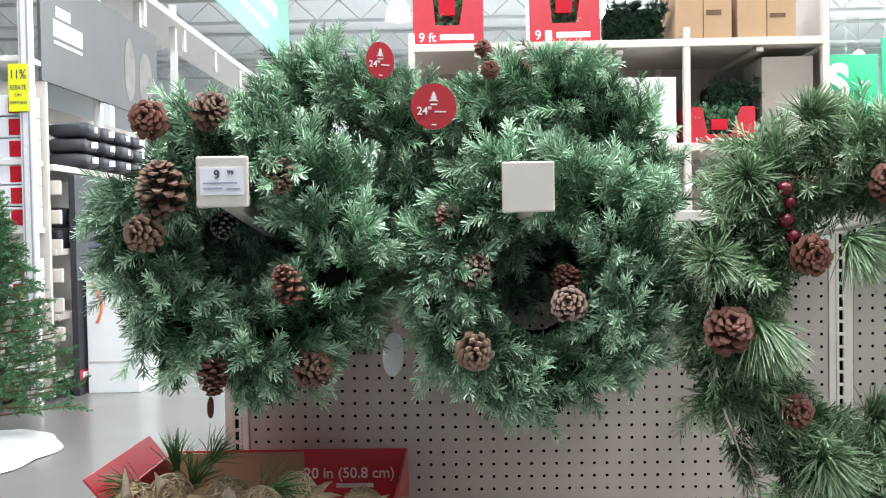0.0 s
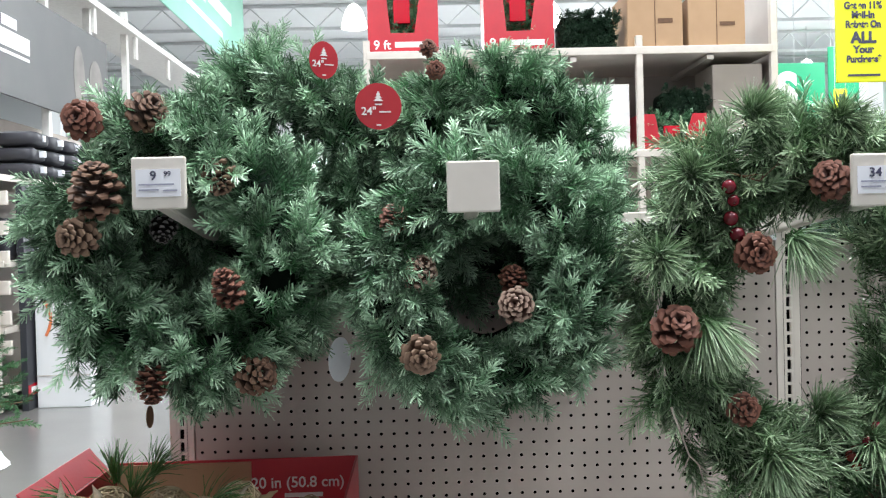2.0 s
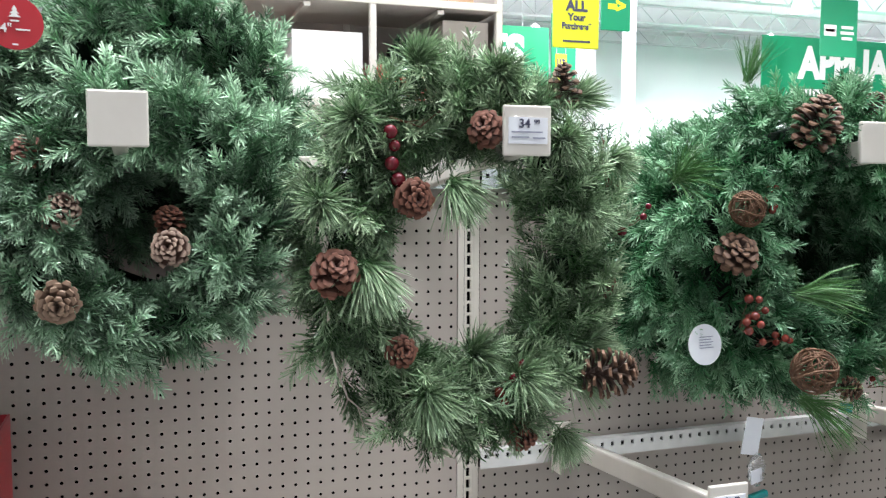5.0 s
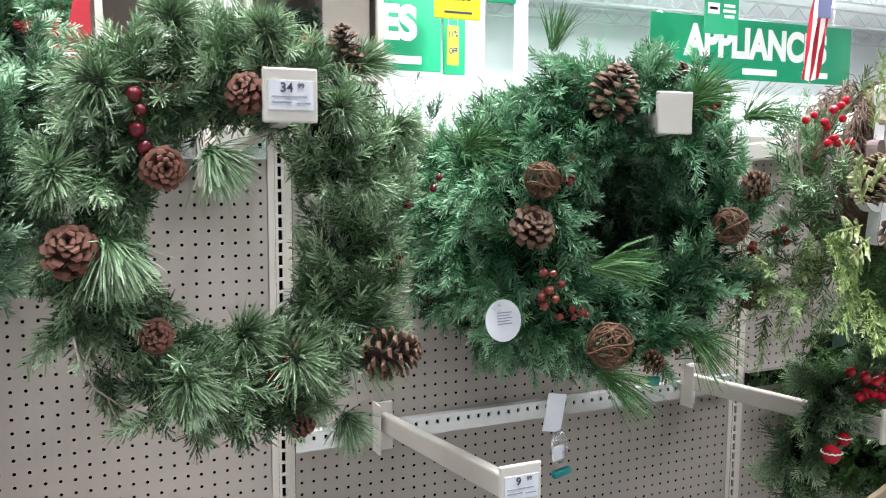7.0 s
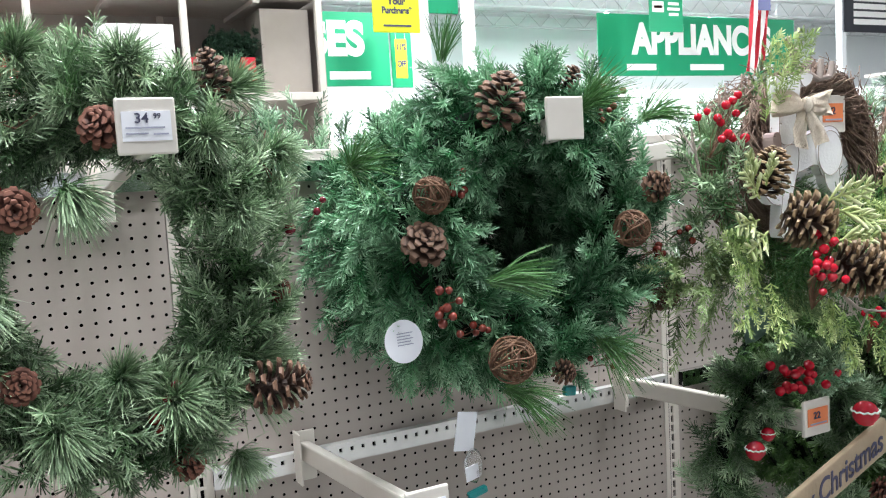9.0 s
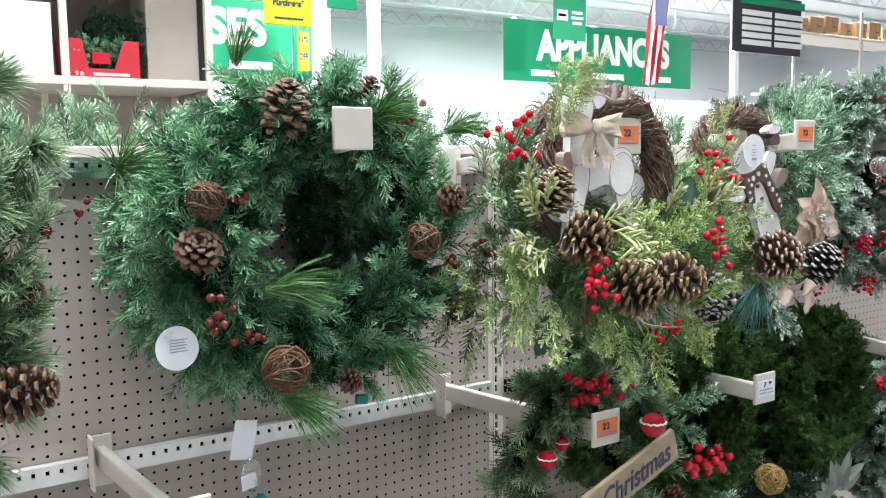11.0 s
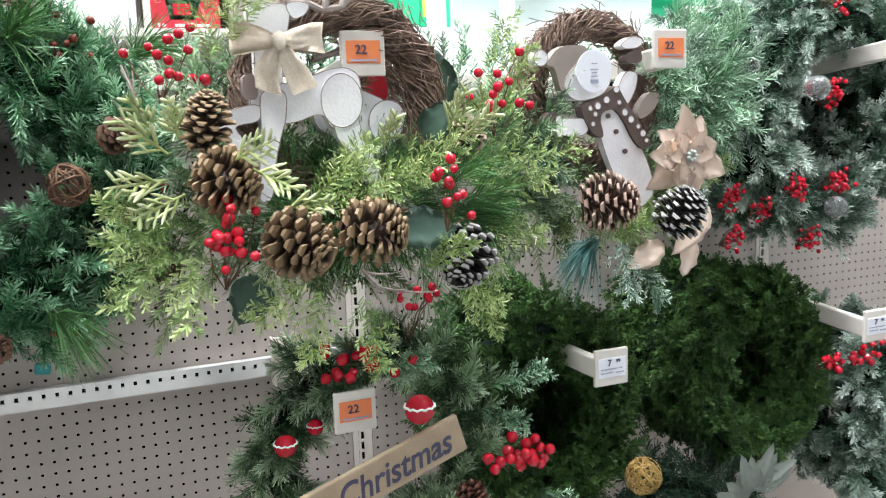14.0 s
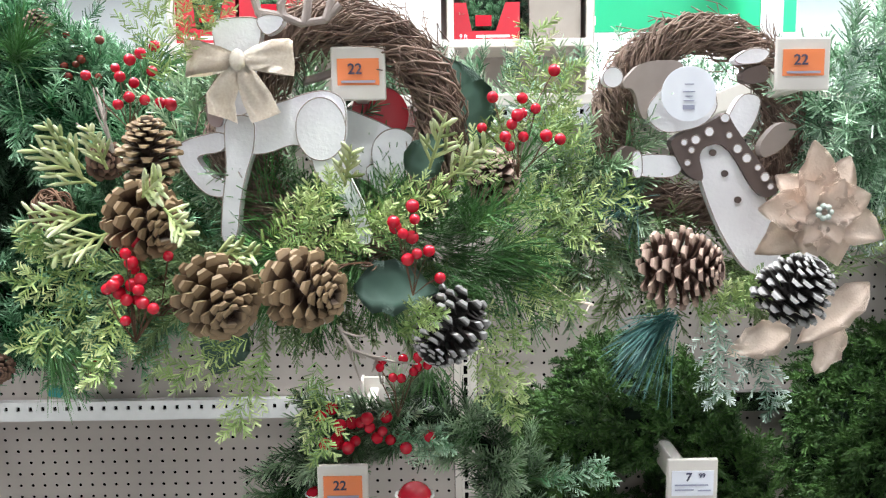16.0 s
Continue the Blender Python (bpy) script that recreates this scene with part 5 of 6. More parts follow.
SM = [(0, 0.004, [(-20, -40), (55, -80), (185, 110), (232, 255), (142, 314), (55, 190), (0, 60)]),
      (1, 0.008, [(-165, -270), (-45, -270), (-95, -190), (-145, -120), (-165, -120), (-185, -200), (-215, -200), (-212, -222)]),
      (0, 0.011, disc_outline(-242, -228, 26)), (0, 0.010, [(-155, -150), (-105, -210), (-20, -250), (40, -160), (0, -100), (-100, -80), (-145, -110)]),
      (2, 0.012, [(-95, -70), (15, -110), (55, -140), (75, -100), (185, 50), (200, 80), (145, 95), (55, -60), (-20, -40), (5, 50), (-45, 30), (-75, -20)]),
      (0, 0.007, [(-185, 30), (-180, -30), (-55, -25), (-60, 35)]), (2, 0.010, [(-240, -20), (-205, -55), (-170, -40), (-185, 20), (-215, 20)]),
      (0, 0.007, [(55, -110), (95, -185), (150, -175), (135, -110), (95, -55)]), (2, 0.010, [(90, -240), (155, -260), (165, -210), (95, -205)]), (0, 0.012, [(65, -270), (115, -300), (165, -290), (145, -260), (85, -255)]),
      (1, 0.006, [(145, -50), (195, -110), (250, -100), (215, -40), (155, -10)]), (0, 0.011, [(-190, -35), (-165, -40), (-160, 30), (-185, 35)])]
SM += [(2, 0.0075, disc_outline(x, z, 9, n=12)) for x, z in ((25, -30), (58, 25), (95, 95))]
SM += [(0, 0.0135, disc_outline(x, z, 9 if k % 2 else 13, n=6)) for k, (x, z) in enumerate(((-25, -65), (-45, -5), (85, -40), (140, 10), (50, -120), (175, 60), (10, -85), (-35, -38), (110, -15), (62, -75), (160, 35), (-55, -58)))]
cutout("snowman_figure", wf, SC, SS, SM, [WOODGREY, WOODTAUPE, WOODBROWN], "flat wooden snowman figure in grey and brown paint")
tg, m = round_tag(wf, (1.509, -0.578, 1.533), 0.0372, PAPER, 0, label="round white paper tag with a bar code")
for k, (v, w) in enumerate(((0.012, 0.012), (0.002, 0.016), (-0.004, 0.010), (-0.010, 0.014))):
    part("print_line", new_box((-w / 2, -0.0016, v), (w / 2, -0.0009, v + 0.0015), 0, m), GREYINK, tg)
part("bar_code", new_box((-0.008, -0.0016, -0.021), (0.008, -0.0009, -0.015), 0, m), GREYINK, tg)
hook_at((1.648, -0.602, 1.568), "orange", ("22",), "beige display arm whose orange price label reads 22")
po = new("poinsettia")
po.location = Vector((1.669, -0.630, 1.377)) - wf.location
po.parent = wf
tagged(po, "tan fabric poinsettia flower")
pc = Vector((1.669, -0.630, 1.377))
for k in range(9):
    a = 2 * math.pi * k / 9 + 0.3
    leaf(po, pc + Vector((0, 0.004, 0)), (math.cos(a), -0.12, math.sin(a)), (0.1, -1, 0.1), 0.070 + 0.012 * (k % 3), 0.058, PETAL, bend=0.0 + 0.22 * (k % 2), name="petal")
for k in range(6):
    a = 2 * math.pi * k / 6
    leaf(po, pc + Vector((0, -0.008, 0)), (math.cos(a), -0.35, math.sin(a)), (0.1, -1, 0.1), 0.050, 0.036, PETAL, bend=0.14, name="petal")
for k in range(7):
    a = 2 * math.pi * k / 7
    ball_part(pc + Vector((0.008 * math.cos(a), -0.018, 0.008 * math.sin(a))), 0.004, GREYLEAF, po, "stamen")
for k, (p, d, ln) in enumerate((((1.660, -0.580, 1.208), (-0.9, -0.2, -0.3), 0.10), ((1.767, -0.580, 1.271), (-0.8, -0.3, -0.55), 0.14), ((1.727, -0.570, 1.221), (-0.3, -0.3, -0.6), 0.09))):
    leaf(wf, p, d, (0.2, -0.9, 0.3), ln, 0.05, PETAL, "tan fabric leaf", bend=0.1)
twig(wf, [(1.379, -0.600, 1.249), (1.347, -0.610, 1.259), (1.309, -0.600, 1.250)], 0.0022, PETAL, side=7, seed=17)

# ---- flocked wreath details ----
for k, (p, n) in enumerate((((2.026, -0.540, 1.291), 16), ((2.139, -0.540, 1.294), 16), ((1.893, -0.500, 1.271), 10), ((2.095, -0.520, 1.169), 10), ((1.977, -0.500, 1.245), 8), ((1.916, -0.480, 1.185), 7), ((2.118, -0.540, 1.482), 12), ((2.124, -0.540, 1.673), 6))):
    berries(wg, p, (0.024, 0.016, 0.028), n + 10, 0.0052, BERRY, seed=60 + k)
for p, r in (((2.053, -0.560, 1.492), 0.026), ((2.125, -0.550, 1.242), 0.024), ((1.917, -0.520, 1.540), 0.018)):
    ball_part(p, r, CLEAR, wg, "glass_bauble", "clear glass bauble")
for k, p in enumerate(((2.148, -0.540, 0.891), (2.244, -0.540, 0.899))):
    berries(wk, p, (0.035, 0.018, 0.03), 11, 0.008, BERRY, seed=80 + k)

# ---- greeting wreath ----
HC = (1.109, -0.500, 0.871)
wh = fir_wreath((HC[0], -0.47, HC[2] - 0.01), 0.19, 0.185, 0.055, 10, "thin pine wreath with a wooden greeting board, baubles and berries", n=240, mat=N_PINE, needle=0.030, name="greeting_wreath", group="novelty wreaths")[0]
m = pose(*(1.018, -0.640, 0.876), 0, -17, 4)
bd = part("greeting_board", new_box((-0.20, -0.006, -0.034), (0.20, 0.006, 0.034), 0.003, m), PLANK, wh, "weathered wooden board with dark lettering")
words("Merry Christmas", 0.060, m @ pose(0, -0.0075, -0.002, 90) @ Matrix(((1, 0.28, 0, 0), (0, 1, 0, 0), (0, 0, 1, 0), (0, 0, 0, 1))), INK, bd, squeeze=0.86)
for p, r in (((1.131, -0.640, 0.990), 0.025), ((0.923, -0.560, 0.937), 0.019), ((0.979, -0.540, 0.953), 0.014)):
    bb = ball_part(p, r, BERRY, wh, "bauble", "red bauble with a white zigzag band")
    bm = bmesh.new()
    c = Vector(p)
    ring = [(c + Vector((r * 1.01 * math.cos(a * math.pi / 12), r * 1.01 * math.sin(a * math.pi / 12), r * (0.22 + 0.1 * (a % 2))))) for a in range(25)]
    tube(bm, ring, r * 0.08, 5)
    part("band", bm, WHITEINK, bb)
for k, (p, sp, n, r, dp) in enumerate((((1.072, -0.560, 1.058), (0.05, 0.02, 0.03), 10, 0.0088, 0), ((1.333, -0.620, 0.866), (0.055, 0.02, 0.03), 20, 0.0102, 0), ((1.027, -0.560, 1.057), (0.05, 0.02, 0.03), 9, 0.009, 0))):
    berries(wh, p, sp, n, r, BERRY, seed=90 + k)
cone_at((1.238, -0.600, 0.801), (0.2, -0.8, -0.4), 0.05, 0.024, CONEROSE, wh, seed=5)
cedar(wh, [((1.314, -0.540, 0.975), (0.8, -0.3, 0.2), 0.10), ((1.283, -0.540, 0.932), (0.8, -0.3, -0.3), 0.09), ((1.385, -0.580, 0.777), (0.6, -0.3, -0.6), 0.10), ((1.084, -0.540, 1.038), (0.7, -0.3, 0.1), 0.10)], N_FIR, 61)
hook_at((1.030, -0.603, 0.995), "orange", ("22",), "beige display arm whose orange price label reads 22", 0.955)
hook_at((1.516, -0.610, 0.999), "white", ("7", "99"), "beige display arm whose price plate reads 7.99", 0.99)
hook_at((2.191, -0.600, 0.988), "white", ("7", "99"), "beige display arm with a white price label", 1.03)
hook_at((2.239, -0.600, 1.584), "white", ("29", "99"), "beige display arm with a white price label")
# lower display under the boxwood wreaths
wl = thing("leaf_wreath", (1.835, -0.500, 0.580), "dark wreath with a gold vine ball and sage leaves", "wreath", "novelty wreaths")
L0 = (1.774, -0.500, 0.551)
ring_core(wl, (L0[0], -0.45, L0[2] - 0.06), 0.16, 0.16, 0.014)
green(wl, [ring_sprigs(rng, (L0[0], -0.45, L0[2] - 0.06), 0.16, 0.16, 0.09, 460, 50, 0.026, 0.0026, 0.075)], N_DARK)
vine_ball(wl, (1.628, -0.560, 0.743), 0.037, GOLDVINE, 44, label="gold vine ball")
for k in range(12):
    a = -0.3 + 0.28 * k
    leaf(wl, Vector((1.910, -0.540, 0.634)) + Vector((0, 0, -0.005 * k + 0.03)), (math.cos(a), -0.4, math.sin(a) + 0.2), (0, -1, 0.2), 0.085 + 0.02 * (k % 3), 0.042, GREYLEAF, bend=0.15)

# ---- greenery on top of the panel ----
tops = thing("evergreen_garland", (0.9, 0.08, TOP + 0.02), "row of frosted evergreen tips along the shelf top", "garland")
r = np.random.default_rng(5)
n = 430
base = np.stack([r.uniform(-0.5, 2.6, n), r.uniform(0.10, 0.26, n), r.uniform(TOP - 0.06, TOP + 0.075, n)], 1)
green(tops, [sprigs(r, base, np.stack([r.normal(0, 0.35, n), r.normal(-0.1, 0.2, n), np.ones(n)], 1), r.uniform(0.05, 0.10, n), 44, 0.026, 0.003, 0.7)], N_FIR)
bm = bmesh.new()
tube(bm, [(-0.5 + 0.1 * k, 0.18 + 0.02 * math.sin(k), TOP - 0.03) for k in range(32)], 0.03, 8)
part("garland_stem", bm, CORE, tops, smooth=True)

# ---- open carton of picks ----
ct = thing("open_carton", (-1.08, -0.3, 0.7), "open red carton full of burlap pods, husks and pine picks", "box")
X0, X1, Y0, Y1, ZB, ZT = -1.31, (-0.864, -0.120, 1.110)[0], -0.50, -0.12, 0.745, (-0.941, -0.120, 1.117)[2]
for nm, lo, hi in (("carton_side", (X0, Y0, ZB), (X0 + 0.004, Y1, ZT)), ("carton_side", (X1 - 0.004, Y0, ZB), (X1, Y1, ZT)), ("carton_back", (X0 + 0.004, Y1 - 0.004, ZB), (X1 - 0.004, Y1, ZT)), ("carton_front", (X0 + 0.004, Y0, ZB), (X1 - 0.004, Y0 + 0.004, ZT - 0.12)), ("carton_base", (X0 + 0.004, Y0 + 0.004, ZB), (X1 - 0.004, Y1 - 0.004, ZB + 0.006))):
    part(nm, new_box(lo, hi, 0.001), REDBOX, ct)
part("kraft_lining", new_box((X0 + 0.005, Y1 - 0.009, ZB + 0.01), (-1.06, Y1 - 0.005, ZT - 0.004)), KRAFT, ct)
words("20 in (50.8 cm)", 0.028, facing(-0.975, Y1 - 0.0085, ZT - 0.045), WHITEINK, ct)
part("print_line", new_box((-1.0, Y1 - 0.0085, ZT - 0.072), (-0.93, Y1 - 0.0075, ZT - 0.064)), WHITEINK, ct)
part("carton_flap", new_box((-0.14, -0.0015, 0), (0.14, 0.0015, 0.05), 0.001, pose(X0, -0.30, ZT, 0, -40, 0) @ pose(0, 0, 0, 0, 0, 90)), REDBOX, ct)
part("shelf_under_carton", new_box((-1.19, -0.40, 0.72), (-0.03, -0.005, 0.745), 0.003), STEEL, None)
tagged(bpy.data.objects["shelf_under_carton"], "beige steel shelf board under the carton", "shelf", kind="structure")
rr = random.Random(9)
for k, c in enumerate(((-1.222, -0.400, 1.128), (-1.127, -0.420, 1.128), (-1.030, -0.380, 1.124), (-1.268, -0.420, 1.119), (-0.923, -0.380, 1.097), (-1.066, -0.460, 1.124))):
    c = Vector(c)
    pod = vine_ball(ct, c + Vector((0, 0, -0.012)), 0.036, NETTING, 300 + k, 44, "burlap_pod", "round pod of woven burlap netting")
    for j in range(4):
        a = rr.uniform(0, 6.28)
        leaf(pod, c + Vector((rr.gauss(0, 0.01), -0.01, -0.02)), (0.5 + 0.5 * math.cos(a), -0.25, rr.uniform(0.1, 0.5)), (rr.gauss(0, 0.5), -0.6, 0.8), rr.uniform(0.06, 0.10), rr.uniform(0.014, 0.024), HUSK if j % 3 else BURLAP, bend=rr.uniform(-0.2, 0.25), name="husk")
tagged(green(ct, [tuft(np.random.default_rng(140 + k), q, w, 80, 0.075, 0.0016, 0.5) for k, (q, w) in enumerate((((-1.199, -0.360, 1.121), (0.5, -0.2, 0.8)), ((-1.267, -0.400, 1.125), (-0.8, -0.3, 0.4)), ((-1.066, -0.420, 1.125), (0.6, -0.4, 0.3)), ((-1.246, -0.300, 1.133), (0, -0.1, 1)), ((-1.182, -0.320, 1.147), (0.6, -0.1, 0.8))))], N_LONG, name="pine_pick"), kind="stuff")

# ---- rack behind ----
RY = 6.0
rk = thing("storage_rack", (0.6, RY + 0.6, 0), "beige steel storage rack with high shelves", "rack")
for px_ in (-1.16, 0.06, 1.28, 2.50):
    for py_ in (RY, RY + 1.1):
        part("rack_post", new_box((px_ - 0.03, py_ - 0.03, 0), (px_ + 0.03, py_ + 0.03, 3.27 if px_ < 2.4 else 4.2), 0.006), STEEL, rk)
for sz in (0.35, 1.25, 2.25, 3.17):
    part("rack_shelf", new_box((-1.16, RY - 0.035, sz - 0.07), (2.50, RY + 1.1, sz), 0.006), STEEL, rk)
part("rack_back", new_box((-1.16, RY + 1.12, 0.1), (2.50, RY + 1.14, 3.17)), PEG, rk)
part("rack_end_panel", new_box((2.532, RY, 1.5), (2.545, RY + 1.1, 4.2)), PEG, rk)
for sx in (-0.6, 0.66, 1.9):
    part("shelf_brace", new_box((sx, RY, 3.05), (sx + 0.06, RY + 1.1, 3.09)), STEEL, rk)


def garland_box(x, z, w, h, d=0.35, y=None):
    y = RY + 0.02 if y is None else y
    b = thing("garland_box", (x, y + d / 2, z), "red printed garland box with a cut-out window", "box", "garland boxes")
    cx = x
    bm = bmesh.new()
    prism(bm, [(cx - w / 2, z), (cx + w / 2, z), (cx + w / 2, z + h), (cx + w * 0.30, z + h), (cx + w * 0.16, z + h * 0.24), (cx - w * 0.18, z + h * 0.24), (cx - w * 0.26, z + h), (cx - w / 2, z + h)], y, y + 0.006)
    part("front_panel", bm, REDBOX, b)
    for nm, lo, hi in (("side_panel", (cx - w / 2, y + 0.006, z), (cx - w / 2 + 0.005, y + d, z + h)), ("side_panel", (cx + w / 2 - 0.005, y + 0.006, z), (cx + w / 2, y + d, z + h)), ("back_panel", (cx - w / 2 + 0.005, y + d - 0.005, z), (cx + w / 2 - 0.005, y + d, z + h))):
        part(nm, new_box(lo, hi), REDBOX, b)
    words("9 ft", h * 0.16, facing(cx - w * 0.30, y - 0.001, z + h * 0.09), WHITEINK, b)
    part("print_line", new_box((cx - w * 0.12, y - 0.001, z + h * 0.06), (cx + w * 0.36, y, z + h * 0.13)), WHITEINK, b)
    r_ = np.random.default_rng(int(x * 100) + 500)
    nn = 240
    ba = np.stack([r_.uniform(cx - w * 0.32, cx + w * 0.32, nn), np.full(nn, y + 0.06) + r_.uniform(0, 0.1, nn), r_.uniform(z + h * 0.2, z + h * 0.95, nn)], 1)
    green(b, [sprigs(r_, ba, np.stack([r_.normal(0, 1, nn), -0.4 + 0 * ba[:, 0], r_.normal(0, 1, nn)], 1), np.full(nn, 0.08), 26, 0.045, 0.008, 0.7)], N_EMERALD)
    part("red_band", new_box((cx - w * 0.13, y - 0.006, z + h * 0.36), (cx + w * 0.10, y + 0.03, z + h * 0.66), 0.004), BERRY, b)
    return b


for bx, bz in ((-0.83, 3.17), (0.21, 3.17)):
    garland_box(bx, bz, 0.63, 0.72)


garland_box(1.58, 2.25, 0.62, 0.32)
garland_box(-0.85, 2.25, 0.56, 0.5)
garland_box(-0.30, 2.25, 0.60, 0.5)


def loose_garland(x, z, w, h, seed):
    g = thing("boxed_garland", (x, RY + 0.3, z), "dark green artificial garland bundled on a shelf", "garland")
    bm = bmesh.new()
    box(bm, (x - w * 0.42, RY + 0.15, z), (x + w * 0.42, RY + 0.45, z + h * 0.85), 0.05)
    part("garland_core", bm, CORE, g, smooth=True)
    r_ = np.random.default_rng(seed)
    nn = 260
    d = unit(r_.normal(size=(nn, 3)) + np.array([0, -0.8, 0.2]))
    ba = np.stack([r_.uniform(x - w * 0.44, x + w * 0.44, nn), np.full(nn, RY + 0.14), r_.uniform(z, z + h * 0.88, nn)], 1)
    green(g, [sprigs(r_, ba, d, np.full(nn, 0.06), 26, 0.04, 0.008, 0.7)], N_DARK)


loose_garland(0.85, 3.18, 0.6, 0.37, 3)
loose_garland(1.72, 2.26, 0.5, 0.62, 4)


def carton(x, y, z, w, d, h, label="plain brown cardboard carton"):
    c = thing("cardboard_carton", (x, y + d / 2, z), label, "box", "cartons")
    part("carton_body", new_box((x - w / 2, y, z), (x + w / 2, y + d, z + h), 0.006), KRAFT, c)
    part("carton_seam", new_box((x - 0.004, y - 0.002, z + 0.01), (x + 0.004, y, z + h - 0.01)), TWIG, c)
    part("carton_label", new_box((x + w * 0.05, y - 0.003, z + h * 0.42), (x + w * 0.32, y - 0.001, z + h * 0.5)), TWIG, c)


carton(1.44, RY + 0.02, 3.17, 0.5, 0.6, 0.52)
carton(2.0, RY + 0.02, 3.17, 0.52, 0.6, 0.44)
wbx = thing("grey_carton", (2.2, RY + 0.2, 2.25), "plain grey-brown carton on a rack shelf", "box")
part("carton_body", new_box((1.98, RY + 0.1, 2.25), (2.44, RY + 0.6, 3.02), 0.006), GREYKRAFT, wbx)
wbx = thing("white_carton", (1.0, RY + 0.3, 2.25), "plain white carton on a rack shelf", "box")
part("carton_body", new_box((0.56, RY + 0.05, 2.25), (1.2, RY + 0.5, 2.85), 0.006), WHITEINK, wbx)
# a second run of shelving with stock beyond the right end of the panel
rk2 = thing("stock_shelf", (8.9, 9.3, 0), "white shelving stacked with stock", "rack")


# ---- hanging signs ----
def hanging_sign(name, x0, x1, z0, z1, y, mat, label, lines=(), wires=True):
    s = thing(name, ((x0 + x1) / 2, y, z0), label, "sign", "hanging signs")
    part("sign_board", new_box((x0, y, z0), (x1, y + 0.03, z1), 0.01), mat, s)
    if wires:
        for wx in (x0 + 0.1 * (x1 - x0), x1 - 0.1 * (x1 - x0)):
            bm = bmesh.new()
            tube(bm, [(wx, y + 0.015, z1), (wx, y + 0.015, CEILING)], 0.006, 5)
            part("wire", bm, TRUSS, s)
    for kind, cx, cz, a, b, mt in lines:
        if kind == "bar":
            part("print_line", new_box((cx - a / 2, y - 0.006, cz - b / 2), (cx + a / 2, y - 0.002, cz + b / 2)), mt, s)
        else:
            words(kind, a, facing(cx, y - 0.004, cz), mt, s, squeeze=b, bold=0.05)
    return s


AX0, AX1, AZ0, AZ1 = (16.659, 20.000, 5.870)[0], (25.329, 20.000, 5.731)[0], (20.090, 20.000, 3.977)[2], (16.658, 20.000, 5.903)[2]
hanging_sign("appliance_sign", AX0, AX1, AZ0, AZ1, 20.0, GREENSIGN, "green hanging sign that reads APPLIANCES in white", (("APPLIANCES", (AX0 + AX1) / 2 + 0.1, AZ0 + 1.12, 1.28, 0.86, WHITEINK), ("bar", AX0 + 1.7, AZ0 + 0.28, 1.2, 0.2, WHITEINK), ("bar", AX0 + 4.5, AZ0 + 0.28, 1.5, 0.2, WHITEINK), ("bar", AX0 + 7.0, AZ0 + 0.28, 1.2, 0.2, WHITEINK)))
MX1, MZ0, MZ1 = (7.304, 15.000, 3.895)[0], (6.950, 15.000, 3.228)[2], (6.369, 15.000, 4.726)[2]
hanging_sign("mattress_sign", MX1 - 6.0, MX1, MZ0, MZ1, 15.0, GREENSIGN, "green hanging sign that reads MATTRESSES in white", (("MATTRESSES", MX1 - 2.95, MZ0 + 0.62 * (MZ1 - MZ0), 0.92, 0.92, WHITEINK), ("bar", MX1 - 3.6, MZ0 + 0.22, 0.9, 0.16, WHITEINK), ("bar", MX1 - 0.9, MZ0 + 0.22, 0.9, 0.16, WHITEINK)))
YL, YR, YB = (2.884, 5.600, 3.176)[0], (3.353, 5.600, 3.190)[0], (3.107, 5.600, 2.746)[2]
YM = (YL + YR) / 2
hanging_sign("rebate_banner", YL, YR, YB, YB + 1.05, 5.6, YELLOW, "yellow rebate banner with black print hanging above the aisle", (("EVERYTHING", YM, YB + 0.81, 0.075, 0.78, INK), ("Get an 11%", YM, YB + 0.655, 0.082, 0.85, INK), ("Mail-In", YM, YB + 0.574, 0.082, 0.9, INK), ("Rebate On", YM, YB + 0.493, 0.082, 0.85, INK), ("ALL", YM, YB + 0.378, 0.13, 1, INK), ("Your", YM, YB + 0.278, 0.085, 1, INK), ("Purchases*", YM, YB + 0.196, 0.08, 0.85, INK), ("bar", YM, YB + 0.06, 0.28, 0.018, INK)))
hanging_sign("arrow_banner", (4.690, 8.000, 3.739)[0], (5.104, 8.000, 3.751)[0], (4.892, 8.000, 3.395)[2], (4.904, 8.000, 3.941)[2], 8.0, GREENSIGN, "small green banner with a yellow arrow", (("bar", (4.844, 8.000, 3.688)[0], (4.844, 8.000, 3.688)[2], 0.13, 0.07, YELLOW), (">", (4.961, 8.000, 3.691)[0], (4.961, 8.000, 3.691)[2], 0.24, 1, YELLOW)))
hanging_sign("discount_banner", (6.982, 14.000, 3.652)[0], (7.231, 14.000, 3.667)[0], (7.113, 14.000, 3.276)[2], (7.099, 14.000, 4.042)[2], 14.0, YELLOW, "yellow banner that reads 11% OFF", (("11%", (7.102, 14.000, 3.878)[0], (7.102, 14.000, 3.878)[2], 0.17, 0.75, INK), ("OFF", (7.108, 14.000, 3.550)[0], (7.108, 14.000, 3.550)[2], 0.17, 0.65, INK)))
hanging_sign("discount_board", (6.978, 14.200, 3.674)[0], (7.636, 14.200, 3.713)[0], (7.215, 14.200, 3.109)[2], (7.061, 14.200, 4.864)[2], 14.2, GREENSIGN, "green post sign behind a yellow banner", ())
ban = thing("department_banner", (-4.2, 12.5, 4.85), "pale green hanging banner with white print along the aisle", "sign", "hanging signs")
part("sign_board", new_box((-4.215, 9.0, 4.85), (-4.185, 16.0, 6.9), 0.01), GREENPALE, ban)
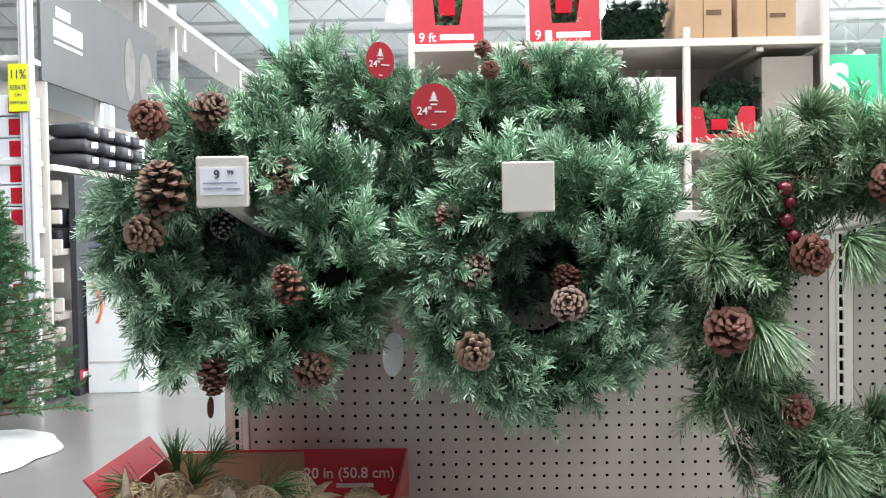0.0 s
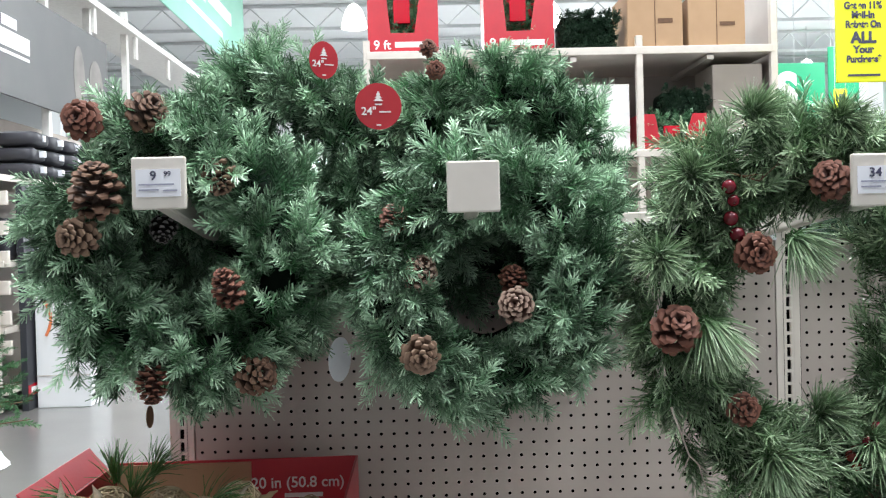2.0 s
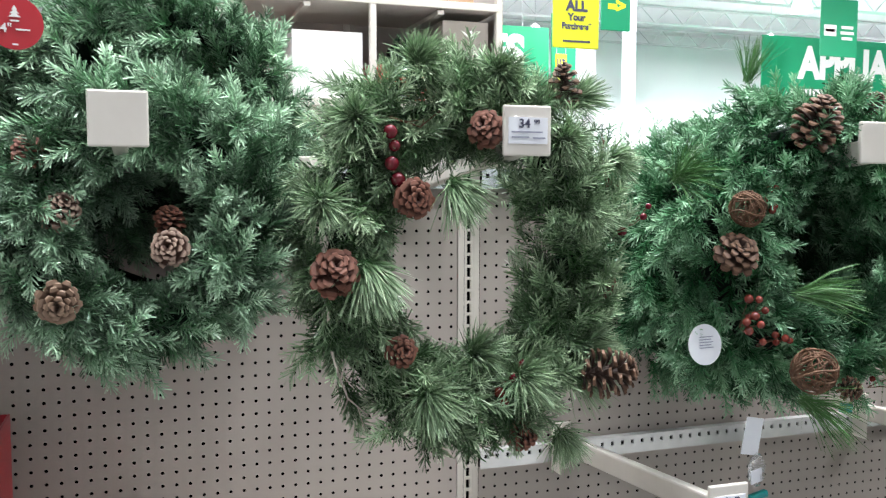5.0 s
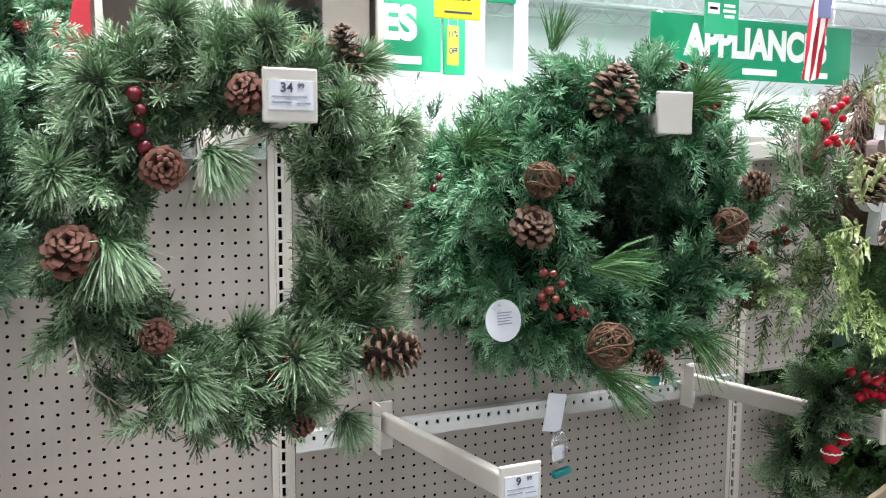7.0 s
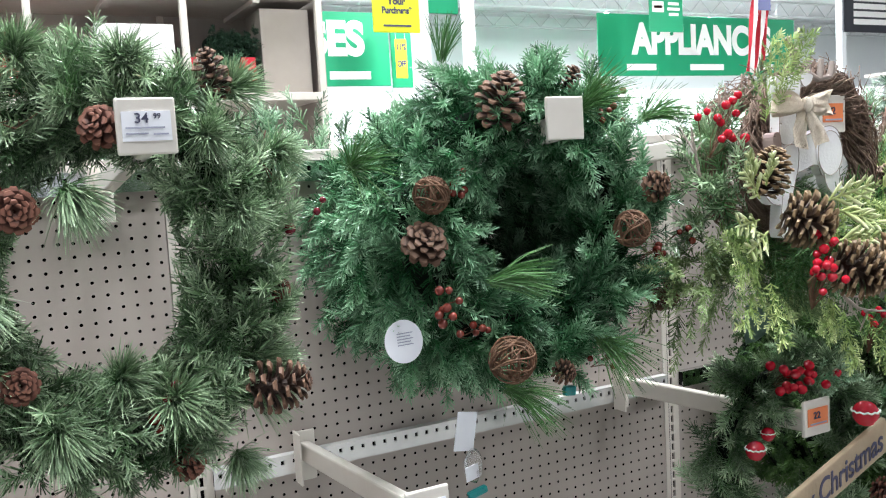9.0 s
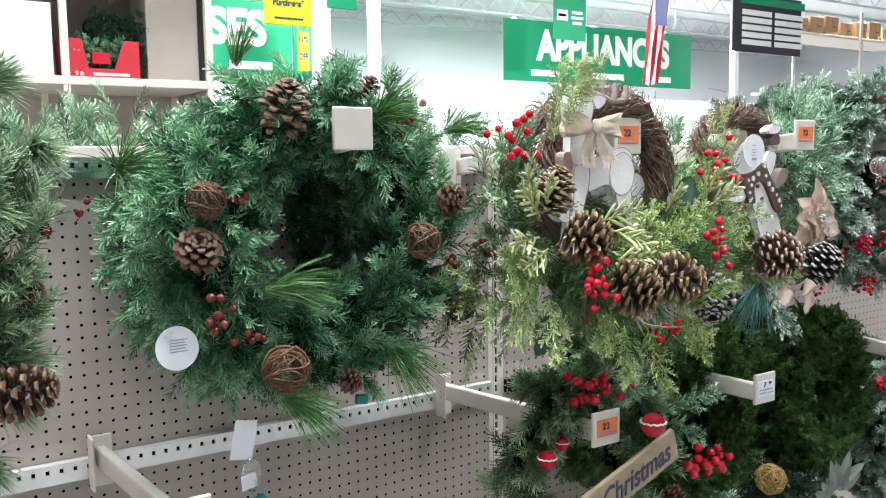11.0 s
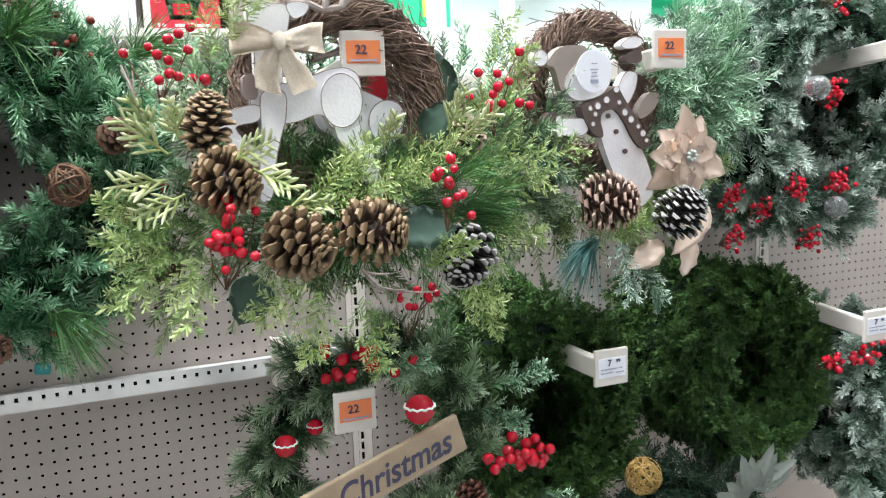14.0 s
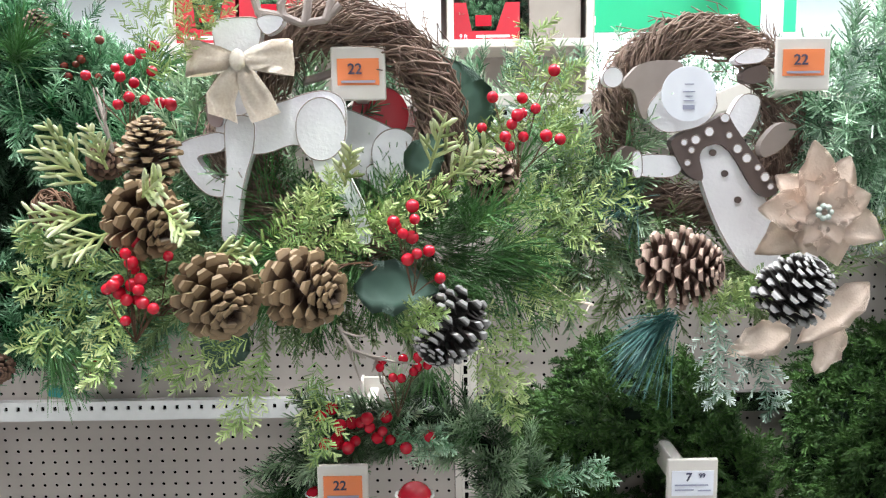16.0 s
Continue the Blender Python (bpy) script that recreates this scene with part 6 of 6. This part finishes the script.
for y, z, w, h in ((10.4, 5.75, 1.6, 0.22), (12.2, 5.6, 1.2, 0.18), (13.9, 5.7, 1.8, 0.24), (12.8, 5.25, 2.4, 0.1)):
    part("print_line", new_box((-4.184, y - w / 2, z - h / 2), (-4.181, y + w / 2, z + h / 2)), WHITEINK, ban)
for y in (9.6, 15.4):
    bm = bmesh.new()
    tube(bm, [(-4.2, y, 6.9), (-4.2, y, CEILING)], 0.006, 5)
    part("wire", bm, TRUSS, ban)
bd = hanging_sign("price_board", (13.636, 9.000, 4.192)[0], (15.758, 9.000, 3.353)[0], 3.5, 4.6, 9.0, BLACKCARD, "black price board with white rows and a green header", [("bar", 14.85, 4.48, 2.0, 0.14, GREENSIGN)] + [("bar", 14.35 + 1.0 * (k % 2), 4.25 - 0.14 * (k // 2), 0.9, 0.10, WHITEINK) for k in range(10)])
hanging_sign("card_sign", 16.64, 17.89, 4.95, 6.5, 17.6, GREENSIGN, "small green hanging card with white and red print", (("bar", 16.96, 5.65, 0.42, 0.3, WHITEINK), ("bar", 16.96, 5.65, 0.3, 0.08, FLAGRED), ("bar", 17.54, 5.75, 0.4, 0.08, WHITEINK), ("bar", 17.54, 5.6, 0.46, 0.08, WHITEINK), ("bar", 17.54, 5.45, 0.36, 0.08, WHITEINK)))
fl = thing("national_flag", (14.742, 12.000, 3.155), "striped red, white and blue flag hanging from a pole", "flag")
fp, fq = Vector((15.023, 12.000, 5.069)), Vector((14.577, 12.000, 3.124))
for k in range(9):
    bm = bmesh.new()
    rows = []
    for i in range(8):
        s = i / 7
        c = fp.lerp(fq, s)
        w = 0.62 * (1 - 0.2 * s)
        rows.append([bm.verts.new(c + Vector((w * ((k + e) / 9 - 0.5), 0.06 * math.sin(5 * s + (k + e) * 1.4), 0.05 * math.sin((k + e) * 0.9)))) for e in (0, 1)])
    for a, b in zip(rows, rows[1:]):
        bm.faces.new((a[0], a[1], b[1], b[0]))
    bmesh.ops.solidify(bm, geom=bm.faces[:], thickness=0.004)
    part("stripe", bm, FLAGRED if k % 2 == 0 else WHITEINK, fl)
part("canton", new_box((fp.x - 0.34, fp.y - 0.10, fp.z - 0.62), (fp.x + 0.03, fp.y - 0.085, fp.z + 0.15)), BLUE, fl)
bm = bmesh.new()
tube(bm, [fp + Vector((0.1, 0.05, 0.2)), (fp.x + 0.1, fp.y + 0.05, CEILING)], 0.02, 6)
part("pole", bm, TRUSS, fl)

# ---- shop fittings far off ----
for cx, cy in ((9.8, 16.0), (26.5, 19.0), (-8.0, 16.0), (5.8, 10.5)):
    c = thing("steel_column", (cx, cy, 0), "white painted steel column", "column", "columns", "structure")
    part("column_shaft", new_box((cx - 0.12, cy - 0.12, 0), (cx + 0.12, cy + 0.12, CEILING), 0.02), WALLWHITE, c)
for k in range(9):
    y = -3 + 4.2 * k
    t_ = thing("roof_truss", (12, y, CEILING - 0.7), "white open-web steel roof joist", "joist", "roof joists", "structure")
    bm = bmesh.new()
    box(bm, (-22, y - 0.04, CEILING - 0.1), (48, y + 0.04, CEILING - 0.02))
    part("top_chord", bm, TRUSS, t_)
    part("bottom_chord", new_box((-22, y - 0.04, CEILING - 0.72), (48, y + 0.04, CEILING - 0.64)), TRUSS, t_)
    bm = bmesh.new()
    for j in range(58):
        x = -22 + 1.2 * j
        tube(bm, [(x, y, CEILING - 0.1), (x + 0.6, y, CEILING - 0.66), (x + 1.2, y, CEILING - 0.1)], 0.022, 4)
    part("web_bars", bm, TRUSS, t_)


def bay_lamp(x, y):
    """A bell-shaped high-bay lamp."""
    l = thing("bay_lamp", (x, y, CEILING - 1.6), "lit white high-bay lamp hanging from the ceiling", "lamp", "bay lamps")
    bm = bmesh.new()
    prof = ((0.05, 0.55), (0.12, 0.5), (0.2, 0.38), (0.26, 0.2), (0.30, 0.0))
    rings = [[bm.verts.new((x + r_ * math.cos(k * math.pi / 10), y + r_ * math.sin(k * math.pi / 10), CEILING - 1.6 + h_)) for k in range(20)] for r_, h_ in prof]
    for a, b in zip(rings, rings[1:]):
        for k in range(20):
            bm.faces.new((a[k], a[(k + 1) % 20], b[(k + 1) % 20], b[k]))
    part("reflector", bm, LAMP, l, smooth=True)
    bm = bmesh.new()
    tube(bm, [(x, y, CEILING - 1.05), (x, y, CEILING)], 0.012, 5)
    part("cord", bm, TRUSS, l)


for lx, ly in ((-2.1, 18.4), (8.2, 13.5), (9.6, 18), (13.2, 15), (17.2, 19), (4.5, 24), (12, 26), (21, 25), (28, 24), (2.5, 18.5), (16.4, 11.5)):
    bay_lamp(lx, ly)
bar = thing("service_counter_wall", (14, 27, 0), "white partition wall with a pale header, far off", "partition", kind="structure")
part("partition", new_box((-6, 27, 0), (40, 27.2, 4.2)), WALLWHITE, bar)
for k in range(9):
    x = -3 + 4.4 * k
    ap = thing("display_block", (x + 1.2, 24.5, 0), "white appliance on display, far off", "appliance", "appliances on display")
    part("cabinet", new_box((x, 24, 0), (x + 2.2, 24.9, 1.9), 0.03), WALLWHITE, ap)
    part("door_gap", new_box((x + 1.09, 23.99, 0.1), (x + 1.11, 23.998, 1.85)), GREYSIGN, ap)
# stock shelf at the far right
for k in range(4):
    part("shelf_board", new_box((15.8, 9.2, 0.4 + 1.2 * k), (20.5, 10.2, 0.46 + 1.2 * k), 0.01), STEEL, rk2)
for px_ in (15.8, 18.2, 20.5):
    part("shelf_post", new_box((px_ - 0.04, 9.16, 0), (px_ + 0.04, 9.2, 4.6), 0.005), STEEL, rk2)
for k in range(8):
    carton(16.2 + 0.55 * k, 9.3, 4.06, 0.46, 0.5, 0.3 + 0.05 * (k % 3), "small brown carton on a high shelf")

# ---- pet food aisle ----
FX = -4.52
ai = thing("feed_shelving", (FX - 0.3, 8.0, 0), "beige aisle shelving with stock under a charcoal header sign", "shelving")
for y in (7.4, 8.6, 9.9):
    part("rack_post", new_box((FX - 0.10, y - 0.04, 0), (FX - 0.02, y + 0.04, 4.6), 0.006), WHITESTEEL, ai)
part("back_panel", new_box((FX - 0.70, 6.1, 0), (FX - 0.65, 10.2, 2.9)), PEG, ai)
part("end_panel", new_box((FX - 0.65, 6.02, 0.05), (FX + 0.04, 6.06, 2.92), 0.004), STEEL, ai)
for z in (0.25, 0.8, 1.4, 2.18):
    part("shelf", new_box((FX - 0.65, 6.10, z - 0.06), (FX + 0.06, 10.2, z), 0.005), STEEL, ai)
for k in range(6):
    part("shelf_bracket", new_box((FX - 0.02, 6.12, 0.55 + 0.27 * k), (FX + 0.10, 6.16, 0.68 + 0.27 * k), 0.01), STEEL, ai)
part("top_shelf", new_box((FX - 0.6, 6.4, 4.3), (FX + 0.1, 16.0, 4.38), 0.005), WHITESTEEL, ai)
for k in range(6):
    part("top_bracket", new_box((FX + 0.02, 7.0 + 1.5 * k, 4.0), (FX + 0.06, 7.08 + 1.5 * k, 4.3), 0.005), WHITESTEEL, ai)
hd = thing("header_sign", (FX, 7.4, 2.92), "charcoal header sign with pale lettering bars and photo patches", "sign")
part("sign_board", new_box((FX - 0.01, 6.0, 2.93), (FX + 0.02, 9.0, 3.98), 0.003), GREYSIGN, hd)
for y, z, w, h, mt in ((6.45, 3.62, 0.30, 0.10, PAPER), (6.55, 3.46, 0.62, 0.16, WHITEINK), (6.55, 3.33, 0.6, 0.03, WHITEINK)):
    part("print_block", new_box((FX + 0.021, y - w / 2, z - h / 2), (FX + 0.024, y + w / 2, z + h / 2)), mt, hd)
for y, z, ry_, rz_, mt in ((8.1, 3.40, 0.16, 0.36, PHOTOGREY), (8.6, 3.35, 0.22, 0.34, PHOTOGREY)):
    bm = bmesh.new()
    prism(bm, disc_outline(0, 0, ry_, rz_, 20), -0.001, 0.002, m=Matrix.Translation((FX + 0.023, y, z)) @ pose(0, 0, 0, 0, 0, 90))
    part("photo_patch", bm, mt, hd)
rr = random.Random(4)
for k in range(12):
    y = 6.75 + 0.42 * (k % 4)
    z = 2.18 + 0.15 * (k // 4)
    bg = thing("feed_bag", (FX, y, z), "dark folded pet food bag lying on a shelf", "bag", "feed bags")
    bm = bmesh.new()
    bmesh.ops.create_icosphere(bm, subdivisions=3, radius=1)
    for v in bm.verts:
        c = v.co
        c.x, c.y, c.z = [math.copysign(abs(q) ** 0.45, q) for q in c]
        c.x *= 0.22
        c.y *= 0.19
        c.z *= 0.07
        c += Vector((0.012, 0.012, 0.014)) * noise.noise(c * 14 + Vector((k, 0, 0)))
    bmesh.ops.translate(bm, verts=bm.verts[:], vec=(FX - 0.08 + 0.05 * rr.random(), y, z + 0.075))
    part("bag_body", bm, BLACKCARD, bg, smooth=True)
    part("bag_label", new_box((FX + 0.14, y - 0.03, z + 0.05), (FX + 0.19, y + 0.02, z + 0.11)), PAPER, bg)
for k in range(8):
    y = 6.5 + 0.45 * (k % 4)
    z = 1.4 if k < 4 else 1.4 + 0.2
    bg = thing("feed_bag", (FX, y, z), "dark pet food bag standing on a shelf", "bag", "feed bags")
    bm = box(bmesh.new(), (FX - 0.4, y - 0.2, z), (FX + 0.02, y + 0.2, z + 0.19), 0.05)
    part("bag_body", bm, BLACKCARD, bg, smooth=True)
    part("bag_label", new_box((FX + 0.021, y - 0.05, z + 0.06), (FX + 0.024, y + 0.06, z + 0.13)), GREYINK, bg)
for k in range(2):
    y = 6.75 + 0.95 * k
    bg = thing("display_card", (FX + 0.1, y, 0.0), "tall black printed display card with a red stripe", "display")
    part("card", new_box((FX + 0.08, y - 0.42, 0.0), (FX + 0.14, y + 0.42, 2.1), 0.004), BLACKCARD, bg)
    part("red_stripe", new_box((FX + 0.141, y - 0.42, 0.14), (FX + 0.144, y + 0.42, 0.24)), BERRY, bg)
    part("blue_block", new_box((FX + 0.141, y - 0.1, 1.3), (FX + 0.144, y + 0.3, 1.42)), BLUE, bg)
    part("white_lines", new_box((FX + 0.141, y + 0.02, 1.52), (FX + 0.144, y + 0.32, 1.60)), PAPER, bg)
    part("red_mark", new_box((FX + 0.141, y - 0.36, 0.165), (FX + 0.147, y - 0.1, 0.215)), WHITEINK, bg)
wbx = thing("white_display_box", (-4.13, 6.7, 0), "tall white display box with an orange curve standing on the floor", "box")
part("box_body", new_box((-4.36, 6.47, 0), (-3.86, 7.0, 1.15), 0.008), WALLWHITE, wbx)
part("box_lid_line", new_box((-4.362, 6.464, 0.30), (-3.858, 6.468, 0.308)), PLASTIC, wbx)
bm = bmesh.new()
tube(bm, [(-4.26 + 0.05 * math.sin(k * 0.5), 6.465, 0.68 + 0.05 * k) for k in range(9)], 0.014, 6)
part("orange_curve", bm, ORANGE, wbx)
# end display with red and white packs
YX, YZ = (-4.537, 5.640, 2.804)[0], (-4.537, 5.640, 2.804)[2]
ed = thing("end_display", (-5.1, 5.9, 0), "white end shelving with rows of packs", "shelving")
for z in (0.35, 0.95, 1.6, 2.2, 3.1):
    part("shelf", new_box((-6.3, 5.72, z - 0.05), (YX + 0.03, 6.0, z), 0.005), WHITESTEEL, ed)
part("post", new_box(((-4.539, 5.700, 2.106)[0], 5.66, 0), ((-4.435, 5.700, 2.104)[0], 5.74, 4.8), 0.005), WHITESTEEL, ed)
part("post_slot", new_box(((-4.524, 5.700, 2.105)[0], 5.655, 0.1), ((-4.510, 5.700, 2.105)[0], 5.659, 4.7)), GREYINK, ed)
part("post_slot", new_box(((-4.465, 5.700, 2.104)[0], 5.655, 0.1), ((-4.450, 5.700, 2.104)[0], 5.659, 4.7)), GREYINK, ed)
part("end_back", new_box((-6.3, 6.0, 0), (FX - 0.66, 6.02, 3.3)), DARK, ed)
for k in range(16):
    x, z = YX - 0.14 - 0.36 * (k % 2), (0.95, 1.6, 1.6, 1.6, 2.2, 2.2, 2.2, 0.95)[k // 2] + (0.0, 0.0, 0.19, 0.38, 0.0, 0.19, 0.38, 0.19)[k // 2]
    pk = thing("product_pack", (x, 5.85, z), "red and white printed carton pack", "box", "packs on the end shelving")
    part("pack_body", new_box((x - 0.16, 5.74, z), (x + 0.16, 5.98, z + 0.18), 0.006), PAPER, pk)
    part("red_panel", new_box((x - 0.0, 5.734, z + 0.02), (x + 0.13, 5.738, z + 0.16)), BERRY, pk)
ys = thing("rebate_sign", (YX, 5.65, YZ - 0.2), "yellow sign that reads 11% REBATE hung on a post", "sign")
part("sign_board", new_box((YX - 0.085, 5.640, YZ - 0.205), (YX + 0.085, 5.652, YZ + 0.205), 0.003), YELLOW, ys)
words("11%", 0.11, facing(YX, 5.638, YZ + 0.11), INK, ys, squeeze=0.8)
words("REBATE", 0.06, facing(YX, 5.638, YZ + 0.0), INK, ys, squeeze=0.7)
words("ON", 0.038, facing(YX, 5.638, YZ - 0.065), INK, ys)
words("EVERYTHING", 0.036, facing(YX, 5.638, YZ - 0.13), INK, ys, squeeze=0.7)


def little_tree(x, y, h, r, seed):
    """A small artificial tree: a tapered trunk, whorls of limbs and tufts of needles."""
    t_ = thing("christmas_tree", (x, y, 0), "green artificial tree standing on the floor", "tree")
    bm = bmesh.new()
    tube(bm, [(x, y, 0.0), (x, y, h * 0.5), (x, y, h)], 0.03, 8, 0.2)
    part("trunk", bm, TWIG, t_)
    r_ = np.random.default_rng(seed)
    bm = bmesh.new()
    base, ways = [], []
    for k in range(130):
        s = 0.10 + 0.88 * k / 130
        a = k * 2.4
        rad = r * (1 - s) + 0.05
        d = Vector((math.cos(a), math.sin(a), 0.12))
        tube(bm, [(x, y, h * s), Vector((x, y, h * s)) + d * rad], 0.008, 4, 0.4)
        for j in range(7):
            f = 0.3 + 0.7 * j / 6
            base.append(np.array([x, y, h * s]) + np.array(d) * rad * f * 0.9)
            ways.append(np.array(d) + r_.normal(0, 0.55, 3))
    part("limbs", bm, TWIG, t_)
    base, ways = np.array(base), np.array(ways)
    green(t_, [sprigs(r_, base, ways, np.full(len(base), 0.13), 44, 0.04, 0.008, 0.7)], N_TREE, name="crown")


little_tree(-4.30, 4.55, 1.9, 0.76, 71)
sk = thing("tree_skirt", (-4.25, 4.3, 0), "white fleecy tree skirt lying on the floor", "tree skirt")
bm = bmesh.new()
rows = []
for i in range(9):
    rr_ = 0.75 * i / 8
    rows.append([bm.verts.new((-4.25 + rr_ * 0.82 * math.cos(a * math.pi / 24) * (1 + 0.06 * math.sin(a * 0.9)), 4.15 + rr_ * math.sin(a * math.pi / 24), 0.008 + 0.03 * (1 - i / 8) + 0.012 * abs(math.sin(a * 0.7 + i)) * (i < 8) + (0.02 if i == 7 else 0))) for a in range(48)])
for a, b in zip(rows, rows[1:]):
    for k in range(48):
        bm.faces.new((a[k], a[(k + 1) % 48], b[(k + 1) % 48], b[k]))
part("fleece", bm, SNOW, sk, smooth=True)
